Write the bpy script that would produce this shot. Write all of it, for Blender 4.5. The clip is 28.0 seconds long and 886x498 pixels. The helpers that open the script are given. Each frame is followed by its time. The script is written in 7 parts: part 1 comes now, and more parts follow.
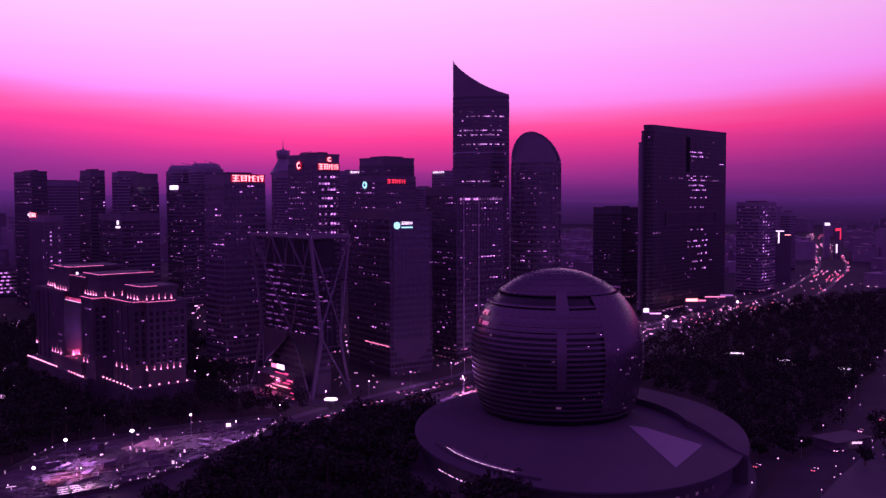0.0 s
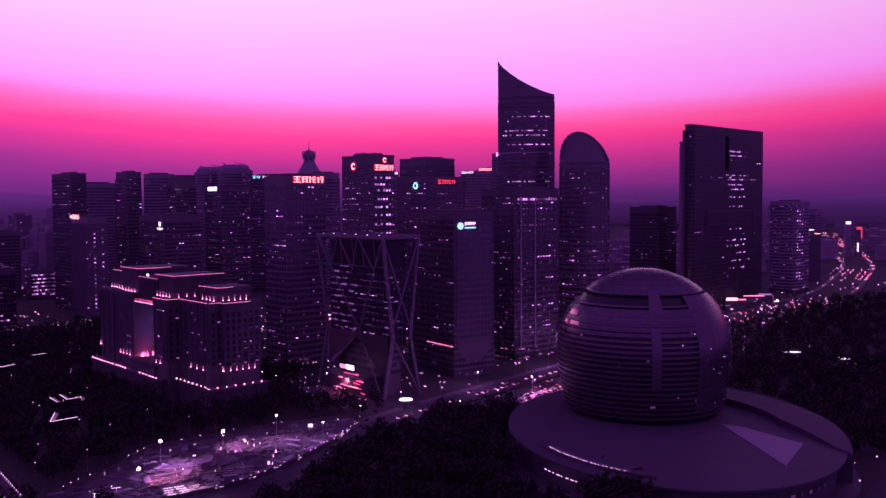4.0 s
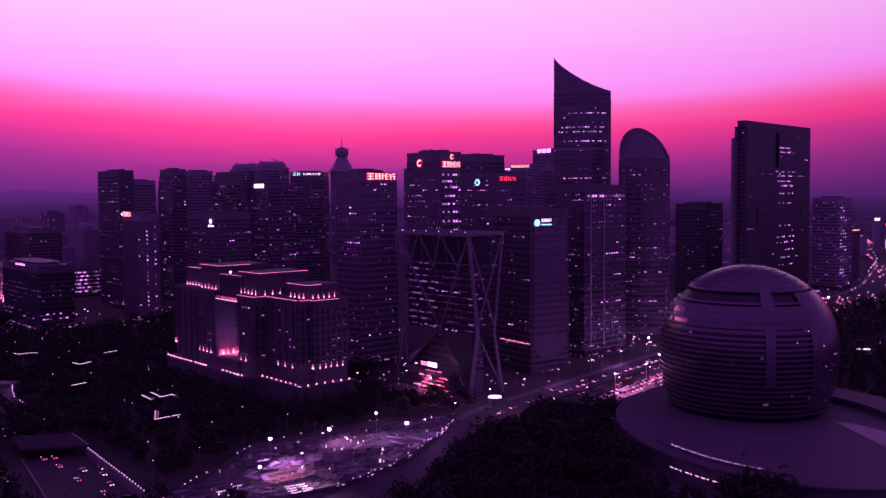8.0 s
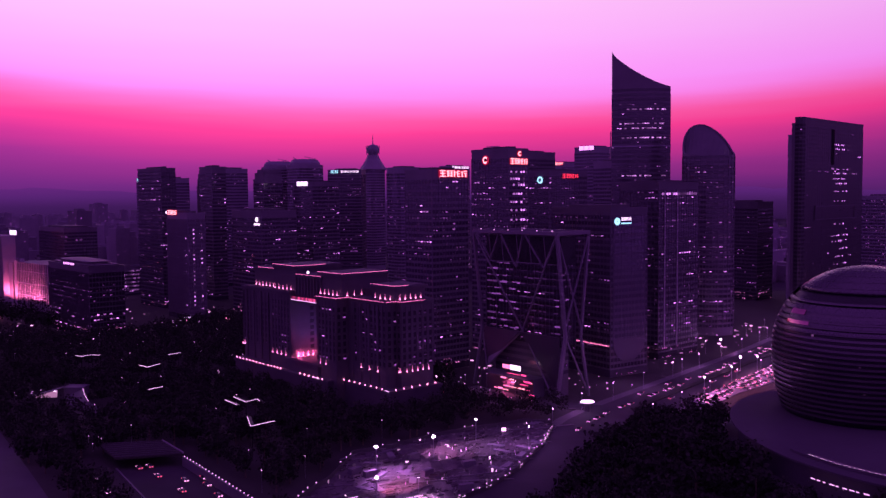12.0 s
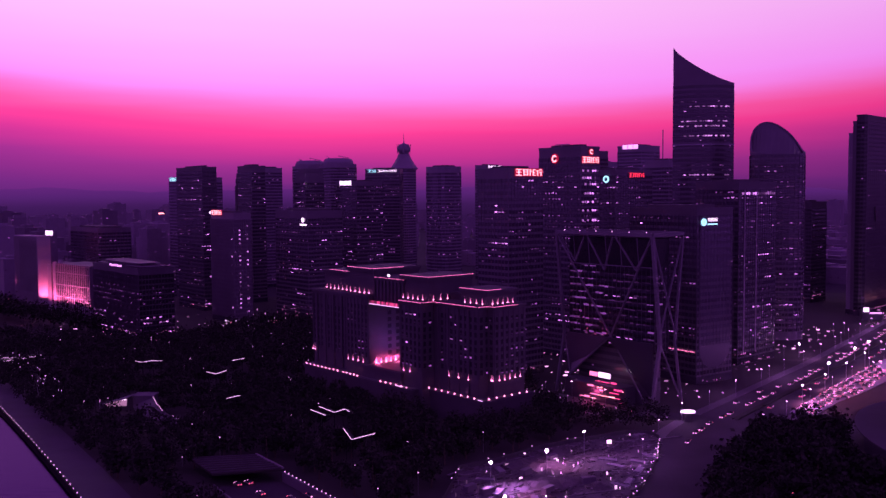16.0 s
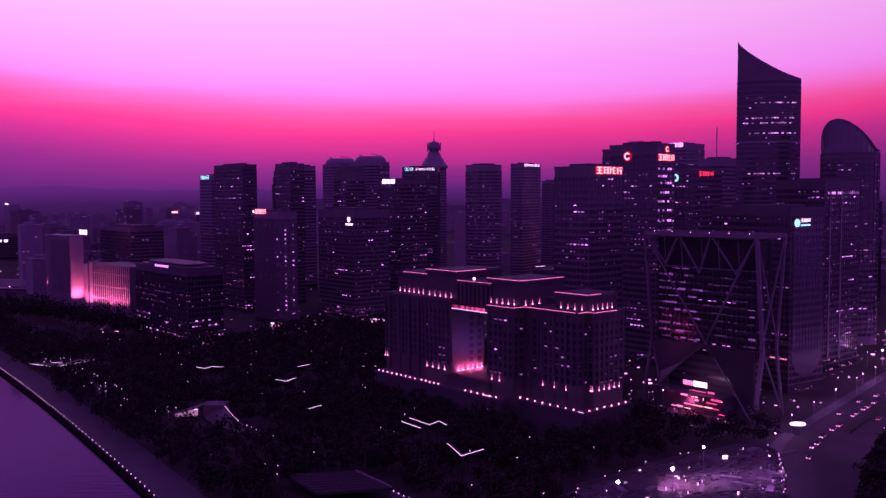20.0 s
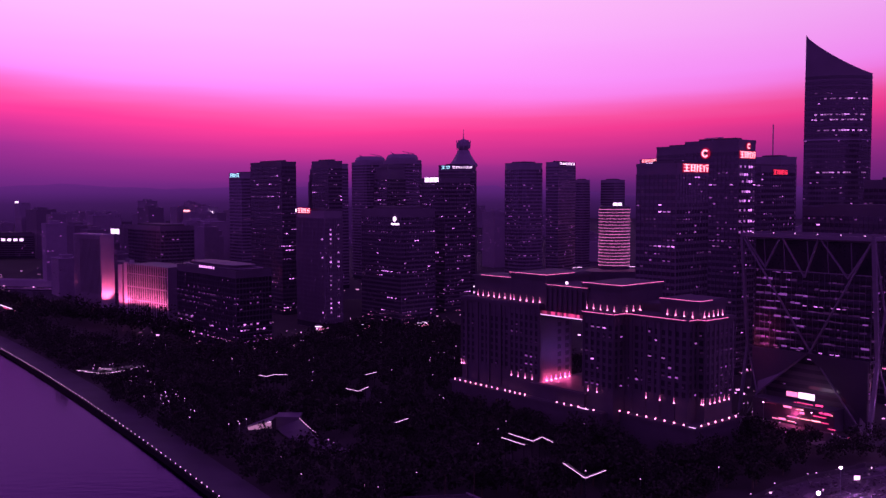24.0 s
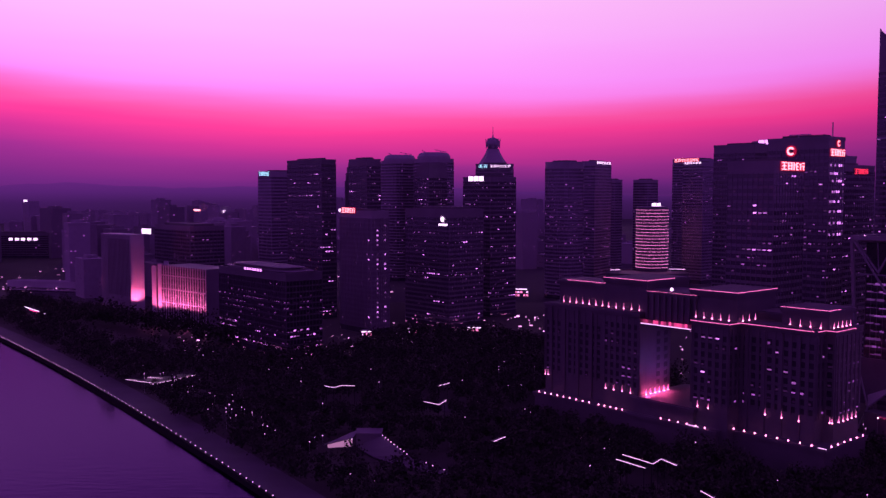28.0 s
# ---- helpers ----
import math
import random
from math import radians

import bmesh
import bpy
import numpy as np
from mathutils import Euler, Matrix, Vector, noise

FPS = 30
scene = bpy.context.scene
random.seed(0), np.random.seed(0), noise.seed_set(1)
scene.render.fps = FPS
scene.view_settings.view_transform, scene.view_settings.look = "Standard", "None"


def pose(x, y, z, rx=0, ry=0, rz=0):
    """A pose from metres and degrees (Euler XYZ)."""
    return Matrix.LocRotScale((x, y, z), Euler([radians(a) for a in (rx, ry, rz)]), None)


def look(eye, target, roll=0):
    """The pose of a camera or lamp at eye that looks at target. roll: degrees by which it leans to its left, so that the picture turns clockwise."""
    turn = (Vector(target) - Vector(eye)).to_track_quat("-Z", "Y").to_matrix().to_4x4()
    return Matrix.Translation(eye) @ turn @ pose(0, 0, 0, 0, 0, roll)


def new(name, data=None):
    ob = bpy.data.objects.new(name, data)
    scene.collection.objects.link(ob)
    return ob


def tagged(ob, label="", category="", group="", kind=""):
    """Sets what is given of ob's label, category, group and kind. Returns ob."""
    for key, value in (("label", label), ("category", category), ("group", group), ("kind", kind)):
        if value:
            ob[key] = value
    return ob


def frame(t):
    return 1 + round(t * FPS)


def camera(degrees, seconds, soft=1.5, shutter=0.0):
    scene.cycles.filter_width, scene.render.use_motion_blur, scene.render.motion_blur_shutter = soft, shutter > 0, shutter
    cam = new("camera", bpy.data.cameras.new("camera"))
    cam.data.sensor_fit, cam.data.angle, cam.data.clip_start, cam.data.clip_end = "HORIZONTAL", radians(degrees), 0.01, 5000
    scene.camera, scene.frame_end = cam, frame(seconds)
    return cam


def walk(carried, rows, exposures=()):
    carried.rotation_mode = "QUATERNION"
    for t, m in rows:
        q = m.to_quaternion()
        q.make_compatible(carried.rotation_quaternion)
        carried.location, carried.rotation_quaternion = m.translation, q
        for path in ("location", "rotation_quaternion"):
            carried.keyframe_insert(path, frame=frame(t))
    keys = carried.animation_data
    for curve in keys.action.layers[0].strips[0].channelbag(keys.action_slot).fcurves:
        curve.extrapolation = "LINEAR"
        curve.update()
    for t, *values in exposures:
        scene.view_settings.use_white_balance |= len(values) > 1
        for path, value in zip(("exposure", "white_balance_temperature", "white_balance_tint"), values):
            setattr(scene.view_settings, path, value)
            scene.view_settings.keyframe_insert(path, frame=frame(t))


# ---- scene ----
cam = camera(51.0, 28.0, soft=1.45)
# seconds, x, y, z, yaw, pitch, roll
ROWS = [
    (0, 0.00, -0.00, 118.00, -0.003, -3.089, 0.156),
    (0.5, -4.58, -0.06, 118.05, -0.040, -3.077, 0.182),
    (1, -9.35, -0.16, 118.10, -0.057, -3.065, 0.215),
    (1.5, -14.29, -0.30, 118.14, -0.066, -3.064, 0.251),
    (2, -19.46, -0.48, 118.18, -0.060, -3.064, 0.289),
    (2.5, -24.81, -0.68, 118.21, -0.050, -3.065, 0.323),
    (3, -30.39, -0.91, 118.26, -0.031, -3.066, 0.350),
    (3.5, -36.08, -1.11, 118.30, -0.021, -3.069, 0.371),
    (5.5, -59.61, -1.83, 118.47, 0.060, -3.112, 0.434),
    (6, -65.64, -1.85, 118.52, 0.085, -3.128, 0.449),
    (6.5, -71.71, -1.69, 118.56, 0.102, -3.152, 0.460),
    (7, -77.90, -1.32, 118.58, 0.124, -3.186, 0.465),
    (7.5, -84.12, -0.66, 118.60, 0.147, -3.225, 0.461),
    (8, -90.36, 0.33, 118.62, 0.172, -3.263, 0.450),
    (8.5, -96.47, 1.69, 118.63, 0.183, -3.294, 0.435),
    (9, -102.57, 3.41, 118.64, 0.200, -3.326, 0.424),
    (9.5, -108.57, 5.45, 118.65, 0.209, -3.356, 0.419),
    (10, -114.59, 7.74, 118.66, 0.227, -3.380, 0.418),
    (10.5, -120.56, 10.20, 118.68, 0.239, -3.391, 0.419),
    (11, -126.60, 12.74, 118.71, 0.259, -3.389, 0.427),
    (11.5, -132.56, 15.36, 118.73, 0.269, -3.380, 0.437),
    (12, -138.58, 18.05, 118.75, 0.290, -3.376, 0.446),
    (12.5, -144.52, 20.84, 118.77, 0.303, -3.375, 0.450),
    (14.5, -168.38, 32.41, 118.84, 0.360, -3.386, 0.443),
    (15, -174.39, 35.42, 118.87, 0.374, -3.386, 0.441),
    (15.5, -180.32, 38.50, 118.90, 0.375, -3.383, 0.434),
    (16, -186.33, 41.63, 118.93, 0.387, -3.382, 0.427),
    (16.5, -192.25, 44.79, 118.96, 0.389, -3.382, 0.416),
    (17, -198.22, 48.00, 118.98, 0.397, -3.386, 0.405),
    (17.5, -204.09, 51.25, 119.00, 0.395, -3.389, 0.392),
    (18, -209.99, 54.55, 119.03, 0.401, -3.390, 0.380),
    (18.5, -215.82, 57.89, 119.05, 0.403, -3.397, 0.367),
    (19, -221.67, 61.31, 119.06, 0.410, -3.407, 0.354),
    (19.5, -227.40, 64.84, 119.07, 0.409, -3.423, 0.335),
    (20, -233.17, 68.50, 119.07, 0.416, -3.442, 0.309),
    (20.5, -238.84, 72.28, 119.06, 0.415, -3.455, 0.279),
    (21, -244.51, 76.14, 119.03, 0.416, -3.466, 0.250),
    (21.5, -250.10, 80.03, 118.97, 0.405, -3.474, 0.227),
    (23.5, -272.82, 95.81, 118.70, 0.385, -3.475, 0.169),
    (24, -278.57, 99.83, 118.63, 0.382, -3.478, 0.155),
    (24.5, -284.21, 103.90, 118.57, 0.365, -3.483, 0.134),
    (25, -289.85, 108.05, 118.51, 0.354, -3.484, 0.109),
    (25.5, -295.44, 112.25, 118.45, 0.344, -3.486, 0.084),
    (26, -301.00, 116.55, 118.40, 0.336, -3.483, 0.058),
    (26.5, -306.50, 120.89, 118.34, 0.324, -3.483, 0.034),
    (27, -312.05, 125.29, 118.27, 0.315, -3.483, 0.013),
    (27.5, -317.56, 129.70, 118.18, 0.300, -3.480, -0.005),
    (28, -323.11, 134.12, 118.10, 0.290, -3.477, -0.022),
]
walk(cam, [(t, pose(x, y, z, 90 + pitch, roll, yaw)) for t, x, y, z, yaw, pitch, roll in ROWS], exposures=[(0, 0.09, 6500, 10), (12, 0.04, 6500, 15), (28, -0.02, 6500, 24)])

# ---- dusk sky: a glow ahead over the horizon, dark behind ----
world = bpy.data.worlds.new("dusk")
scene.world = world
world.use_nodes = True
wn, wl = world.node_tree.nodes, world.node_tree.links
wn.clear()


def ramp_node(nodes, stops, interp="LINEAR"):
    n = nodes.new("ShaderNodeValToRGB")
    n.color_ramp.interpolation = interp
    els = n.color_ramp.elements
    while len(els) < len(stops):
        els.new(0.5)
    for e, (p, c) in zip(els, stops):
        e.position = p
        e.color = (*c, 1) if len(c) == 3 else c
    return n


def srgb(r, g, b):
    return tuple((v / 255 / 12.92 if v <= 10 else ((v / 255 + 0.055) / 1.055) ** 2.4) for v in (r, g, b))


def math_node(nodes, links, op, a, b=None, c=None):
    n = nodes.new("ShaderNodeMath")
    n.operation = op
    for i, v in enumerate((a, b, c)):
        if v is None:
            continue
        if isinstance(v, (int, float)):
            n.inputs[i].default_value = v
        else:
            links.new(v, n.inputs[i])
    return n.outputs[0]


w_co = wn.new("ShaderNodeTexCoord")
w_sep = wn.new("ShaderNodeSeparateXYZ")
wl.new(w_co.outputs["Generated"], w_sep.inputs[0])
w_noise = wn.new("ShaderNodeTexNoise")
w_map = wn.new("ShaderNodeMapping")
w_map.inputs["Scale"].default_value = (2.0, 2.0, 26.0)
wl.new(w_co.outputs["Generated"], w_map.inputs[0])
wl.new(w_map.outputs[0], w_noise.inputs["Vector"])
w_noise.inputs["Scale"].default_value = 1.6
w_noise.inputs["Detail"].default_value = 4
el = math_node(wn, wl, "ADD", math_node(wn, wl, "MULTIPLY_ADD", w_noise.outputs["Fac"], 0.014, w_sep.outputs["Z"]), -0.007)
# the glow climbs a little towards both sides
east = math_node(wn, wl, "MULTIPLY", math_node(wn, wl, "POWER", math_node(wn, wl, "MAXIMUM", math_node(wn, wl, "SUBTRACT", w_sep.outputs["X"], 0.08), 0.0), 2.0), 0.17)
west = math_node(wn, wl, "MULTIPLY", math_node(wn, wl, "POWER", math_node(wn, wl, "MAXIMUM", math_node(wn, wl, "SUBTRACT", math_node(wn, wl, "MULTIPLY", w_sep.outputs["X"], -1.0), 0.08), 0.0), 2.0), 0.18)
low = math_node(wn, wl, "MINIMUM", math_node(wn, wl, "MAXIMUM", math_node(wn, wl, "MULTIPLY", el, 20.0), 0.0), 1.0)
el = math_node(wn, wl, "SUBTRACT", el, math_node(wn, wl, "MULTIPLY", math_node(wn, wl, "ADD", east, west), low))
el = math_node(wn, wl, "MULTIPLY", el, 2.0)
SKY_STOPS = [
    (0.0, srgb(86, 35, 108)), (0.018, srgb(108, 39, 122)), (0.054, srgb(156, 47, 138)), (0.092, srgb(206, 53, 145)),
    (0.131, srgb(250, 64, 150)), (0.156, srgb(255, 86, 165)), (0.18, srgb(255, 112, 202)), (0.204, srgb(255, 138, 240)), (0.23, srgb(255, 152, 253)),
    (0.32, srgb(255, 178, 254)), (0.437, srgb(255, 200, 250)), (0.52, srgb(235, 160, 245)), (0.68, srgb(110, 60, 150)), (1.0, srgb(60, 28, 96)),
]
w_ramp = ramp_node(wn, SKY_STOPS)
wl.new(el, w_ramp.inputs[0])
ahead = wn.new("ShaderNodeMapRange")
ahead.inputs["From Min"].default_value = 0.25
ahead.inputs["From Max"].default_value = 0.84
ahead.inputs["To Min"].default_value = 0.0
ahead.interpolation_type = "SMOOTHSTEP"
wl.new(w_sep.outputs["Y"], ahead.inputs["Value"])
w_bg = wn.new("ShaderNodeBackground")
glow_part = wn.new("ShaderNodeVectorMath")
glow_part.operation = "SCALE"
wl.new(w_ramp.outputs[0], glow_part.inputs[0])
wl.new(math_node(wn, wl, "MULTIPLY", ahead.outputs[0], math_node(wn, wl, "MULTIPLY_ADD", w_sep.outputs["X"], -0.35, 1.0)), glow_part.inputs["Scale"])
rest = wn.new("ShaderNodeVectorMath")
rest.operation = "SCALE"
rest.inputs[0].default_value = (0.215, 0.055, 0.425)
wl.new(math_node(wn, wl, "SUBTRACT", 1.0, ahead.outputs[0]), rest.inputs["Scale"])
both = wn.new("ShaderNodeVectorMath")
wl.new(glow_part.outputs[0], both.inputs[0])
wl.new(rest.outputs[0], both.inputs[1])
wl.new(both.outputs[0], w_bg.inputs["Color"])
w_out = wn.new("ShaderNodeOutputWorld")
wl.new(w_bg.outputs[0], w_out.inputs[0])


# ---- materials ----
def surface(name, color, rough=0.7, metal=0.0, scale=0.25, vary=0.35, bump=0.2, spec=0.5, stretch=(1, 1, 1), per_object=0.0):
    m = bpy.data.materials.new(name)
    m.use_nodes = True
    n, l = m.node_tree.nodes, m.node_tree.links
    p = n["Principled BSDF"]
    p.inputs["Roughness"].default_value = rough
    p.inputs["Metallic"].default_value = metal
    p.inputs["Specular IOR Level"].default_value = spec
    co = n.new("ShaderNodeTexCoord")
    mp = n.new("ShaderNodeMapping")
    mp.inputs["Scale"].default_value = stretch
    l.new(co.outputs["Object"], mp.inputs[0])
    big = n.new("ShaderNodeTexNoise")
    big.inputs["Scale"].default_value = scale * 0.2
    big.inputs["Detail"].default_value = 5
    fine = n.new("ShaderNodeTexNoise")
    fine.inputs["Scale"].default_value = scale * 4
    fine.inputs["Detail"].default_value = 6
    l.new(mp.outputs[0], big.inputs["Vector"])
    l.new(mp.outputs[0], fine.inputs["Vector"])
    s = math_node(n, l, "ADD", math_node(n, l, "MULTIPLY", big.outputs["Fac"], 0.65), math_node(n, l, "MULTIPLY", fine.outputs["Fac"], 0.35))
    if per_object:
        info = n.new("ShaderNodeObjectInfo")
        s = math_node(n, l, "ADD", s, math_node(n, l, "MULTIPLY_ADD", info.outputs["Random"], per_object, -per_object / 2))
    r = ramp_node(n, [(0.25, tuple(max(c * (1 - vary), 0) for c in color)), (0.5, color), (0.75, tuple(min(c * (1 + vary), 1) for c in color))])
    l.new(s, r.inputs[0])
    l.new(r.outputs[0], p.inputs["Base Color"])
    if bump:
        b = n.new("ShaderNodeBump")
        b.inputs["Strength"].default_value = bump
        b.inputs["Distance"].default_value = 0.3
        l.new(fine.outputs["Fac"], b.inputs["Height"])
        l.new(b.outputs[0], p.inputs["Normal"])
    rr = math_node(n, l, "MULTIPLY_ADD", fine.outputs["Fac"], 0.2, rough - 0.1)
    l.new(rr, p.inputs["Roughness"])
    return m


def glow(name, color, strength, vary=0.0, islands=False, sampled=True):
    m = bpy.data.materials.new(name)
    m.use_nodes = True
    n, l = m.node_tree.nodes, m.node_tree.links
    p = n["Principled BSDF"]
    p.inputs["Base Color"].default_value = (0.05, 0.03, 0.06, 1)
    p.inputs["Emission Color"].default_value = (*color, 1)
    p.inputs["Emission Strength"].default_value = strength
    if vary:
        if islands:
            rnd = n.new("ShaderNodeNewGeometry").outputs["Random Per Island"]
        else:
            rnd = n.new("ShaderNodeObjectInfo").outputs["Random"]
        k = math_node(n, l, "POWER", rnd, 2.2)
        l.new(math_node(n, l, "MULTIPLY_ADD", k, strength * vary, strength * (1 - vary) * 0.3), p.inputs["Emission Strength"])
    if not sampled:
        m.cycles.emission_sampling = "NONE"
    return m


M_CONCRETE = surface("concrete_facade", (0.25, 0.22, 0.25), 0.75, vary=0.2)
M_STONE = surface("pale_stone", (0.084, 0.071, 0.088), 0.75, vary=0.3, scale=0.4)
M_DARK = surface("dark_cladding", (0.086, 0.073, 0.096), 0.5, vary=0.3)
M_MID = surface("grey_cladding", (0.142, 0.12, 0.152), 0.6, vary=0.25)
M_PALE = surface("pale_cladding", (0.34, 0.3, 0.34), 0.6, vary=0.2)
M_GLASS = surface("dark_glass", (0.055, 0.047, 0.066), 0.18, vary=0.4, bump=0.02, spec=0.6, per_object=0.3)
# Office screen glass, also used on far towers with air haze put in.
M_GLASS_PALE = surface("screen_and_haze_glass", (0.095, 0.08, 0.115), 0.2, metal=0.2, vary=0.3, bump=0.02, spec=0.6, per_object=0.3)
M_SCREEN = surface("glass_screen", (0.088, 0.073, 0.102), 0.5, vary=0.25, bump=0.02)
M_METAL = surface("grey_metal", (0.3, 0.28, 0.32), 0.4, metal=0.7, vary=0.2)
M_STEEL = surface("painted_steel", (0.165, 0.145, 0.175), 0.5, vary=0.15)
M_GLINT = surface("glint_panel", (0.55, 0.2, 0.3), 0.12, metal=1.0, vary=0.1, bump=0)
M_SHELL = surface("polished_bronze", (0.11, 0.09, 0.118), 0.28, metal=0.6, vary=0.2, scale=0.15, bump=0.05)
M_BRONZE = surface("bronze_panel", (0.125, 0.104, 0.13), 0.36, metal=0.5, vary=0.2, scale=0.15)
# Pale wall for distant towers, air haze put in; also a slab wing.
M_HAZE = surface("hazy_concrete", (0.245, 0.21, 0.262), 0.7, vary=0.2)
M_HOTELGLASS = surface("unlit_hotel_window", (0.03, 0.026, 0.036), 0.35, vary=0.4, bump=0.02, spec=0.25)
M_SLAB = surface("ribbed_concrete", (0.2, 0.172, 0.21), 0.7, vary=0.2)
M_BLACKWALL = surface("black_cladding", (0.05, 0.042, 0.056), 0.5, vary=0.25)
M_VOID = surface("unlit_glazing", (0.02, 0.017, 0.024), 0.3, vary=0.4, bump=0.02, spec=0.35)
# Near black: the shading of the quay face is put into this base.
M_BLACKSTONE = surface("near_black_stone", (0.012, 0.011, 0.014), 0.8, vary=0.4, spec=0.1)
M_ROOF = surface("roof_felt", (0.1, 0.09, 0.1), 0.85, vary=0.35)
M_GROUND = surface("dark_soil_and_lawn", (0.035, 0.035, 0.03), 0.95, vary=0.5, scale=0.08)
M_ASPHALT = surface("asphalt", (0.055, 0.05, 0.058), 0.8, vary=0.35, scale=0.2, spec=0.15)
M_PAVING = surface("stone_paving", (0.085, 0.075, 0.09), 0.7, vary=0.3, scale=0.3)
M_DIRT = surface("churned_earth", (0.085, 0.07, 0.08), 0.8, vary=0.75, scale=0.45, bump=1.0, stretch=(1.0, 0.35, 1.0))
M_PLINTH = surface("plinth_slabs", (0.088, 0.078, 0.096), 0.7, vary=0.22, scale=0.2, spec=0.2)
M_LEAF = surface("foliage", (0.016, 0.02, 0.012), 0.85, vary=0.3, scale=1.0, per_object=0.25, bump=0)
M_BARK = surface("bark", (0.12, 0.09, 0.07), 0.9, vary=0.3, scale=2)
M_CAR = surface("car_paint", (0.2, 0.18, 0.2), 0.3, vary=0.1, per_object=1.2, bump=0)
M_RUBBER = surface("rubber", (0.03, 0.03, 0.03), 0.8, vary=0.1, bump=0)

M_LIT = glow("lit_window", (0.82, 0.24, 1.0), 2.5, vary=0.92, sampled=False)
M_ROW = glow("office_row_light", (0.78, 0.25, 0.98), 1.9, vary=0.95, islands=True, sampled=False)
M_LITROW = glow("lit_floor_row", (0.85, 0.3, 1.0), 1.9, vary=0.6, sampled=False)
# Dimmer window light for far towers; haze put into its strength.
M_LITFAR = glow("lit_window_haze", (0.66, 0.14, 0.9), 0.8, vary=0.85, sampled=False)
M_DIM = glow("dim_window", (0.62, 0.15, 0.82), 0.7, vary=0.95, islands=True, sampled=False)
M_LAMP = glow("lamp_bulb", (1.0, 0.42, 0.9), 11.0)
M_SHOP = glow("shopfront", (1.0, 0.24, 0.75), 1.3, vary=0.9, islands=True, sampled=False)
M_BEAD = glow("bead_bulb", (1.0, 0.42, 1.0), 1.5, sampled=False)
M_FLOOD = glow("floodlight_face", (1.0, 0.5, 0.95), 34.0)
M_SIGNW = glow("white_sign_light", (0.95, 0.62, 1.0), 2.0)
M_SIGNR = glow("red_sign_light", (1.0, 0.03, 0.08), 1.6)
M_SIGNRW = glow("pink_red_sign_light", (1.0, 0.27, 0.34), 3.0)
# Dim red board glow that stands in for the halo round bright letters.
M_SIGNHALO = glow("red_sign_halo", (1.0, 0.012, 0.07), 0.42)
M_SIGNC = glow("cyan_sign_light", (0.36, 0.74, 1.0), 1.6)
M_SIGNV = glow("violet_sign_light", (0.9, 0.3, 1.0), 2.0)
M_LED = glow("led_strip", (1.0, 0.16, 0.5), 1.8)
M_LEDW = glow("white_led_strip", (1.0, 0.5, 1.0), 1.4)
M_LOBBY = glow("lobby_light", (1.0, 0.2, 0.48), 1.7)
M_UP = glow("uplight_lens", (1.0, 0.24, 0.55), 6.0)
M_WASHCONE = glow("wall_wash_cone", (1.0, 0.2, 0.55), 1.9, sampled=False)
M_HEAD = glow("headlight", (1.0, 0.34, 0.74), 2.6, sampled=False)
M_TAILFAR = glow("far_tail_light", (1.0, 0.1, 0.28), 3.2, sampled=False)
M_TAIL = glow("tail_light", (1.0, 0.1, 0.24), 1.5, sampled=False)


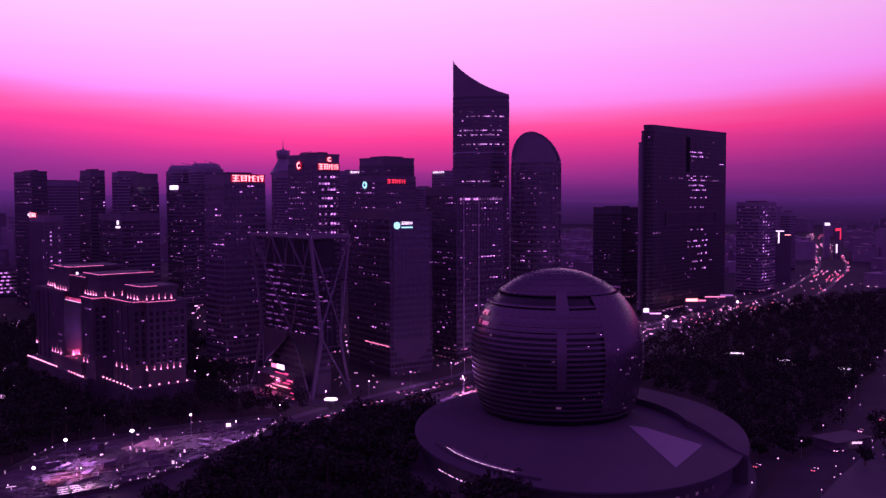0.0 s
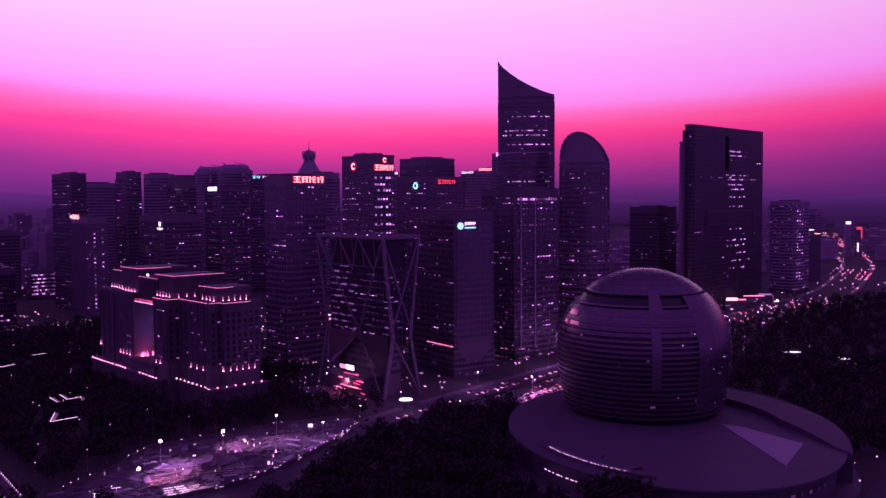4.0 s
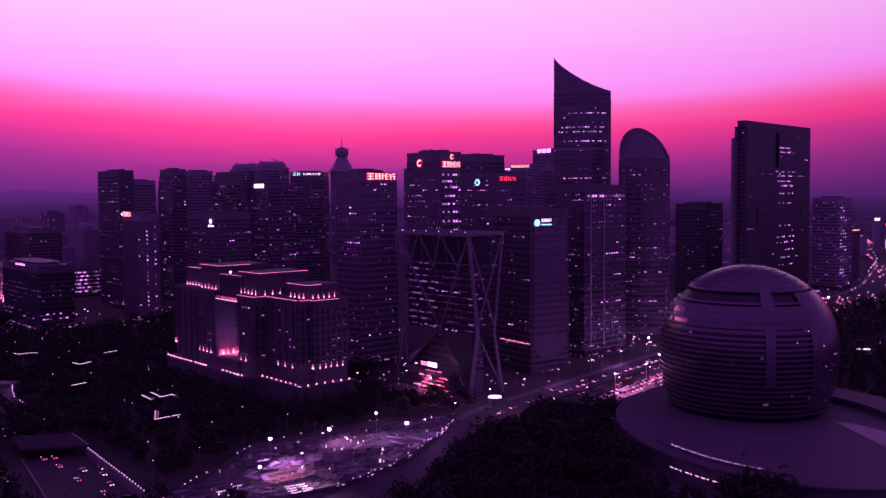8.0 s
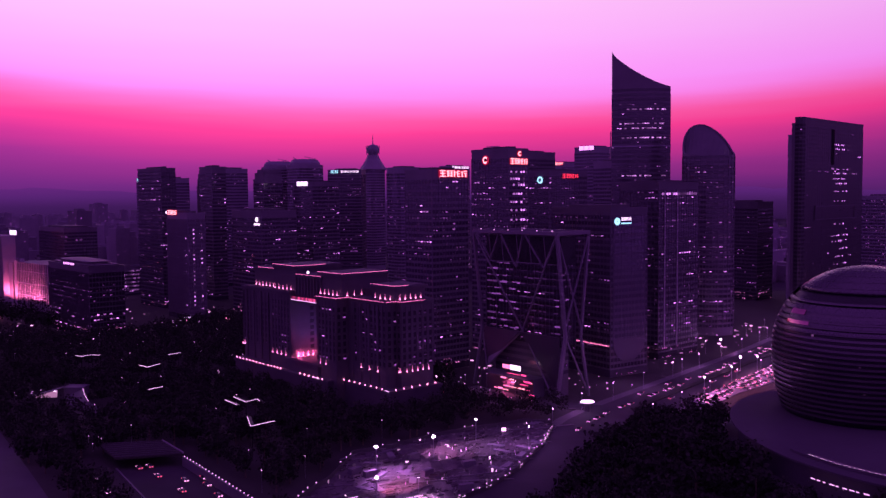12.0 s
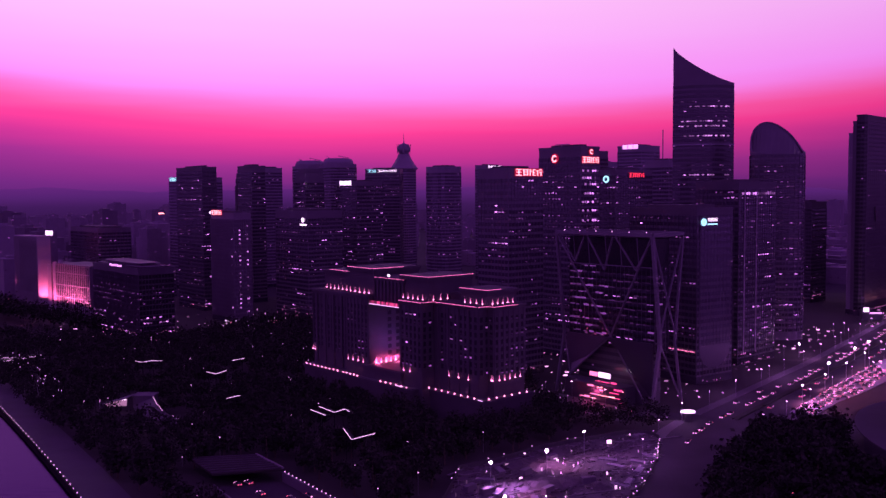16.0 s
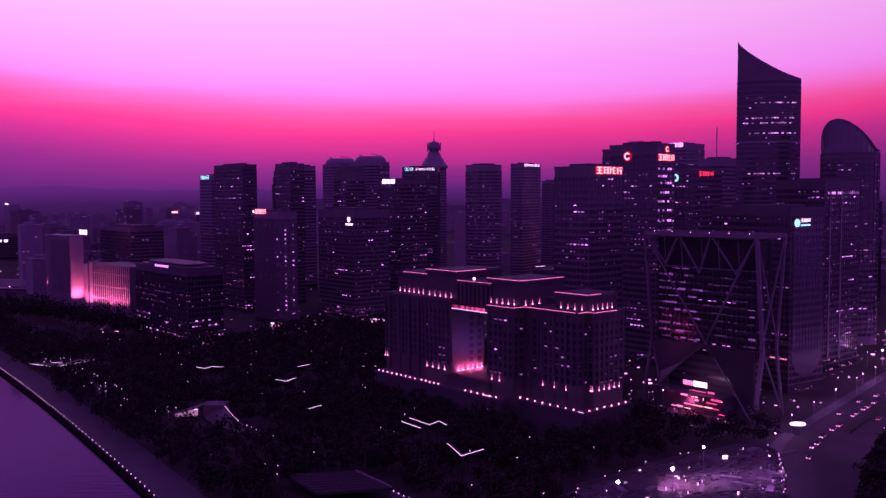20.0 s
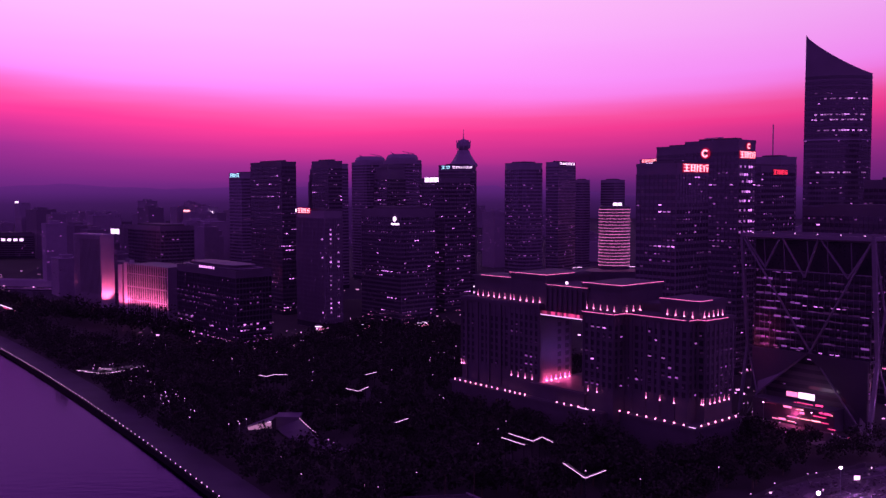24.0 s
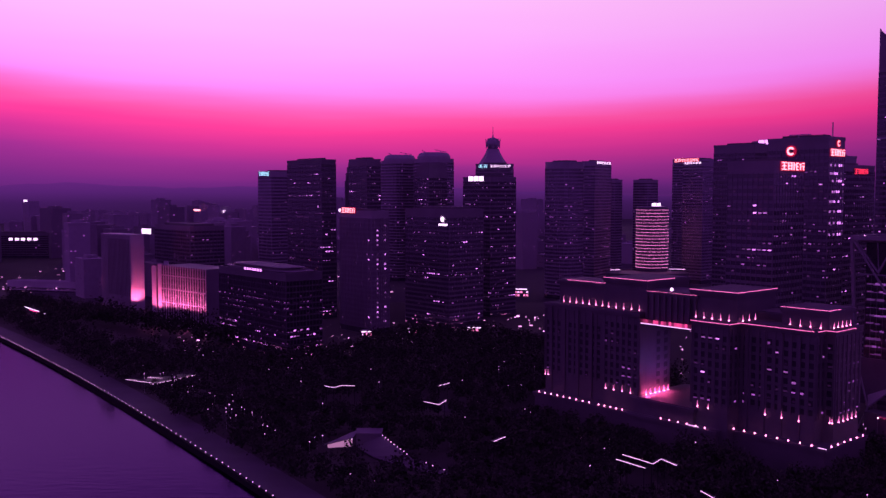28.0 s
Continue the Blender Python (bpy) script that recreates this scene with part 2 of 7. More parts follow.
# ---- mesh helpers ----
class Shape:
    """Collects boxes and faces for one mesh."""

    def __init__(self):
        self.v, self.f, self.m = [], [], []

    def quad(self, a, b, c, d, mi=0):
        k = len(self.v)
        self.v += [a, b, c, d]
        self.f.append((k, k + 1, k + 2, k + 3))
        self.m.append(mi)

    def box(self, o, ax, ay, az, mi=0):
        """A box from corner o along three edge vectors."""
        o, ax, ay, az = Vector(o), Vector(ax), Vector(ay), Vector(az)
        k = len(self.v)
        self.v += [o, o + ax, o + ax + ay, o + ay, o + az, o + ax + az, o + ax + ay + az, o + ay + az]
        for q in ((0, 3, 2, 1), (4, 5, 6, 7), (0, 1, 5, 4), (1, 2, 6, 5), (2, 3, 7, 6), (3, 0, 4, 7)):
            self.f.append(tuple(k + i for i in q))
            self.m.append(mi)

    def block(self, x0, y0, z0, x1, y1, z1, mi=0):
        self.box((x0, y0, z0), (x1 - x0, 0, 0), (0, y1 - y0, 0), (0, 0, z1 - z0), mi)

    def prism(self, poly, z0, z1, mi=0, top=None, lid=True):
        """An upright prism over a counter-clockwise outline; top gives each corner's height."""
        n, k = len(poly), len(self.v)
        self.v += [Vector((x, y, z0)) for x, y in poly]
        self.v += [Vector((x, y, top[i] if top else z1)) for i, (x, y) in enumerate(poly)]
        for i in range(n):
            j = (i + 1) % n
            self.f.append((k + i, k + j, k + n + j, k + n + i))
            self.m.append(mi)
        if lid:
            self.f.append(tuple(k + n + i for i in range(n)))
            self.m.append(mi)
        self.f.append(tuple(k + n - 1 - i for i in range(n)))
        self.m.append(mi)

    def beam(self, a, b, w, mi=0, sides=4):
        a, b = Vector(a), Vector(b)
        d = (b - a).normalized()
        u = d.cross(Vector((0, 0, 1)) if abs(d.z) < 0.95 else Vector((1, 0, 0))).normalized()
        t = d.cross(u)
        k = len(self.v)
        for p in (a, b):
            for i in range(sides):
                g = 2 * math.pi * (i + 0.5) / sides
                self.v.append(p + (u * math.cos(g) + t * math.sin(g)) * w * 0.5 * (1.414 if sides == 4 else 1))
        for i in range(sides):
            j = (i + 1) % sides
            self.f.append((k + i, k + j, k + sides + j, k + sides + i))
            self.m.append(mi)
        self.f.append(tuple(k + i for i in reversed(range(sides))))
        self.f.append(tuple(k + sides + i for i in range(sides)))
        self.m += [mi, mi]

    def revolve(self, profile, n=24, mi=0, cx=0.0, cy=0.0, sx=1.0, sy=1.0):
        """Turns (radius, z) pairs round an upright axis."""
        k = len(self.v)
        for r, z in profile:
            for i in range(n):
                g = 2 * math.pi * i / n
                self.v.append(Vector((cx + r * sx * math.cos(g), cy + r * sy * math.sin(g), z)))
        for a in range(len(profile) - 1):
            for i in range(n):
                j = (i + 1) % n
                self.f.append((k + a * n + i, k + a * n + j, k + a * n + n + j, k + a * n + n + i))
                self.m.append(mi)
        self.f.append(tuple(k + i for i in reversed(range(n))))
        e = k + (len(profile) - 1) * n
        self.f.append(tuple(e + i for i in range(n)))
        self.m += [mi, mi]

    def mesh(self, name, mats, smooth=False):
        me = bpy.data.meshes.new(name)
        me.from_pydata([tuple(v) for v in self.v], [], self.f)
        for m in mats if isinstance(mats, (list, tuple)) else [mats]:
            me.materials.append(m)
        me.polygons.foreach_set("material_index", self.m)
        if smooth:
            me.polygons.foreach_set("use_smooth", [True] * len(me.polygons))
        me.update()
        return me


def thing(name, label, category, x=0.0, y=0.0, z=0.0, rz=0.0, group="", kind=""):
    ob = new(name)
    ob.empty_display_size = 0.5
    ob.matrix_basis = pose(x, y, z, 0, 0, rz)
    return tagged(ob, label, category, group, kind)


def part(name, shape, mats, parent, label="", m=None, smooth=False, kind=""):
    me = shape if isinstance(shape, bpy.types.Mesh) else shape.mesh(name, mats, smooth)
    ob = new(name, me)
    ob.parent = parent
    if m is not None:
        ob.matrix_basis = m
    return tagged(ob, label, "", "", kind)


def solid(name, shape, mats, label, category, m=None, kind="", group="", smooth=False):
    ob = new(name, shape if isinstance(shape, bpy.types.Mesh) else shape.mesh(name, mats, smooth))
    if m is not None:
        ob.matrix_basis = m
    return tagged(ob, label, category, group, kind)


def along(a, b):
    d = Vector((b[0] - a[0], b[1] - a[1], 0))
    return d.normalized(), d.length


GRID = -49.0
GA = Vector((math.cos(radians(GRID)), math.sin(radians(GRID)), 0))   # along the street-facing fronts, towards the near corner
GB = Vector((-GA.y, GA.x, 0))                                        # along the side streets, away from the near corner


def corner_poly(k, wa, wb, yaw=GRID):
    """A rectangle from its near corner k, wa back along one side and wb along the other, counter-clockwise."""
    a = Vector((math.cos(radians(yaw)), math.sin(radians(yaw)), 0))
    b = Vector((-a.y, a.x, 0))
    k = Vector((k[0], k[1], 0))
    return [tuple(p[:2]) for p in (k, k + b * wb, k + b * wb - a * wa, k - a * wa)]


def round_poly(cx, cy, rx, ry, n=20, yaw=0.0, power=2.0):
    out = []
    for i in range(n):
        g = 2 * math.pi * i / n
        c, s = math.cos(g), math.sin(g)
        x = rx * math.copysign(abs(c) ** (2 / power), c)
        y = ry * math.copysign(abs(s) ** (2 / power), s)
        q = radians(yaw)
        out.append((cx + x * math.cos(q) - y * math.sin(q), cy + x * math.sin(q) + y * math.cos(q)))
    return out


def grow(poly, d):
    """Moves each side of a counter-clockwise outline outwards by d."""
    n, out = len(poly), []
    for i in range(n):
        p, c, q = Vector(poly[i - 1]), Vector(poly[i]), Vector(poly[(i + 1) % n])
        e, f = (c - p).normalized(), (q - c).normalized()
        n1, n2 = Vector((e.y, -e.x)), Vector((f.y, -f.x))
        s = (n1 + n2) / max(1 + n1.dot(n2), 0.3)
        out.append(tuple(c + s * d))
    return out


def band_mesh(name, poly, height, mats, proud=0.14):
    """One floor's ribbon of glass round an outline, as one closed ring."""
    s = Shape()
    n = len(poly)
    outer, inner = grow(poly, proud), grow(poly, -0.1)
    s.v = [Vector((x, y, z)) for z in (0, height) for ring_pts in (inner, outer) for x, y in ring_pts]
    for i in range(n):
        j = (i + 1) % n
        s.f += [(n + i, n + j, 3 * n + j, 3 * n + i), (3 * n + i, 3 * n + j, 2 * n + j, 2 * n + i), (i, j, n + j, n + i)]
        s.m += [0, 0, 0]
    return s.mesh(name, mats)


def fin_mesh(poly, z0, z1, pitch, width=0.25, depth=0.35, face=lambda nor: nor.y < 0.5):
    """Upright fins between the windows of the fronts."""
    s = Shape()
    n = len(poly)
    for i in range(n):
        a, b = poly[i], poly[(i + 1) % n]
        d, length = along(a, b)
        nor = Vector((d.y, -d.x, 0))
        if not face(nor):
            continue
        count = max(1, round(length / pitch))
        w = length / count
        for j in range(count + 1):
            o = Vector((a[0], a[1], z0)) + d * (j * w - width / 2) - nor * 0.05
            s.box(o, d * width, nor * (depth + 0.05), (0, 0, z1 - z0))
    return s


def lit_panes(root, poly, floors, z_of, height, pitch, density, rng, mat, run=1.3, face=lambda nor: nor.y < 0.25, proud=0.17, limit=140, name="window"):
    """Lights single panes, in runs along a floor."""
    cache, made = {}, 0
    n = len(poly)
    for fl in floors:
        if rng.random() < 0.3:
            continue
        busy = density * rng.choice((0.2, 0.5, 0.9, 1.6, 2.8))
        for i in range(n):
            lo = rng.uniform(-0.3, 0.75)
            hi = lo + rng.uniform(0.3, 0.7)
            a, b = poly[i], poly[(i + 1) % n]
            d, length = along(a, b)
            nor = Vector((d.y, -d.x, 0))
            if not face(nor):
                continue
            count = max(1, round(length / pitch))
            w = length / count
            j = 0
            while j < count:
                if rng.random() < busy / run * (1.6 if lo < j / count < hi else 0.2) and made < limit:
                    k = min(count - j, 1 + int(rng.expovariate(1 / run)))
                    if i not in cache:
                        s = Shape()
                        s.box(d * (w * 0.16) + Vector((0, 0, height * 0.32)), d * (0.66 * w), nor * 0.05, (0, 0, height * 0.36))
                        cache[i] = s.mesh(name, [mat])
                    for pane in range(j, j + k):
                        o = Vector((a[0], a[1], 0)) + d * (pane * w) + nor * proud
                        part(name, cache[i], None, root, m=Matrix.Translation((o.x, o.y, z_of(fl))))
                    made += k
                    j += k + 1
                else:
                    j += 1


def building(name, label, poly, top, floor_h=4.0, pitch=3.0, wall=None, glass=None, lit=0.12, litmat=None, base=0.0, first=6.0,
             band=0.58, parapet=1.4, plant=True, seed=1, limit=80, category="building", group="towers of the city", fin=0.35, run=1.3, shops=False):
    wall, glass, litmat = wall or M_MID, glass or M_GLASS, litmat or M_LIT
    rng = random.Random(seed)
    cx, cy = sum(p[0] for p in poly) / len(poly), sum(p[1] for p in poly) / len(poly)
    root = thing(name, label, category, cx, cy, base, group=group)
    loc = [(x - cx, y - cy) for x, y in poly]
    h = top - base
    s = Shape()
    s.prism(loc, 0, h - parapet)
    part("wall", s, wall, root)
    s = Shape()
    outer, inner = grow(loc, 0.25), grow(loc, -0.5)
    n = len(loc)
    for i in range(n):
        j = (i + 1) % n
        a, b, c, d = outer[i], outer[j], inner[j], inner[i]
        zb, zt = h - parapet - 0.6, h
        for q in (((*a, zb), (*b, zb), (*b, zt), (*a, zt)), ((*c, zb), (*d, zb), (*d, zt), (*c, zt)), ((*a, zt), (*b, zt), (*c, zt), (*d, zt)), ((*d, zb), (*c, zb), (*b, zb), (*a, zb))):
            s.quad(*q)
    part("parapet", s, wall, root)
    if plant:
        s = Shape()
        s.prism(grow(loc, -min(8.0, 0.22 * math.sqrt(abs(sum(loc[i][0] * loc[(i + 1) % n][1] - loc[(i + 1) % n][0] * loc[i][1] for i in range(n))) / 2))), h - parapet, h + 1.6)
        part("plant_room", s, M_ROOF, root)
    count = max(1, int((h - parapet - 1.0 - first) / floor_h))
    me = band_mesh("window_band", loc, floor_h * band, [glass])
    part("mullion_grid", fin_mesh(loc, first - 1, first + count * floor_h - 1, pitch, 0.25, fin), wall, root, kind="stuff")
    for k in range(count):
        part("window_band", me, None, root, m=Matrix.Translation((0, 0, first + k * floor_h)))
    s = Shape()
    s.prism(grow(loc, 0.3), 0.3, first - 1.2)
    part("ground_floor_glazing", s, M_GLASS, root)
    lit_panes(root, loc, range(count), lambda k: first + k * floor_h + 0.15, floor_h * band - 0.3, pitch, lit * 0.55, rng, litmat, limit=min(limit, 52), run=run)
    if shops:
        dim_panes(root, loc, range(3), lambda k: 1.0 + k * 3.2, 2.2, 0.35, rng, proud=0.36, mat=M_SHOP)
    dim_panes(root, loc, range(count), lambda k: first + k * floor_h + 0.4, pitch, lit * 1.7 + 0.03, rng)
    return root


def dim_panes(root, poly, floors, z_of, pitch, density, rng, face=lambda nor: nor.y < 0.25, proud=0.16, mat=None):
    """The many faint windows, too small to pick apart."""
    s = Shape()
    n = len(poly)
    for fl in floors:
        busy = density * rng.choice((0.1, 0.3, 0.8, 1.3, 2.6))
        for i in range(n):
            lo = rng.uniform(-0.3, 0.75)
            hi = lo + rng.uniform(0.3, 0.7)
            a, b = poly[i], poly[(i + 1) % n]
            d, length = along(a, b)
            nor = Vector((d.y, -d.x, 0))
            if not face(nor):
                continue
            count = max(1, round(length / pitch))
            w = length / count
            for j in range(count):
                if rng.random() < busy * (1.6 if lo < j / count < hi else 0.25):
                    o = Vector((a[0], a[1], z_of(fl))) + d * (j * w + w * rng.uniform(0.1, 0.35)) + nor * proud
                    s.box(o, d * (w * rng.uniform(0.3, 0.6)), nor * 0.05, (0, 0, rng.uniform(0.45, 0.95)))
    if s.v:
        part("dim_window_field", s, mat or M_DIM, root, kind="stuff")


def sign(root, at, d, nor, width, height, glyphs, mat, label, board=None, split=True, fill=0.86):
    """A row of plain glowing blocks standing proud of a wall; at is its lower start in the world."""
    d, nor = Vector(d).normalized(), Vector(nor).normalized()
    o = Vector(at) - root.matrix_basis.translation
    s = Shape()
    s.box(o - d * 0.4 + Vector((0, 0, -0.4)), d * (width + 0.8), nor * 0.25, (0, 0, height + 0.8))
    sg = part("sign", s, board or (M_SIGNHALO if mat is M_SIGNRW else M_DARK), root, label)
    w = width / glyphs
    for i in range(glyphs):
        s = Shape()
        g = o + d * (i * w + w * 0.07) + nor * 0.3
        if split:
            strokes = (((0.0, 0.0, 0.84, 0.13), (0.06, 0.46, 0.72, 0.12), (0.0, 0.87, 0.84, 0.13), (0.34, 0.0, 0.13, 1.0)),
                       ((0.0, 0.86, 0.84, 0.12), (0.1, 0.5, 0.64, 0.12), (0.08, 0.0, 0.12, 0.86), (0.62, 0.0, 0.12, 0.86), (0.1, 0.1, 0.6, 0.12)),
                       ((0.0, 0.0, 0.12, 1.0), (0.0, 0.62, 0.36, 0.12), (0.46, 0.0, 0.12, 0.9), (0.46, 0.84, 0.38, 0.13), (0.46, 0.42, 0.36, 0.12), (0.5, 0.0, 0.34, 0.12)),
                       ((0.0, 0.72, 0.32, 0.12), (0.12, 0.0, 0.12, 0.72), (0.42, 0.84, 0.42, 0.13), (0.42, 0.5, 0.42, 0.12), (0.62, 0.0, 0.13, 0.5)))[i % 4]
            for x0, q, wx, hz in strokes:
                s = Shape()
                s.box(g + d * (w * x0) + Vector((0, 0, height * q)), d * (w * wx), nor * 0.3, (0, 0, height * hz))
                part("glyph_bar", s, mat, sg)
        else:
            s.box(g, d * (w * fill), nor * 0.3, (0, 0, height))
            part("glyph_block", s, mat, sg)
    return sg


def disc_sign(root, at, nor, r, mat, label, inner=None):
    nor = Vector(nor).normalized()
    d = Vector((0, 0, 1)).cross(nor)
    o = Vector(at) - root.matrix_basis.translation
    s = Shape()
    n = 20
    pts = [o + d * (r * math.cos(2 * math.pi * i / n)) + Vector((0, 0, r * math.sin(2 * math.pi * i / n))) for i in range(n)]
    ins = [o + (p - o) * (inner or 0.5) for p in pts]
    for i in range(n):
        j = (i + 1) % n
        s.quad(ins[i] + nor * 0.5, pts[i] + nor * 0.5, pts[j] + nor * 0.5, ins[j] + nor * 0.5)
        s.quad(pts[i], pts[j], pts[j] + nor * 0.5, pts[i] + nor * 0.5)
    disc = part("round_sign", s, M_SIGNHALO if mat is M_SIGNR else mat, root, label)
    if mat is M_SIGNR:
        s = Shape()
        for i in range(2, n - 2):
            j = i + 1
            s.quad(o + (pts[i] - o) * 0.4 + nor * 0.55, o + (pts[i] - o) * 0.74 + nor * 0.55, o + (pts[j] - o) * 0.74 + nor * 0.55, o + (pts[j] - o) * 0.4 + nor * 0.55)
        part("emblem_stroke", s, M_SIGNRW, disc, "bright open ring inside the emblem")
    return disc

# ---- ground, river, quay and roads ----
Q0, QD = Vector((-391, 491, 0)), Vector((-278, 377, 0)).normalized()   # quay line and its direction up-river
QN = Vector((QD.y, -QD.x, 0))                                          # from the river to the land


def quay(s, off=0.0, z=0.0):
    t = min(max(s, -420.0), 760.0)
    p = Q0 + QD * s + QN * (off + 0.6 - 8.5e-5 * (t - 195) ** 2)
    return Vector((p.x, p.y, z))


s = Shape()
shore = [quay(-900 + 40 * i, 0.65) for i in range(61)] + [quay(3500, 0.65), quay(3500, 4200), quay(-900, 4200)]
s.prism([(q.x, q.y) for q in reversed(shore)], -12, 0)
solid("ground", s, M_GROUND, "dark soil and lawn under the city", "ground", kind="structure")
# Paler than the near soil: distance haze is put into this paving.
s = Shape()
s.box((-800, 1130, 0), (2800, 0, 0), (-900, 2900, 0), (0, 0, 0.08))
solid("far_district", s, surface("hazed_city_paving", (0.06, 0.052, 0.066), 0.9, vary=0.4, scale=0.02, spec=0.1), "paved ground of the distant city, paled for haze", "ground", kind="structure")


def water_material():
    m = bpy.data.materials.new("river_water")
    m.use_nodes = True
    n, l = m.node_tree.nodes, m.node_tree.links
    n.remove(n["Principled BSDF"])
    p = n.new("ShaderNodeBsdfGlossy")
    p.inputs["Color"].default_value = (0.074, 0.033, 0.128, 1)
    p.inputs["Roughness"].default_value = 0.14
    murk = n.new("ShaderNodeBsdfDiffuse")
    mix = n.new("ShaderNodeMixShader")
    edge = n.new("ShaderNodeFresnel")
    edge.inputs["IOR"].default_value = 1.25
    l.new(edge.outputs[0], mix.inputs[0])
    l.new(murk.outputs[0], mix.inputs[1])
    l.new(p.outputs[0], mix.inputs[2])
    l.new(mix.outputs[0], n["Material Output"].inputs["Surface"])
    drift = n.new("ShaderNodeTexNoise")
    drift.inputs["Scale"].default_value = 0.006
    tint = ramp_node(n, [(0.3, (0.027, 0.013, 0.042)), (0.7, (0.034, 0.017, 0.053))])
    l.new(drift.outputs["Fac"], tint.inputs[0])
    l.new(tint.outputs[0], murk.inputs["Color"])
    co = n.new("ShaderNodeTexCoord")
    mp = n.new("ShaderNodeMapping")
    mp.inputs["Rotation"].default_value = (0, 0, radians(36))
    mp.inputs["Scale"].default_value = (0.12, 0.5, 1)
    l.new(co.outputs["Object"], mp.inputs[0])
    w = n.new("ShaderNodeTexNoise")
    w.inputs["Scale"].default_value = 0.7
    w.inputs["Detail"].default_value = 5
    l.new(mp.outputs[0], w.inputs["Vector"])
    b = n.new("ShaderNodeBump")
    b.inputs["Strength"].default_value = 0.18
    b.inputs["Distance"].default_value = 0.5
    l.new(w.outputs["Fac"], b.inputs["Height"])
    l.new(b.outputs[0], p.inputs["Normal"])
    return m


s = Shape()
s.box(Q0 - QD * 900 - QN * 1740 + Vector((0, 0, -12)), QD * 3600, QN * 1737.6, (0, 0, 10.5))
solid("water", s, water_material(), "calm river with fine ripples", "river", kind="structure")
s = Shape()
for a, b in (((-1.5, -5.0), (-0.7, 0.2)), ((-0.7, 0.2), (-0.7, 0.9)), ((-0.7, 0.9), (0.6, 0.9)), ((0.6, 0.9), (0.6, -9.0))):
    for i in range(57):
        s.quad(quay(-800 + 40 * i, *a), quay(-760 + 40 * i, *a), quay(-760 + 40 * i, *b), quay(-800 + 40 * i, *b))
solid("quay_wall", s, M_BLACKSTONE, "dark sloping stone embankment with a parapet", "quay wall", kind="structure")
M_PROM = surface("dark_paving", (0.07, 0.062, 0.078), 0.8, vary=0.35, scale=0.3)
s = Shape()
for i in range(55):
    q0, q1 = -700 + 40 * i, -660 + 40 * i
    s.quad(quay(q0, 0.62, 0.15), quay(q1, 0.62, 0.15), quay(q1, 17.6, 0.15), quay(q0, 17.6, 0.15))
    s.quad(quay(q0, 17.6, 0), quay(q1, 17.6, 0), quay(q1, 17.6, 0.15), quay(q0, 17.6, 0.15))
solid("promenade", s, M_PROM, "paved riverside promenade", "promenade", kind="structure")


def ribbon(name, pts, width, z, mat, label, category):
    s = Shape()
    left, right = [], []
    for i, p in enumerate(pts):
        a, b = Vector(pts[max(i - 1, 0)]), Vector(pts[min(i + 1, len(pts) - 1)])
        d = (b - a).normalized()
        nrm = Vector((-d.y, d.x))
        left.append(Vector(p) + nrm * width / 2)
        right.append(Vector(p) - nrm * width / 2)
    for i in range(len(pts) - 1):
        s.quad((*right[i], z), (*right[i + 1], z), (*left[i + 1], z), (*left[i], z))
        s.quad((*left[i], 0), (*right[i], 0), (*right[i], z), (*left[i], z))
        for side in (left, right):
            s.quad((*side[i], 0), (*side[i + 1], 0), (*side[i + 1], z), (*side[i], z))
    return solid(name, s, mat, label, category, kind="structure")


def smooth_line(pts, step=18.0):
    out = []
    n = len(pts)
    for i in range(n - 1):
        p0, p1, p2, p3 = (Vector(pts[max(min(j, n - 1), 0)]) for j in (i - 1, i, i + 1, i + 2))
        k = max(1, int((p2 - p1).length / step))
        for q in range(k):
            t = q / k
            out.append(0.5 * ((2 * p1) + (p2 - p0) * t + (2 * p0 - 5 * p1 + 4 * p2 - p3) * t * t + (3 * p1 - p0 - 3 * p2 + p3) * t ** 3))
    out.append(Vector(pts[-1]))
    return out


AVENUE = smooth_line([(-185, 285), (-135, 338), (-107, 385), (-82, 440), (-60, 490), (-38, 521), (-4, 564), (36, 615), (85, 677), (145, 759), (208, 845), (310, 975), (430, 1130), (520, 1290), (690, 1640), (930, 2300), (1200, 3000)])
CROSS = smooth_line([(-50, 522), (-100, 545), (-200, 590), (-330, 640)])
EASTWAY = smooth_line([(20, 220), (95, 300), (150, 380), (215, 470), (290, 600), (400, 760), (600, 1000)])
SERVICE = smooth_line([(-95, 372), (-66, 388), (-48, 408), (-21, 461), (-2, 489), (20, 507), (40, 516)])
s = Shape()
s.prism([(100, 290), (340, 300), (370, 470), (262, 506), (200, 450), (150, 395)], 0.0, 0.1)
solid("forecourt", s, M_PAVING, "wide paved forecourt beside the park road", "forecourt", kind="structure")
ribbon("pavement", AVENUE, 50, 0.14, M_PAVING, "pale pavement beside the avenue", "pavement")
ribbon("road_1", AVENUE, 38, 0.2, M_ASPHALT, "wide asphalt avenue with dense evening traffic", "road")
ribbon("road_2", CROSS, 16, 0.16, M_ASPHALT, "side street in front of the hotel", "road")
ribbon("road_4", SERVICE, 11, 0.12, M_PAVING, "narrow service road round the plinth", "road")
ribbon("road_3", EASTWAY, 20, 0.16, M_ASPHALT, "park road with street lamps", "road")

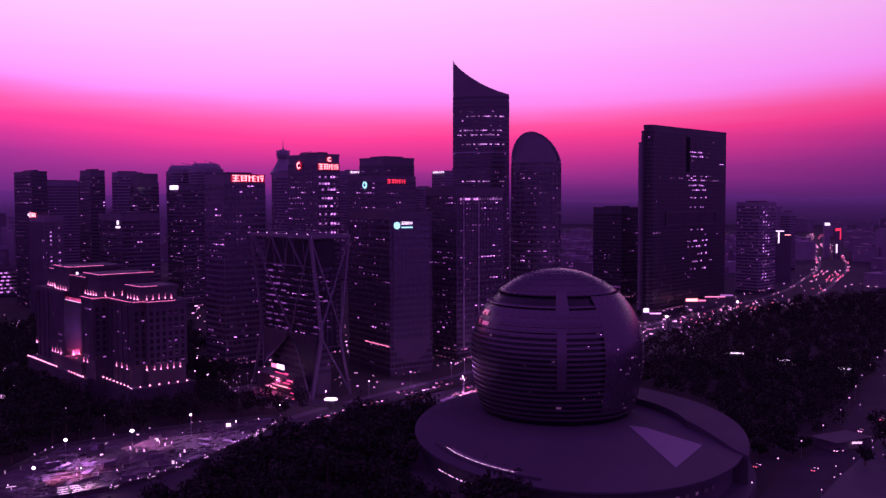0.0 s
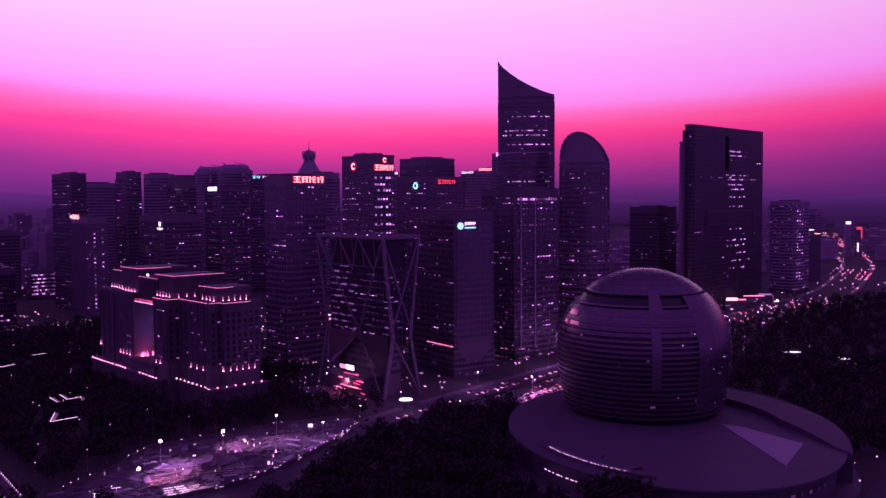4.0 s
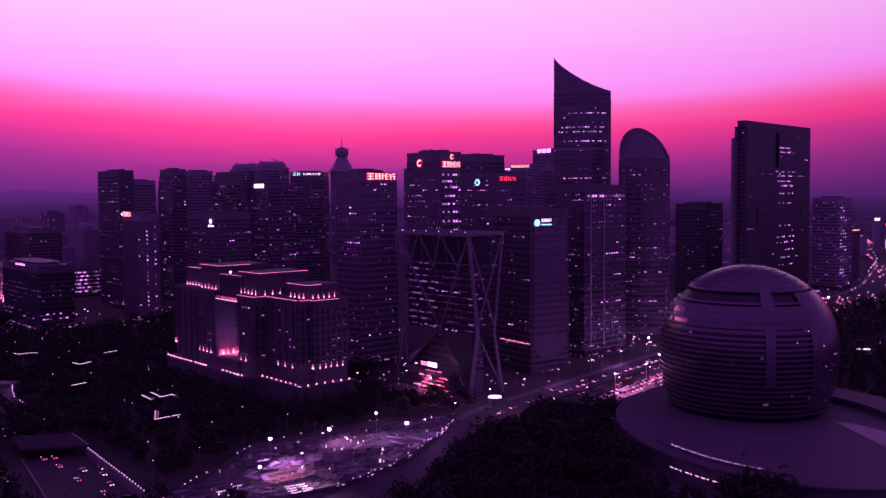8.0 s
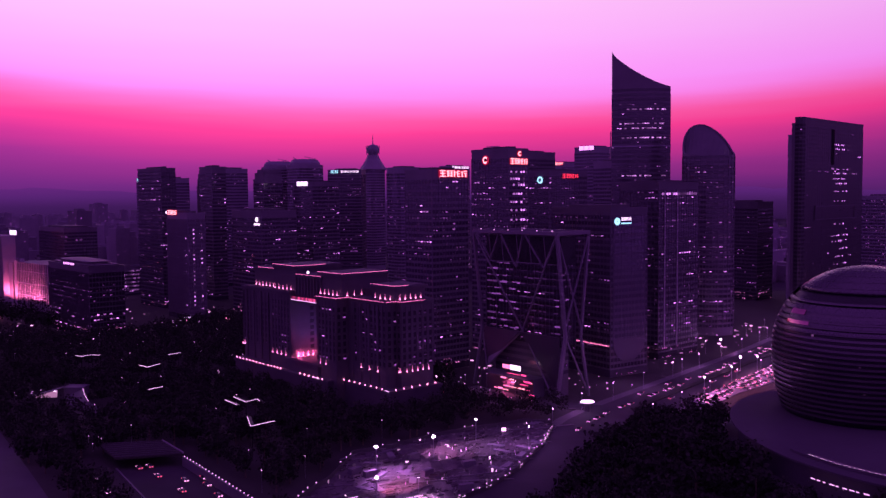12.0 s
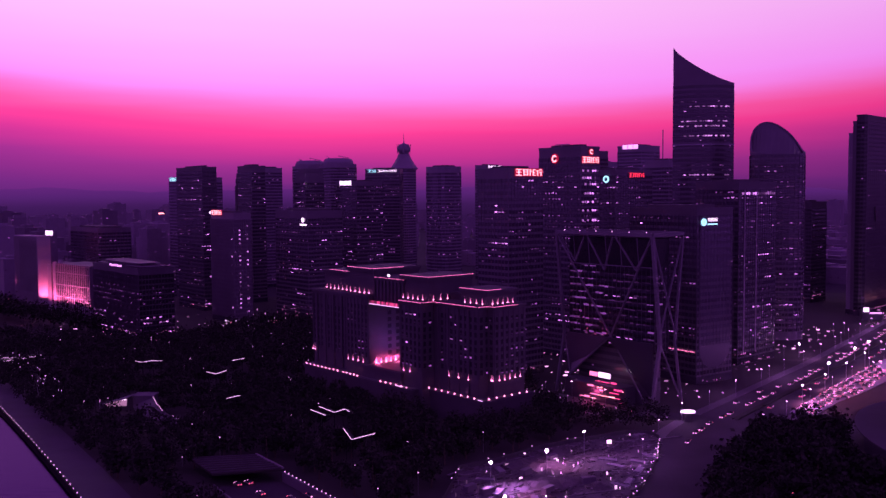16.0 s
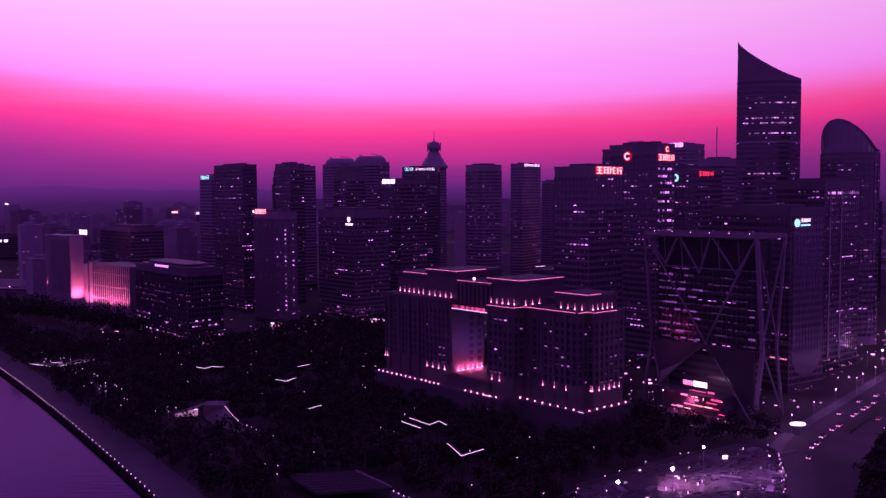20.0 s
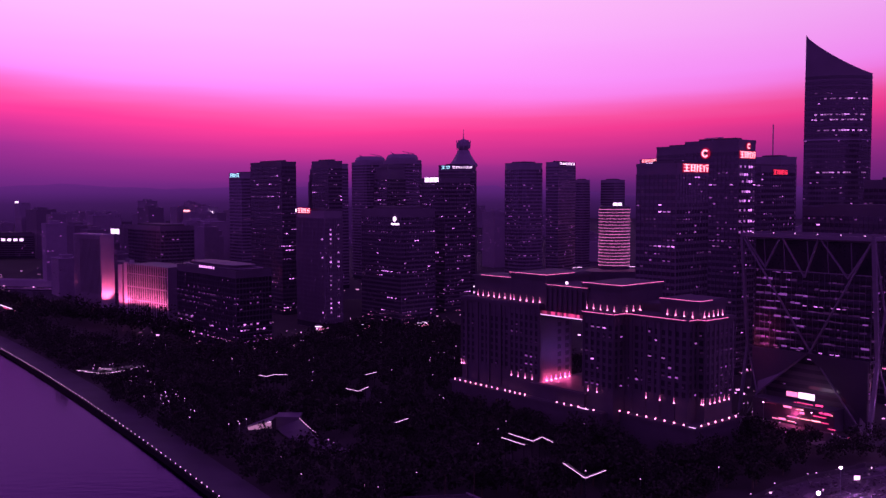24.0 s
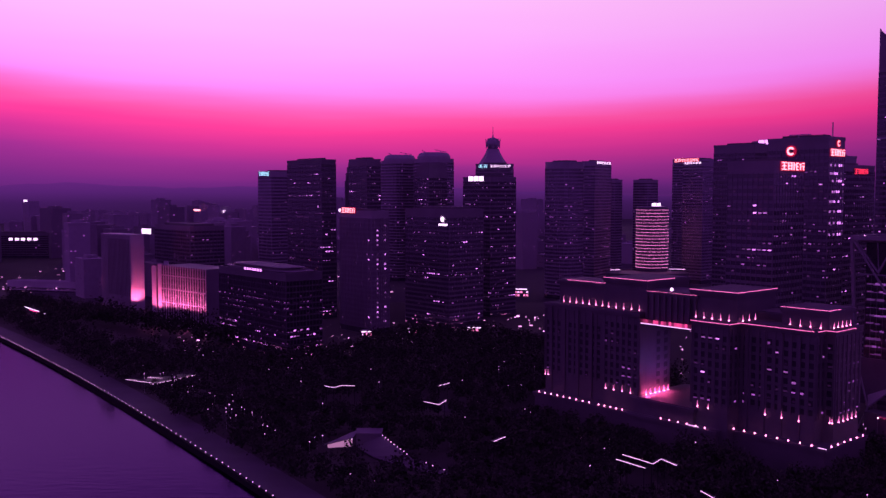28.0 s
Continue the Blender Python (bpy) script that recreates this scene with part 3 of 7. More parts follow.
s = Shape()
for p, q in zip(AVENUE, AVENUE[1:]):
    if 515 < p.y < 790:
        d = (q - p).normalized()
        n2 = Vector((-d.y, d.x))
        a, b, c, e = p + n2 * 1.6, p - n2 * 1.6, q - n2 * 1.6, q + n2 * 1.6
        s.quad((*b, 1.0), (*c, 1.0), (*e, 1.0), (*a, 1.0))
        s.quad((*b, 0.2), (*c, 0.2), (*c, 1.0), (*b, 1.0))
        s.quad((*e, 0.2), (*a, 0.2), (*a, 1.0), (*e, 1.0))
solid("median_hedge", s, M_LEAF, "dark clipped hedge between the carriageways", "hedge", kind="structure")

# ---- the round hotel on its plinth ----
SX, SY, SR = 55.0, 447.0, 41.3
sphere_hotel = thing("sphere_hotel", "huge bronze globe building with louvred bands on a plinth", "hotel", SX, SY, 0)
CZ, UP, DOWN, PZ = 46.0, 38.5, 61.0, 16.0   # widest height, rise above and reach below it; the plinth's top


def globe_r(z):
    return SR * math.sqrt(max(0.0, 1 - ((z - CZ) / (UP if z > CZ else DOWN)) ** 2))


s = Shape()
s.revolve([(globe_r(z) - 1.2, z) for z in [PZ + (74.5 - PZ) * i / 40 for i in range(41)]], 72)
part("glazing", s, M_VOID, sphere_hotel, "dark curved glazing", smooth=True)
for k in range(21):
    z = 18.5 + k * 2.35
    s = Shape()
    gap = 1.0 if z < 56 else 1.6
    prof = [(globe_r(z) - 1.3, z), (globe_r(z) + 0.15, z), (globe_r(z + gap) + 0.15, z + gap), (globe_r(z + gap) - 1.3, z + gap)]
    s.revolve(prof, 72)
    part("louvre_band", s, M_BRONZE, sphere_hotel)
cap = Shape()
cap.revolve([(max(globe_r(z), 0.05), z) for z in [73.5, 75, 77, 79, 81, 82.5, 83.6, 84.2, 84.49]], 72)
part("cap", cap, M_SHELL, sphere_hotel, "smooth bronze cap", smooth=True)
for z in (75.6, 78.2, 80.6, 82.6):
    s = Shape()
    s.revolve([(globe_r(z) - 0.2, z - 0.05), (globe_r(z) + 0.12, z), (globe_r(z + 0.22) + 0.12, z + 0.22), (globe_r(z + 0.3) - 0.2, z + 0.3)], 72)
    part("cap_joint", s, M_BRONZE, sphere_hotel)
s = Shape()
s.revolve([(globe_r(69) - 1, 68.6), (globe_r(69.2) + 0.3, 68.8), (globe_r(69.8) + 0.3, 69.6), (globe_r(70) - 2, 69.8)], 72)
part("cap_ring", s, M_BRONZE, sphere_hotel)


def globe_panel(g0, g1, z0, z1, proud, n=10, m=14):
    """A curved panel that lies on the globe between two bearings and two heights."""
    s = Shape()
    k = 0
    for a in range(m + 1):
        z = z0 + (z1 - z0) * a / m
        r = globe_r(z) + proud
        for b in range(n + 1):
            g = radians(g0 + (g1 - g0) * b / n)
            s.v.append(Vector((r * math.cos(g), r * math.sin(g), z)))
    for a in range(m):
        for b in range(n):
            i = a * (n + 1) + b
            s.f.append((i, i + 1, i + n + 2, i + n + 1))
            s.m.append(0)
    return s


part("front_rib", globe_panel(-97, -91, 33, 60, 0.5), M_BRONZE, sphere_hotel, "broad upright bronze rib", smooth=True)
part("side_shell", globe_panel(-66, -26, 22, 73.5, 0.3, n=24, m=24), M_SHELL, sphere_hotel, "smooth bronze shell on the side", smooth=True)
part("far_shell", globe_panel(-26, 150, 58, 73.5, 0.3, n=36), M_SHELL, sphere_hotel, smooth=True)
for z0, z1 in ((56.6, 57.9), (59.2, 60.6), (61.8, 63.4), (64.7, 68.0)):
    part("upper_shell", globe_panel(-172, -66, z0, z1, 0.35, n=30, m=5), M_SHELL, sphere_hotel, smooth=True)
part("cap_rib", globe_panel(-98, -88, 66, 76, 0.4), M_BRONZE, sphere_hotel, smooth=True)
# Two panels added for the glints; sunset pink is put into their metal.
part("glint_panel", globe_panel(-172, -157, 63.6, 65.8, 0.55, n=8, m=3), M_GLINT, sphere_hotel, "added glint panel, sunset pink put into its metal", smooth=True)
part("glint_panel", globe_panel(-172, -151, 59.4, 61.0, 0.55, n=8, m=3), M_GLINT, sphere_hotel, smooth=True)
rng_g = random.Random(3)
M_DIMROOM = glow("dim_room", (0.6, 0.2, 0.7), 0.35, vary=0.8, sampled=False)
for i in range(16):
    g, z = rng_g.uniform(-150, -15), 18.5 + 2.35 * rng_g.randrange(2, 17) + 1.1
    s = globe_panel(g, g + rng_g.choice((1.2, 2.0, 3.4)), z, z + 0.9, -0.7, n=2, m=1)
    part("lit_window", s, M_DIMROOM, sphere_hotel)

# Glowing specks on the shell stand in for city lights mirrored in it.
for i in range(34):
    g, z = rng_g.triangular(-84, -12, -56), 18.5 + 2.35 * rng_g.randrange(1, 17) + 1.2
    part("lit_window", globe_panel(g, g + rng_g.choice((0.4, 0.5, 0.8)), z, z + 0.45, 0.5, n=2, m=1), M_LIT, sphere_hotel)
PX, PY, PA, PB = 58.0, 412.0, 70.0, 92.0
s = Shape()
s.revolve([(0.96, 0), (0.96, 13.4), (1.0, 14.6), (1.012, 14.8), (1.012, 15.6), (0.9, 15.8), (0.5, 16.0)], 96, sx=PA, sy=PB)
plinth = solid("plinth", s, M_PLINTH, "broad oval plinth of pale slabs under the globe", "plinth", pose(PX, PY, 0))

# ---- towers ----
def face_dirs(yaw=GRID):
    a = Vector((math.cos(radians(yaw)), math.sin(radians(yaw)), 0))
    b = Vector((-a.y, a.x, 0))
    return a, -b, b, a      # along one front, its outward side; along the other front, its outward side


FA, NA, FB, NB = face_dirs()


annex = building("leaf_tower_annex", "dark glass office block with two bright vertical seams", corner_poly((9.7, 672.6), 34, 48), 126, wall=M_DARK, seed=3, shops=True, lit=0.16, limit=150)
for off in (6.0, 21.0):
    s = Shape()
    o = Vector((9.7, 672.6, 8)) + FB * off - annex.matrix_basis.translation
    s.box(o + NB * 0.3, FB * 0.9, NB * 0.7, (0, 0, 112))
    part("seam", s, M_PALE, annex, "pale upright seam")
s = Shape()
o = Vector((9.7, 672.6, 117)) + FB * 3 - annex.matrix_basis.translation
for j in range(16):
    s.box(o + FB * (j * 2.7) + NB * 0.5, FB * 2.0, NB * 0.1, (0, 0, 1.6))
part("lit_top_floor", s, M_ROW, annex, "row of bright windows under the roof", kind="stuff")
glass_office = building("office_tower", "glass office tower with a round cyan company sign", corner_poly((-35, 610), 57, 33, -56), 109.5, wall=M_DARK, glass=M_GLASS, seed=4, shops=True, lit=0.09, limit=140)
MA, MNA, MB, MNB = face_dirs(-56)
disc_sign(glass_office, Vector((-35, 610, 100.5)) + MB * 5 + MNB * 0.7, MNB, 2.3, M_SIGNC, "round cyan company emblem", 0.15)
sign(glass_office, Vector((-35, 610, 101)) + MB * 8.2 + MNB * 0.7, MB, MNB, 9, 2.0, 4, M_SIGNW, "white lettering as plain blocks")
sign(glass_office, Vector((-35, 610, 98.8)) + MB * 8.2 + MNB * 0.7, MB, MNB, 9, 0.8, 6, M_SIGNC, "small cyan line under the lettering", split=False)
s = Shape()
o = Vector((-35, 610, 20)) - MA * 33 - glass_office.matrix_basis.translation
for j in range(24):
    s.box(o + MA * (j * 1.36) + MNA * 0.5, MA * 0.8, MNA * 0.1, (0, 0, 0.75 if j % 5 else 0.4))
part("lit_mezzanine", s, M_LOBBY, glass_office, "pinkish lit row of mezzanine windows", kind="stuff")
s = Shape()
o = Vector((-35, 610, 0)) - glass_office.matrix_basis.translation
side = [(2, 104), (2, 24), (3, 18), (6, 13), (11, 10), (21, 10), (26, 13), (30, 18), (31, 24), (31, 104)]
for (b0, z0), (b1, z1) in zip(side, side[1:] + side[:1]):
    s.quad(o + MB * 16 + MNB * 0.5 + Vector((0, 0, 60)), o + MB * b0 + MNB * 0.5 + Vector((0, 0, z0)), o + MB * b1 + MNB * 0.5 + Vector((0, 0, z1)), o + MB * 16 + MNB * 0.5 + Vector((0, 0, 60)))
    s.quad(o + MB * b0 + MNB * 0.1 + Vector((0, 0, z0)), o + MB * b1 + MNB * 0.1 + Vector((0, 0, z1)), o + MB * b1 + MNB * 0.5 + Vector((0, 0, z1)), o + MB * b0 + MNB * 0.5 + Vector((0, 0, z0)))
part("glass_screen", s, M_SCREEN, glass_office, "paler glass screen with a rounded foot")
for k in range(19):
    s = Shape()
    s.box(o + MB * 2.6 + MNB * 0.45, MB * 27.8, MNB * 0.16, (0, 0, 2.3))
    part("screen_band", s, M_GLASS_PALE, glass_office, m=Matrix.Translation((0, 0, 25.5 + k * 4.2)))
for k in range(10):
    s = Shape()
    s.box(o + MB * (3 + k * 3) + MNB * 0.5 + Vector((0, 0, 24)), MB * 0.2, MNB * 0.25, (0, 0, 80))
    part("screen_mullion", s, M_MID, glass_office)
dim_panes(glass_office, [(p[0] - glass_office.location.x, p[1] - glass_office.location.y) for p in corner_poly((-35, 610), 57, 33, -56)], range(22), lambda k: 12 + k * 4.2, 2.0, 0.22, random.Random(91), mat=M_DIM, face=lambda nor: nor.x > 0.6 and nor.y < 0, proud=0.62)
red_bank = building("bank_tower", "bank tower with red round emblem and red lettering", corner_poly((-94, 696), 40, 20), 152, wall=M_MID, seed=5, shops=True, lit=0.2, limit=120)
disc_sign(red_bank, Vector((-94, 696, 143.8)) - FA * 24 + NA * 0.4, NA, 3.6, M_SIGNR, "red round bank emblem", 0.45)
disc_sign(red_bank, Vector((-94, 696, 148)) + FB * 10.5 + NB * 0.4, NB, 2.4, M_SIGNR, "red round bank emblem", 0.4)
sign(red_bank, Vector((-94, 696, 140.4)) + FB * 1 + NB * 0.3, FB, NB, 18, 4.0, 4, M_SIGNRW, "glowing red bank lettering as plain blocks")
for z in (134, 129, 124.5, 118, 112, 106, 99, 92):
    s = Shape()
    o = Vector((-94, 696, z)) + FB * 1.2 - red_bank.matrix_basis.translation
    for j in range(7):
        if (j * 5 + int(z) * 3) % 7 in (1, 4):
            continue
        s.box(o + FB * (j * 2.6) + NB * 0.45, FB * 1.7, NB * 0.1, (0, 0, 1.4))
    part("lit_floor", s, M_ROW, red_bank, "row of lit office windows", kind="stuff")
s = Shape()
o = Vector((-94, 696, 153.6)) - FA * 28 + FB * 4 - red_bank.matrix_basis.translation
s.box(o, FA * 14, FB * 0.6, (0, 0, 0.6))
s.box(o + FA * 6 + Vector((0, 0, -2)), FA * 0.5, FB * 0.5, (0, 0, 2))
part("roof_crane", s, M_METAL, red_bank, "window-cleaning boom on the roof")
ring_tower = building("office_tower", "grey office tower with a white ring sign", corner_poly((-58, 760), 34, 46), 137, wall=M_MID, seed=6, shops=True, lit=0.12)
disc_sign(ring_tower, Vector((-58, 760, 129.5)) - FA * 9 + NA * 0.4, NA, 2.8, M_SIGNC, "white and cyan ring emblem", 0.55)
sign(ring_tower, Vector((-58, 760, 131)) + FB * 15 + NB * 0.3, FB, NB, 20, 3.4, 4, M_SIGNR, "red lettering as plain blocks")
building("office_tower", "plain dark tower behind the banks", corner_poly((-60, 935), 40, 40), 160, wall=M_MID, seed=61, lit=0.08, litmat=M_LITFAR)
north_bank = building("bank_tower", "concrete bank tower with red rooftop lettering", corner_poly((-149, 632), 28, 32), 135.2, wall=M_MID, seed=7, shops=True, lit=0.1, limit=160)
sign(north_bank, Vector((-149, 632, 130.4)) + FB * 6 + NB * 0.3, FB, NB, 25, 4.2, 4, M_SIGNRW, "glowing red rooftop lettering as plain blocks")
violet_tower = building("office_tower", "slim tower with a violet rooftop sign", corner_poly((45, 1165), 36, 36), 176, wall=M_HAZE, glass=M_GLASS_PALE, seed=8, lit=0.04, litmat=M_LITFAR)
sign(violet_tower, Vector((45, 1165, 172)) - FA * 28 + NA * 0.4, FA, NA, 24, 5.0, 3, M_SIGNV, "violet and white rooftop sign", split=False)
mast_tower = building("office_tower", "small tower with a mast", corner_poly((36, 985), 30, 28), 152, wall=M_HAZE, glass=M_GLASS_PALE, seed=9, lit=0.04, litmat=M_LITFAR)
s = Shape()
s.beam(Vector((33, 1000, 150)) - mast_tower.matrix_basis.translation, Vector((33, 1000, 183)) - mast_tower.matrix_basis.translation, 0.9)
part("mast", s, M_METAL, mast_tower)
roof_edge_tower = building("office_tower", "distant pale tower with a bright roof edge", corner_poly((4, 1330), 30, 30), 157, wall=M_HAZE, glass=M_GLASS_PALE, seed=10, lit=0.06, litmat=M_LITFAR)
sign(roof_edge_tower, Vector((4, 1330, 155)) - FA * 28 + NA * 0.4, FA, NA, 26, 2.6, 6, M_SIGNW, "white roof-edge lettering as blocks")
slab_poly = corner_poly((206, 924), 8, 162, -43)
slab_near = Vector((*slab_poly[0], 0))
BA, BNA, BB, BNB = face_dirs(-43)
slab_poly = [tuple((slab_near + q)[:2]) for q in (BB * 5, BB * 162, BB * 162 - BA * 8, -BA * 8, -BA * 4, BB * 1.2 - BA * 1.2)]
black_slab = building("slab_tower", "broad black slab tower with lit upper floors", slab_poly, 191, wall=M_BLACKWALL, glass=M_VOID, pitch=5.4, seed=11, shops=True, lit=0.012, limit=30, fin=0.18, plant=False)
slab_rng = random.Random(111)
for z, u0, count in ((166, 74, 12), (161.5, 72, 11), (157, 74, 3), (141, 72, 12), (136.5, 76, 15), (131, 72, 9), (126, 84, 8), (118, 76, 9), (108, 80, 9), (84, 82, 6), (72, 70, 12), (66, 76, 10), (58, 74, 10), (50, 86, 12), (42, 90, 8)):
    s = Shape()
    o = slab_near + Vector((0, 0, z)) + BB * u0 - black_slab.matrix_basis.translation
    for j in range(count):
        if slab_rng.random() < (0.85 if z > 110 else 0.55):
            s.box(o + BB * (j * 4.6 + slab_rng.uniform(0, 1)) + BNB * 0.4, BB * slab_rng.uniform(1.4, 3.4), BNB * 0.1, (0, 0, slab_rng.choice((0.8, 1.1, 1.4))))
    part("lit_floor", s, M_ROW, black_slab, "row of lit office windows", kind="stuff")
s = Shape()
o = slab_near + Vector((0, 0, 90)) + BB * 30 - black_slab.matrix_basis.translation
for q, w, h in ((0, 108, 0.8), (13.2, 108, 0.8)):
    s.box(o + BNB * 0.3 + Vector((0, 0, q)), BB * w, BNB * 1.0, (0, 0, h))
for u in (0, 107.2):
    s.box(o + BNB * 0.3 + BB * u + Vector((0, 0, 0.8)), BB * 0.8, BNB * 1.0, (0, 0, 12.4))
part("band_frame", s, M_DARK, black_slab, "pale frame round a dark band")
s = Shape()
s.box(o + BNB * 0.25 + BB * 0.8 + Vector((0, 0, 0.8)), BB * 106.4, BNB * 0.3, (0, 0, 12.4))
part("dark_band", s, M_VOID, black_slab, "dark recessed band across the front")
s = Shape()
o = slab_near + Vector((0, 0, 146)) + BB * 72 - black_slab.matrix_basis.translation
s.box(o + BNB * 0.25, BB * 7, BNB * 0.3, (0, 0, 36))
part("louvre_strip", s, M_BLACKSTONE, black_slab, "dark upright louvre strip high on the front")
wing_a = slab_near - BA * 8.0 + BB * 3
building("slab_tower", "pale rear wing of the black slab tower", corner_poly(wing_a[:2], 4.2, 60, -43), 185.5, wall=M_MID, glass=M_MID, seed=12, lit=0.0, plant=False)
wing_b = slab_near - BA * 12.2 + BB * 6
building("slab_tower", "lower pale rear wing of the black slab tower", corner_poly(wing_b[:2], 5.0, 50, -43), 174.5, wall=M_HAZE, glass=M_HAZE, seed=212, lit=0.0, plant=False)
building("office_block", "squat dark office block", corner_poly((198, 1030), 40, 32), 108, wall=M_DARK, seed=13, shops=True, lit=0.06, litmat=M_LITFAR)
strip_tower = building("office_tower", "dark tower with a lit central strip", corner_poly((384, 1130), 30, 40), 113, wall=M_HAZE, glass=M_GLASS_PALE, seed=14, shops=True, lit=0.2, litmat=M_LITFAR)
s = Shape()
o = Vector((384, 1130, 16)) + FB * 10 - strip_tower.matrix_basis.translation
for j in range(22):
    for q in range(3):
        if (j * 7 + q * 3) % 4:
            s.box(o + FB * (q * 6) + NB * 0.5 + Vector((0, 0, j * 4)), FB * 2.0, NB * 0.1, (0, 0, 1.3))
part("lit_strip", s, M_ROW, strip_tower, "column of lit windows", kind="stuff")
building("office_tower", "slim far tower by the avenue", corner_poly((560, 1500), 16, 18), 96, wall=M_HAZE, glass=M_GLASS_PALE, seed=15, lit=0.03, litmat=M_LITFAR)
black_glass = building("office_tower", "black glass tower with a flat roof", corner_poly((-440, 996), 60, 16), 149, wall=M_DARK, seed=16, shops=True, lit=0.12, limit=120)
sign(black_glass, Vector((-440, 996, 104)) - FA * 6 + NA * 0.4, FA, NA, 2, 2, 1, M_ROW, "small lit panel", split=False)
pale_slim = building("office_tower", "slim pale tower with a white rooftop sign", corner_poly((-530, 1224), 30, 60), 143, wall=M_HAZE, glass=M_GLASS_PALE, seed=17, lit=0.02, litmat=M_LITFAR)
sign(pale_slim, Vector((-530, 1224, 138)) - FA * 27 + NA * 0.4, FA, NA, 24, 4.5, 5, M_SIGNC, "white and cyan rooftop sign")
strip_slab = building("slab_tower", "concrete slab tower with a bright corner strip", corner_poly((-386, 899), 45, 18), 103, wall=M_SLAB, glass=M_MID, seed=18, lit=0.02, pitch=2.2, fin=0.8)
sign(strip_slab, Vector((-386, 899, 101)) - FA * 42 + NA * 0.4, FA, NA, 20, 4.2, 4, M_SIGNRW, "red rooftop lettering as plain blocks")
disc_sign(strip_slab, Vector((-386, 899, 103)) - FA * 45 + NA * 0.4, NA, 1.3, M_SIGNW, "small white emblem", 0.2)
s = Shape()
o = Vector((-386, 899, 10)) + FB * 5 - strip_slab.matrix_basis.translation
for j in range(21):
    if j % 5:
        s.box(o + NB * 0.5 + Vector((0, 0, j * 4)), FB * 1.5, NB * 0.1, (0, 0, 1.3))
    if j % 3 != 1:
        s.box(o + FB * 8 + NB * 0.5 + Vector((0, 0, j * 4)), FB * 1.5, NB * 0.1, (0, 0, 1.3))
    if j % 4 == 1:
        s.box(o - FB * 5 - FA * 4 + NA * 0.5 + Vector((0, 0, j * 4)), FA * 2.0, NA * 0.1, (0, 0, 1.2))
part("lit_strip", s, M_ROW, strip_slab, "column of lit stair windows", kind="stuff")
stepped = building("office_tower", "dark tower with a stepped crown", corner_poly((-404, 1066), 31, 17), 152, wall=M_MID, seed=19, lit=0.1)
for w, top in ((33.5, 148.5), (36, 144.0), (38, 138.0), (40, 130.0)):
    s = Shape()
    k = Vector((-404, 1066, 0)) - GA * 30.8 - stepped.matrix_basis.translation
    s.prism([(p.x, p.y) for p in (k + GB * 0.6, k + GB * 16.4, k + GB * 16.4 - GA * (w - 30.8), k + GB * 0.6 - GA * (w - 30.8))], 0, top)
    part("shoulder", s, M_MID, stepped, "stepped shoulder of the crown")
tiered = building("office_tower", "dark office tower rising in three tiers", corner_poly((-341.6, 1043.4), 22, 24), 137, wall=M_MID, seed=29, lit=0.16, plant=False)
for inset, z0, top in ((2.0, 135, 144.0), (8.0, 143, 147.5)):
    s = Shape()
    k = Vector((-341.6, 1043.4, 0)) - tiered.matrix_basis.translation
    s.prism([(p.x, p.y) for p in (k - GA * 0.5 + GB * 0.5, k - GA * 0.5 + GB * 23.5, k + GB * 23.5 - GA * (22 - inset), k + GB * 0.5 - GA * (22 - inset))], z0, top)
    part("upper_tier", s, M_MID, tiered)
emblem_block = building("office_tower", "dark office block with a white emblem", corner_poly((-322, 930), 60, 40), 104, wall=M_MID, seed=20, shops=True, lit=0.1)
disc_sign(emblem_block, Vector((-322, 930, 95)) - FA * 8 + NA * 0.4, NA, 2.3, M_SIGNW, "white round emblem", 0.1)
sign(emblem_block, Vector((-322, 930, 89.5)) - FA * 13 + NA * 0.4, FA, NA, 12, 1.8, 4, M_SIGNW, "white lettering as plain blocks", split=False)
sign_tower = building("office_tower", "tower with a bright white rooftop sign", corner_poly((-283, 1011), 38, 34), 133, wall=M_MID, seed=21, shops=True, lit=0.14)
sign(sign_tower, Vector((-283, 1011, 129)) - FA * 30 + NA * 0.4, FA, NA, 22, 4.6, 3, M_SIGNW, "bright white and red rooftop sign", split=False)
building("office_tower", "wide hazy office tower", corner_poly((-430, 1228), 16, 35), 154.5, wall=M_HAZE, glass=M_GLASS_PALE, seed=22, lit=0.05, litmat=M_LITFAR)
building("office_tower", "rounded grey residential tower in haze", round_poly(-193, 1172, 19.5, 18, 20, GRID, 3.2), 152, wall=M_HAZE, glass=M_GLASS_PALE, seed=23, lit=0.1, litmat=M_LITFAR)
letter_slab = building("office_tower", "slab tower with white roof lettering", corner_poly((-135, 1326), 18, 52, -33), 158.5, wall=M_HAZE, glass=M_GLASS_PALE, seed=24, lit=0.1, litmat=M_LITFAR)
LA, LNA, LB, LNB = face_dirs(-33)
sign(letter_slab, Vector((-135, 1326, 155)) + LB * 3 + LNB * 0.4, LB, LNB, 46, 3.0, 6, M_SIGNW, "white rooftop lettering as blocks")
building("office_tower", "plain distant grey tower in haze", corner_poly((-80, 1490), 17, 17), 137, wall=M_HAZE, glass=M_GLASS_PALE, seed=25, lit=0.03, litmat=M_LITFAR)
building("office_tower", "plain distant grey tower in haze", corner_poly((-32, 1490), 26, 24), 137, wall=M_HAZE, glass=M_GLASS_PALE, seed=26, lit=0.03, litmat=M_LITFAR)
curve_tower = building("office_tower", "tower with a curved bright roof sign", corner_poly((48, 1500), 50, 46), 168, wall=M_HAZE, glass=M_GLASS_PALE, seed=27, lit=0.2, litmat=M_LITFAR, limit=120)
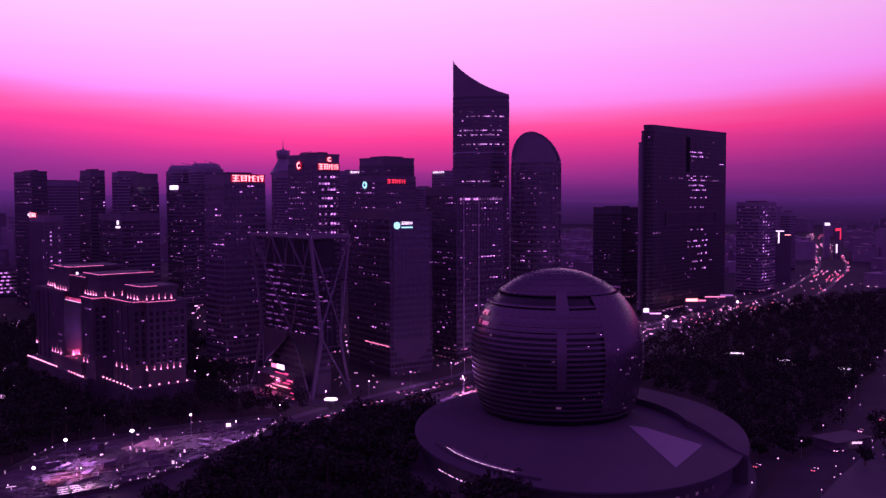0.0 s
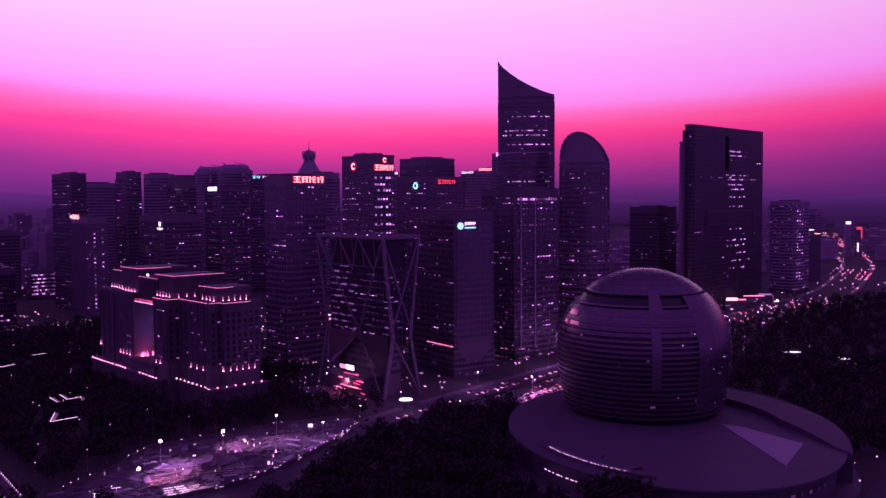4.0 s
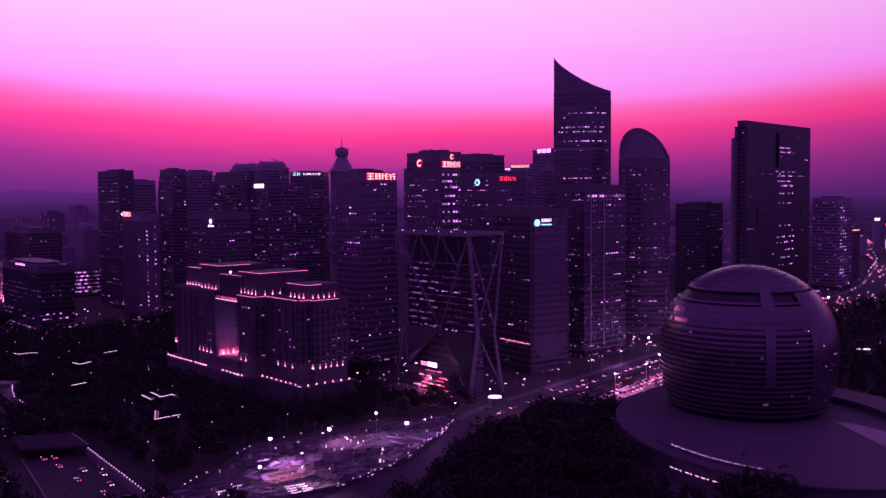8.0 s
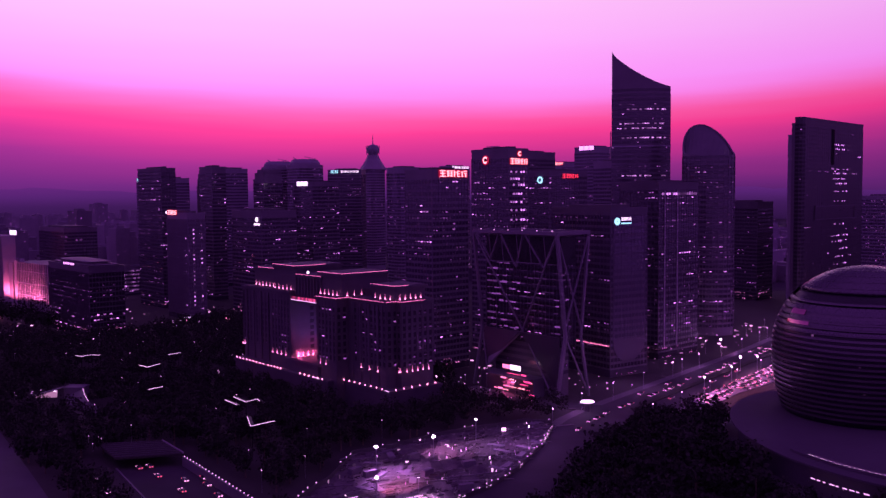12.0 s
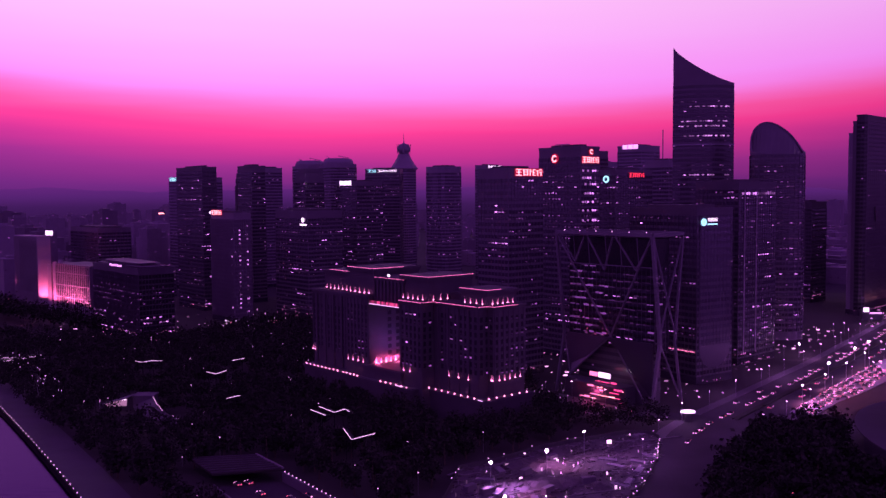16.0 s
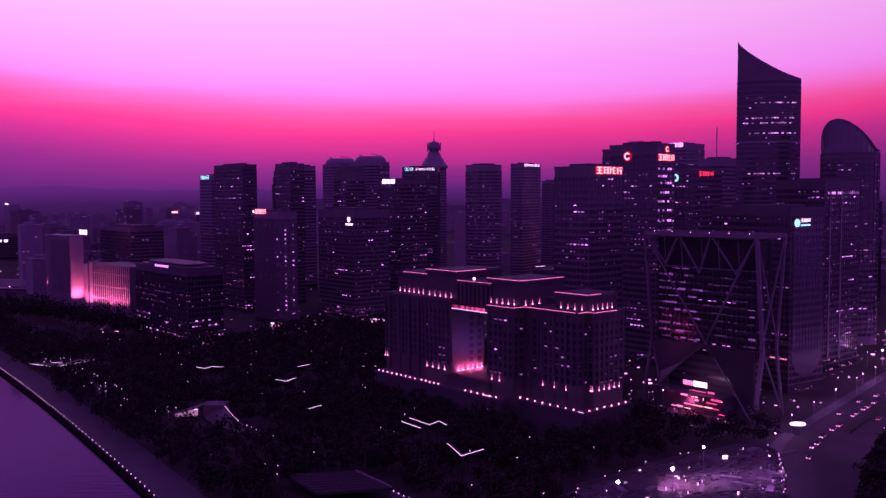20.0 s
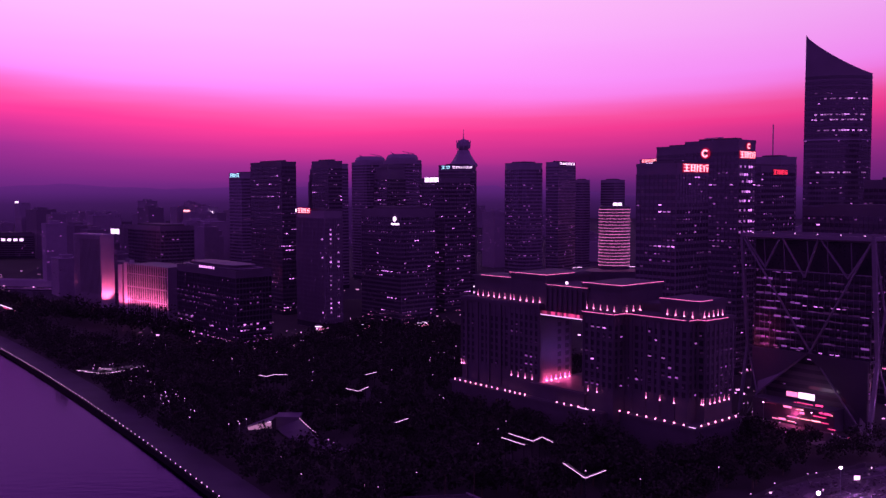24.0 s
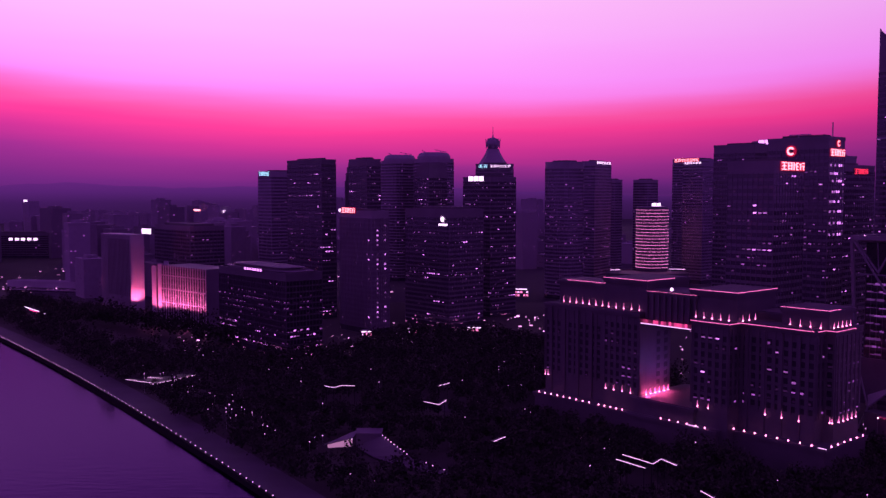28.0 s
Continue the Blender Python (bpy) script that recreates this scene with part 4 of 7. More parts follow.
sign(curve_tower, Vector((48, 1500, 164)) - FA * 46 + NA * 0.4, FA, NA, 42, 4.2, 8, M_SIGNRW, "bright pinkish roof lettering as blocks")

cyan_tower = building("office_tower", "grey tower with a white and cyan rooftop sign", corner_poly((-248, 1200), 43, 34, -4), 151, wall=M_MID, seed=28, lit=0.12, litmat=M_LITFAR)
CA, CNA, CB, CNB = face_dirs(-4)
sign(cyan_tower, Vector((-248, 1200, 146.6)) - CA * 40 + CNA * 0.4, CA, CNA, 11, 3.4, 2, M_SIGNC, "cyan rooftop emblem as plain blocks")
sign(cyan_tower, Vector((-248, 1200, 147.0)) - CA * 27 + CNA * 0.4, CA, CNA, 24, 2.6, 6, M_SIGNW, "white rooftop lettering as plain blocks")

# ---- leaf-shaped tower ----
leaf = thing("leaf_tower", "tall dark glass tower with a slanting concave top", "skyscraper", 35, 856, 0, group="towers of the city")


def lens(wid, front, back, n=24):
    pts = [(-wid + 2 * wid * i / n, -front * (1 - (2 * i / n - 1) ** 2)) for i in range(n + 1)]
    pts += [(wid - 2 * wid * i / n, back * (1 - (2 * i / n - 1) ** 2)) for i in range(1, n)]
    q = radians(-8)
    return [(x * math.cos(q) - y * math.sin(q), x * math.sin(q) + y * math.cos(q)) for x, y in pts]


def leaf_top(x):
    t = min(max((x + 25.5) / 51, 0), 1)
    return 245 - 16 * t ** 0.55 - 16 * (1 - (1 - t) ** 2)


outline = lens(25.7, 9, 22)
s = Shape()
s.prism(outline, 0, 0, top=[leaf_top(x) for x, y in outline], lid=False)
for i in range(24):
    a, b, c, d = outline[i], outline[i + 1], outline[(48 - i - 1) % 48], outline[(48 - i) % 48]
    s.quad((*a, leaf_top(a[0])), (*b, leaf_top(b[0])), (*c, leaf_top(c[0])), (*d, leaf_top(d[0])))
part("wall", s, M_MID, leaf, "dark curved curtain wall")
me = band_mesh("window_band", outline, 2.4, [M_GLASS])
part("mullion_grid", fin_mesh(outline, 6, 205, 2.6, 0.22, 0.25), M_MID, leaf, kind="stuff")
for k in range(49):
    part("window_band", me, None, leaf, m=Matrix.Translation((0, 0, 7 + k * 4.2)))
rng = random.Random(31)
lit_panes(leaf, outline, range(46), lambda k: 7 + k * 4.2 + 0.2, 2.0, 2.6, 0.09, rng, M_LIT, limit=70, run=1.4, proud=0.2)
dim_panes(leaf, outline, range(46), lambda k: 7 + k * 4.2 + 0.4, 2.6, 0.2, rng, proud=0.18)
for k, count in ((41, 8), (40, 14), (38, 16), (44, 5), (30, 8)):
    for i in range(3, 22):
        a, b = outline[i], outline[i + 1]
        d, ln = along(a, b)
        nor = Vector((d.y, -d.x, 0))
        if (i * 5 + k * 3) % 7 in (0, 3) or rng.random() < 0.2:
            continue
        s = Shape()
        s.box(Vector((*a, 0)) + nor * 0.35 + d * 0.3, d * (ln - 0.35), nor * 0.06, (0, 0, 1.0))
        part("window", s, M_LITROW, leaf, m=Matrix.Translation((0, 0, 7 + k * 4.2 + 0.4)))
s = Shape()
s.prism(grow(outline, 0.4), 159.6, 160.6)
part("floor_line", s, M_METAL, leaf)

# ---- round-topped tower ----
bullet = thing("round_tower", "dark round tower with a sliced oval crown", "skyscraper", 80, 800, 0, group="towers of the city")
ring = round_poly(0, 0, 21, 17.4, 28, -20, 2.1)


def bullet_top(x, y):
    q = (-0.02 * x - 0.99 * y) / 17.6
    return 151.5 + (25 * (-q) ** 1.2 if q < 0 else -3 * q)


s = Shape()
n = len(ring)
s.prism(ring, 0, 0, top=[bullet_top(x, y) - 4 for x, y in ring], lid=False)
for i in range(14):
    j = (n - i) % n
    a, b, c, d = ring[i], ring[i + 1], ring[j - 1], ring[j]
    s.quad(*[(*q, bullet_top(*q) - 4) for q in (a, b, c, d)])
part("wall", s, M_MID, bullet)
s = Shape()
inner_ring = grow(ring, -1.2)
for i in range(14):
    j = (n - i) % n
    s.quad(*[(*inner_ring[q], bullet_top(*ring[q]) - 1.6) for q in (i, i + 1, j - 1, j)])
part("crown_well", s, M_DARK, bullet, "dark oval well inside the crown")
s = Shape()
out_r, in_r = grow(ring, 0.3), grow(ring, -1.0)
for i in range(n):
    j = (i + 1) % n
    zo, zj = bullet_top(*ring[i]), bullet_top(*ring[j])
    a, b, c, d = out_r[i], out_r[j], in_r[j], in_r[i]
    s.quad((*a, zo - 8), (*b, zj - 8), (*b, zj), (*a, zo))
    s.quad((*a, zo), (*b, zj), (*c, zj), (*d, zo))
    s.quad((*d, zo), (*c, zj), (*c, zj - 6), (*d, zo - 6))
part("crown_rim", s, M_MID, bullet, "pale rim round the sliced crown")
me = band_mesh("window_band", ring, 2.3, [M_GLASS], proud=0.36)
part("mullion_grid", fin_mesh(ring, 6, 148, 3.0, 0.25, 0.6), M_MID, bullet, kind="stuff")
for k in range(35):
    part("window_band", me, None, bullet, m=Matrix.Translation((0, 0, 7 + k * 4.1)))
lit_panes(bullet, ring, range(33), lambda k: 7 + k * 4.1 + 0.2, 1.9, 3.0, 0.14, random.Random(32), M_LIT, limit=90, run=1.3, proud=0.42)
dim_panes(bullet, ring, range(33), lambda k: 7 + k * 4.1 + 0.4, 3.0, 0.4, random.Random(35), proud=0.4)
s = Shape()
s.revolve([(0.1, 0), (0.7, 0.2), (0.7, 1.2), (0.1, 1.4)], 8)
part("warning_light", s, M_SIGNR, bullet, "red aircraft warning light", m=Matrix.Translation((6, -17, 146)))

# ---- spired tower ----
spired = thing("spired_tower", "tall tower with a bulbous crown and needle spire", "skyscraper", -257, 1500, 0, group="towers of the city")
foot = round_poly(0, 0, 16, 15, 20, -40, 4.0)
s = Shape()
s.prism(foot, 0, 160)
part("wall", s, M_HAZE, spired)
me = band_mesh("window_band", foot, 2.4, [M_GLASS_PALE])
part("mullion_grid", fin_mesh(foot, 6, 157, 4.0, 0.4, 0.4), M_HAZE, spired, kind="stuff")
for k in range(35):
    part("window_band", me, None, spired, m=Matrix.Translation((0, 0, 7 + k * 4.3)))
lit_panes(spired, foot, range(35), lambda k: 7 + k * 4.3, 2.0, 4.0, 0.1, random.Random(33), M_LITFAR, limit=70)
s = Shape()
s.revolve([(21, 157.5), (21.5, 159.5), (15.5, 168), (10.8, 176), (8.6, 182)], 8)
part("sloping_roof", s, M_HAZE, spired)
s = Shape()
s.revolve([(7, 181.5), (7.4, 183.5), (9.6, 186.1), (10.3, 188.5), (10.3, 192.5), (9.2, 193.1), (8.4, 195.1), (6, 197.1), (2.5, 198.3), (0.9, 198.9)], 16)
part("bulb", s, M_HAZE, spired, "rounded crown lantern", smooth=True)
for i in range(8):
    g = math.pi * i / 4
    s = Shape()
    s.beam((9.6 * math.cos(g), 9.6 * math.sin(g), 182.5), (10.4 * math.cos(g), 10.4 * math.sin(g), 196.7), 1.2)
    part("crown_prong", s, M_METAL, spired)
s = Shape()
s.revolve([(1.2, 198.5), (0.6, 203), (0.25, 213.5)], 8)
part("spire", s, M_METAL, spired)

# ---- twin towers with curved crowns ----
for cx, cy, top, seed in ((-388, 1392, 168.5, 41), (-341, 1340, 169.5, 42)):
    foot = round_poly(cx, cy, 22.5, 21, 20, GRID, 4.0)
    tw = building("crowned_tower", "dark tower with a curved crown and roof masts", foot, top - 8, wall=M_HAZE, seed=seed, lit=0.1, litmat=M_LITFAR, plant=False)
    s = Shape()
    s.revolve([(21.6, top - 9), (21.3, top - 5), (19, top - 1.4), (16, top)], 20)
    part("crown", s, M_HAZE, tw)
    for x0, z0, x1, z1 in ((1, 3.4, 17, 0.2), (-15, 2.6, -9, -0.6)):
        s = Shape()
        s.beam((x0, -9, top + z0), (x1, -11, top + z1), 0.7)
        s.beam(((x0 + x1) / 2, -10, top - 1.5), ((x0 + x1) / 2, -10, top + (z0 + z1) / 2), 0.9)
        part("roof_boom", s, M_METAL, tw)

# ---- striped round tower behind the grand hotel ----
striped = thing("striped_tower", "round tower ringed with bright horizontal strips", "tower", -61, 1325, 0, group="towers of the city")
s = Shape()
s.revolve([(20, 0), (20, 99), (18, 100.5)], 28)
part("wall", s, M_DARK, striped, smooth=False)
for k in range(19):
    s = Shape()
    s.revolve([(20.2, 0), (20.7, 0), (20.7, 0.34), (20.2, 0.34)], 28)
    part("light_ring", s, glow_ring if k else (glow_ring := glow("ring_light", (1.0, 0.24, 0.66), 1.6, sampled=False)), striped, "" if k else "pinkish light ring", m=Matrix.Translation((0, 0, 23 + k * 4.05)))
sign(striped, Vector((-67, 1304, 101)), (1, 0, 0), (0, -1, 0), 12, 4, 2, M_SIGNW, "white rooftop sign", split=False)

# ---- grand hotel with gateway ----
HX, HY = -164.0, 513.0
hotel = thing("grand_hotel", "massive pale stone hotel with a tall gateway and floodlit cornices", "hotel", HX, HY, 0, GRID)


def hotel_block(x0, y0, x1, y1, top, base=0.0, floors=True, front_only=False, lit=0.06, seed=0, cornice=True):
    poly = [(x0, y0), (x1, y0), (x1, y1), (x0, y1)]
    s = Shape()
    s.prism(poly, base, top)
    wall = part("wall_block", s, M_STONE, hotel)
    if cornice:
        s = Shape()
        s.prism(grow(poly, 0.9), top - 1.6, top - 0.4)
        s.prism(grow(poly, 0.5), top - 2.6, top - 1.6)
        part("cornice", s, M_STONE, hotel)
    if floors:
        f0 = max(base + 3, 26.0)
        count = int((top - 4 - f0) / 3.9)
        me = band_mesh("window_band", [(x0 + 1, y0), (x1 - 1, y0), (x1 - 1, y0 + 3), (x0 + 1, y0 + 3)] if front_only else poly, 2.5, [M_HOTELGLASS], proud=0.1)
        part("pier_grid", fin_mesh(poly, f0 - 1.5, top - 3, 3.7, 1.7, 0.3, lambda nor: nor.y < -0.5 or (abs(nor.x) > 0.5 and not front_only)), M_STONE, hotel, kind="stuff")
        for k in range(count):
            part("window_band", me, None, hotel, m=Matrix.Translation((0, 0, f0 + k * 3.9)))
        lit_panes(hotel, poly, range(count), lambda k: f0 + k * 3.9 + 0.3, 1.6, 3.7, lit, random.Random(seed), M_LIT, run=1.0, face=lambda nor: nor.y < -0.5 or (nor.x > 0.5 and not front_only), limit=20)
        dim_panes(hotel, poly, range(count), lambda k: f0 + k * 3.9 + 0.4, 3.7, 0.26, random.Random(seed + 9), face=lambda nor: nor.y < -0.5 or (nor.x > 0.5 and not front_only))
    return wall


hotel_block(-46, -6.6, -4.6, 24, 62, seed=51)
hotel_block(-8, 0, 0, 22, 62, seed=52)
hotel_block(-58, -15, -40, 26, 62, seed=53, lit=0.12)
hotel_block(-108, -16, -87, 9, 62, seed=54, front_only=True)
for k in range(8):
    for y in (-2.0, 4.0):
        s = Shape()
        s.block(-87.05, y, 0, -86.9, y + 2.6, 2.4)
        part("window", s, M_HOTELGLASS, hotel, m=Matrix.Translation((0, 0, 26 + k * 3.9)))
hotel_block(-150, -12, -105, 20, 61, seed=55)
hotel_block(-22, -3, -1.5, 18, 70, base=62, floors=False)
hotel_block(-61, -12, -38, 20, 75, base=62, floors=False)
hotel_block(-110, -13, -85, 20, 77, base=62, floors=False)
hotel_block(-146, -6, -112, 14, 73, base=61, floors=False)
hotel_block(-87, -12, -58, 10, 72.5, base=58, floors=False)
hotel_block(-90, -17, -56, 26, 22, floors=False)
hotel_block(-152, -18, -44, 28, 14.5, floors=False)
hotel_block(-44.5, -9.5, 1.5, 26, 14.5, floors=False)
hotel_block(-38, 4, -26, 20, 66, base=62, floors=False)

LEDS = (
    (-22.4, -3.6, -1, -3.6, 69.8), (-1, -3.6, -1, 6, 69.8), (-61.6, -12.6, -37.4, -12.6, 74.8), (-37.4, -12.6, -37.4, 20, 74.8),
    (-110.6, -13.6, -84.4, -13.6, 76.8), (-84.4, -13.6, -84.4, 8, 76.8), (-87, -12.7, -58, -12.7, 72), (-140, -6.7, -112, -6.7, 73),
    (-46.5, -7.6, -5.2, -7.6, 61.2), (-3.6, -7.4, -3.6, 0, 61.2), (-4, -0.9, 0.9, -0.9, 61.2), (0.95, -0.9, 0.95, 16, 61.2), (-58.6, -16, -39, -16, 61.2), (-39, -16, -39, -7.5, 61.2),
)
for x0, y0, x1, y1, z in LEDS:
    s = Shape()
    d = Vector((x1 - x0, y1 - y0, 0))
    s.box((x0, y0, z), d, Vector((d.y, -d.x, 0)).normalized() * 0.2, (0, 0, 0.18))
    part("light_line", s, M_LED, hotel, "pinkish light line along the cornice")


def uplight(x, y, z, mat=None, size=0.32):
    s = Shape()
    s.revolve([(size * 0.7, 0), (size, 0.15), (size * 0.8, 0.5), (0.08, 0.7)], 7)
    lens = part("uplight", s, mat or M_UP, hotel, m=Matrix.Translation((x, y, z)))
    # Glowing cone stands in for the uplight's flare on the wall behind.
    s = Shape()
    tall = 2.9 if z > 16 else 1.1
    s.revolve([(size * 0.5, 0.5), (size * 0.36, tall * 0.5), (size * 0.18, tall * 0.8), (0.02, tall)], 6)
    part("wall_wash_cone", s, M_WASHCONE, lens)


def uplight_row(x0, y0, x1, y1, z, count, mat=None, size=0.32):
    for i in range(count):
        t = (i + 0.5) / count
        uplight(x0 + (x1 - x0) * t, y0 + (y1 - y0) * t, z, mat, size)


uplight_row(-60, -13.2, -39, -13.2, 62.4, 5)
uplight_row(-36.6, -12, -36.6, 18, 62.4, 6)
uplight_row(-109, -14.2, -86, -14.2, 62.4, 5)
uplight_row(-144, -7.4, -114, -7.4, 61.6, 7)
uplight_row(-20, -4.0, -2, -4.0, 62.4, 4)
uplight_row(-0.6, -2, -0.6, 16, 62.4, 5)
uplight_row(-108, -17.3, -88, -17.3, 23, 4)
uplight_row(-57, -16.3, -46, -16.3, 23, 2)
uplight_row(-150, -13.4, -146, -13.4, 23, 2)
uplight_row(-30, -8, -7, -8, 23, 3)
uplight_row(0.9, 1, 0.9, 20, 23, 5)
uplight_row(-1.5, -1.0, 0.5, -1.0, 23, 2)
uplight_row(-150, -19.2, -112, -19.2, 14.7, 9, size=0.36)
uplight_row(-110, -19.2, -92, -19.2, 14.7, 5, size=0.36)
uplight_row(-74, -19.2, -46, -19.2, 14.7, 6, size=0.36)
uplight_row(-42, -10.6, -1, -10.6, 14.7, 8, size=0.36)
uplight_row(2.6, -9, 2.6, 24, 14.7, 6, size=0.36)
GATE_UP = glow("gateway_floodlight", (1.0, 0.22, 0.42), 7.0)
for gy in (-10, -3, 4):
    li = bpy.data.lights.new("gateway_flood", "POINT")
    li.energy, li.color, li.shadow_soft_size = 4000, (1.0, 0.09, 0.32), 0.4
    lo = new("gateway_flood", li)
    lo.location = hotel.matrix_basis @ Vector((-85.9, gy, 23.2))
    li = bpy.data.lights.new("gateway_spot", "SPOT")
    li.energy, li.color, li.shadow_soft_size = 6000, (0.42, 0.16, 1.0), 0.5
    li.spot_size, li.spot_blend = radians(100), 1.0
    lo = new("gateway_spot", li)
    lo.matrix_basis = look(hotel.matrix_basis @ Vector((-76, gy, 24.5)), hotel.matrix_basis @ Vector((-87, gy, 46)))
uplight_row(-86.0, -13, -86.0, 8, 22.2, 6, GATE_UP, 0.5)
s = Shape()
s.box((-87.5, -14.8, 56.6), (30, 0, 0), (0, 2.8, 0), (0, 0, 1.6))
part("architrave", s, M_STONE, hotel)
s = Shape()
s.block(-87, -15.15, 56.7, -58, -14.85, 57.1)
part("light_line", s, M_LEDW, hotel, "bright line across the gateway")
# Emissive panels stand in for the lamplight washed over the gateway beam.
M_FASCIA = glow("fascia_wash", (1.0, 0.07, 0.3), 1.5, vary=0.85, sampled=False)
for i in range(20):
    s = Shape()
    s.block(-86.9 + i * 1.44, -15.05, 57.2, -85.6 + i * 1.44, -14.82, 58.9)
    part("fascia_panel", s, M_FASCIA, hotel, "" if i else "fascia panel with reddish lamp wash put in as glow")
for i in range(9):
    s = Shape()
    s.block(-86 + i * 3.3, -12.9, 59, -84.6 + i * 3.3, -12.1, 71)
    part("pilaster", s, M_STONE, hotel)
s = Shape()
s.revolve([(0.2, 0), (0.7, 0.2), (0.8, 1.2), (0.2, 1.6)], 10)
part("crest", s, M_SIGNW, hotel, "small white crest light", m=Matrix.Translation((-71, -13.1, 73)))
for x, w in ((-46.5, 5), (-0.5, 3.4), (-57, 5.5)):
    s = Shape()
    s.block(x, -19.3 if x < -50 else -11.2, 14.6, x + w, -19.0 if x < -50 else -10.9, 14.9)
    part("corner_light_bar", s, M_LEDW, hotel, "bright bar of light on the podium corner")
for x in (-146, -137, -128, -119, -44, -36, -28, -20, -12):
    s = Shape()
    y = -12 if x < -100 else -6.6
    s.block(x - 0.9, y - 0.8, 15, x + 0.9, y, 59)
    part("pilaster", s, M_STONE, hotel)

# ---- building hung in a steel truss ----
TX, TY = -76.5, 540.0
truss = thing("truss_building", "dark glass office block framed by a giant steel truss", "office building", TX, TY, 0, -50)
TW, TD, TH = 73.0, 27.0, 97.0


def tpt(u, v, z):
    """u runs back along the front, v inwards; the frame is waisted at a third of its height."""
    k = 7.0 * (1 - (z - 36) / 60) if z > 36 else 7.0 * z / 36
    return Vector((-u + (1.2 if u > TW / 2 else -1.2), v + (k if v < TD / 2 else -k), z))


s = Shape()
s.block(-TW + 5, 7.4, 30, -5, TD - 7.4, 93.5)
part("wall", s, M_VOID, truss, "recessed dark glass body")
s = Shape()
s.block(-TW + 12, 8.5, 0, -10, TD - 8, 30)
part("lower_wall", s, M_DARK, truss, "recessed wall behind the entrance")
low_tp = [(-TW + 12, 8.5), (-10, 8.5), (-10, TD - 8), (-TW + 12, TD - 8)]
low_me = band_mesh("window_band", low_tp, 2.0, [M_GLASS])
for k in range(4):
    part("window_band", low_me, None, truss, m=Matrix.Translation((0, 0, 13 + k * 4.1)))
dim_panes(truss, low_tp, range(4), lambda k: 13.5 + k * 4.1, 2.4, 0.4, random.Random(66), face=lambda nor: nor.y < -0.5 or nor.x > 0.5)
for edge, lab in ((((-37, 36), (-5, 36), (-5, 5)), "dark glazed wedge beside the entrance"), (((-37, 36), (-65, 13), (-68, 13), (-68, 36)), "sloping dark wedge beside the entrance")):
    s = Shape()
    n = len(edge)
    for y in (5.2, 6.4):
        k = len(s.v)
        s.v += [Vector((x, y, z)) for x, z in edge]
        s.f.append(tuple(k + i for i in (range(n) if y > 6 else reversed(range(n)))))
        s.m.append(0)
    for i in range(n):
        j = (i + 1) % n
        s.f.append((i, j, n + j, n + i))
        s.m.append(0)
    part("lower_wedge", s, M_DARK if edge[1][0] < -40 else M_BLACKWALL, truss, lab)
tp = [(-TW + 5, 7.4), (-5, 7.4), (-5, TD - 7.4), (-TW + 5, TD - 7.4)]
me = band_mesh("window_band", tp, 2.3, [M_GLASS])
part("mullion_grid", fin_mesh(tp, 31, 78, 3.0, 0.2, 0.3, lambda nor: nor.y < -0.5 or nor.x > 0.5), M_DARK, truss, kind="stuff")
for k in range(12):
    part("window_band", me, None, truss, m=Matrix.Translation((0, 0, 32 + k * 3.9)))
rng = random.Random(61)
M_FLOORLIGHT = glow("office_floor_light", (0.5, 0.13, 0.74), 0.5, vary=0.95, islands=True, sampled=False)
floor_rng = random.Random(64)
for k in range(12):
    busy = (0.25, 0.45, 0.8, 0.85, 0.7, 0.9, 0.95, 0.55, 0.85, 0.8, 0.7, 0.12)[k]
    for face, length in ((0, TW - 12), (1, TD - 16)):
        s = Shape()
        x = 0.0
        while x < length - 2:
            far = face == 0 and x < length * 0.95
            ln = floor_rng.uniform(0.5, 4.5 if far else 1.6)
            if floor_rng.random() < busy * (1.05 if far else 0.55):
                h = floor_rng.uniform(0.25, 1.0)
                if face == 0:
                    s.block(-TW + 6 + x, 6.95, floor_rng.uniform(0, 0.5), -TW + 6 + x + ln, 7.1, h + 0.3)
                else:
                    s.block(-4.75, 8 + x, floor_rng.uniform(0, 0.5), -4.6, 8 + x + ln, h + 0.3)
            x += ln + floor_rng.choice((0.12, 0.15, 0.3, 0.9))
        if s.v:
            part("lit_floor", s, M_FLOORLIGHT, truss, "dimly lit office floor" if k == 0 else "", m=Matrix.Translation((0, 0, 33.3 + k * 3.9)), kind="stuff")
lit_panes(truss, tp, range(12), lambda k: 32 + k * 3.9 + 0.2, 1.2, 3.0, 0.06, rng, M_LIT, run=1.2, face=lambda nor: nor.y < -0.5 or nor.x > 0.5, limit=30)
for (u0, v0, u1, v1) in ((0, 0, TW, 0), (TW, 0, TW, TD), (TW, TD, 0, TD), (0, TD, 0, 0)):
    s = Shape()
    s.beam(tpt(u0, v0, TH - 1), tpt(u1, v1, TH - 1), 2.0)
    part("top_beam", s, M_STEEL, truss)
s = Shape()
s.block(-TW + 4, 3, 94, -4, TD - 3, 95)
part("roof_deck", s, M_ROOF, truss)
for u, v, w in ((0, 0, 1.8), (TW, 0, 1.5), (TW, TD, 1.3), (0, TD, 1.3)):
    for za, zb in ((36, TH - 1), (0, 36)):
        s = Shape()
        s.beam(tpt(u, v, za), tpt(u, v, zb), w)
        part("corner_column", s, M_STEEL, truss)
FRONT = ((TW, 96, 37, 37), (0, 96, 37, 37), (37, 37, 64, 12), (37, 37, 2, 0), (64, 12, 68, 0), (TW, 36, 64, 12))
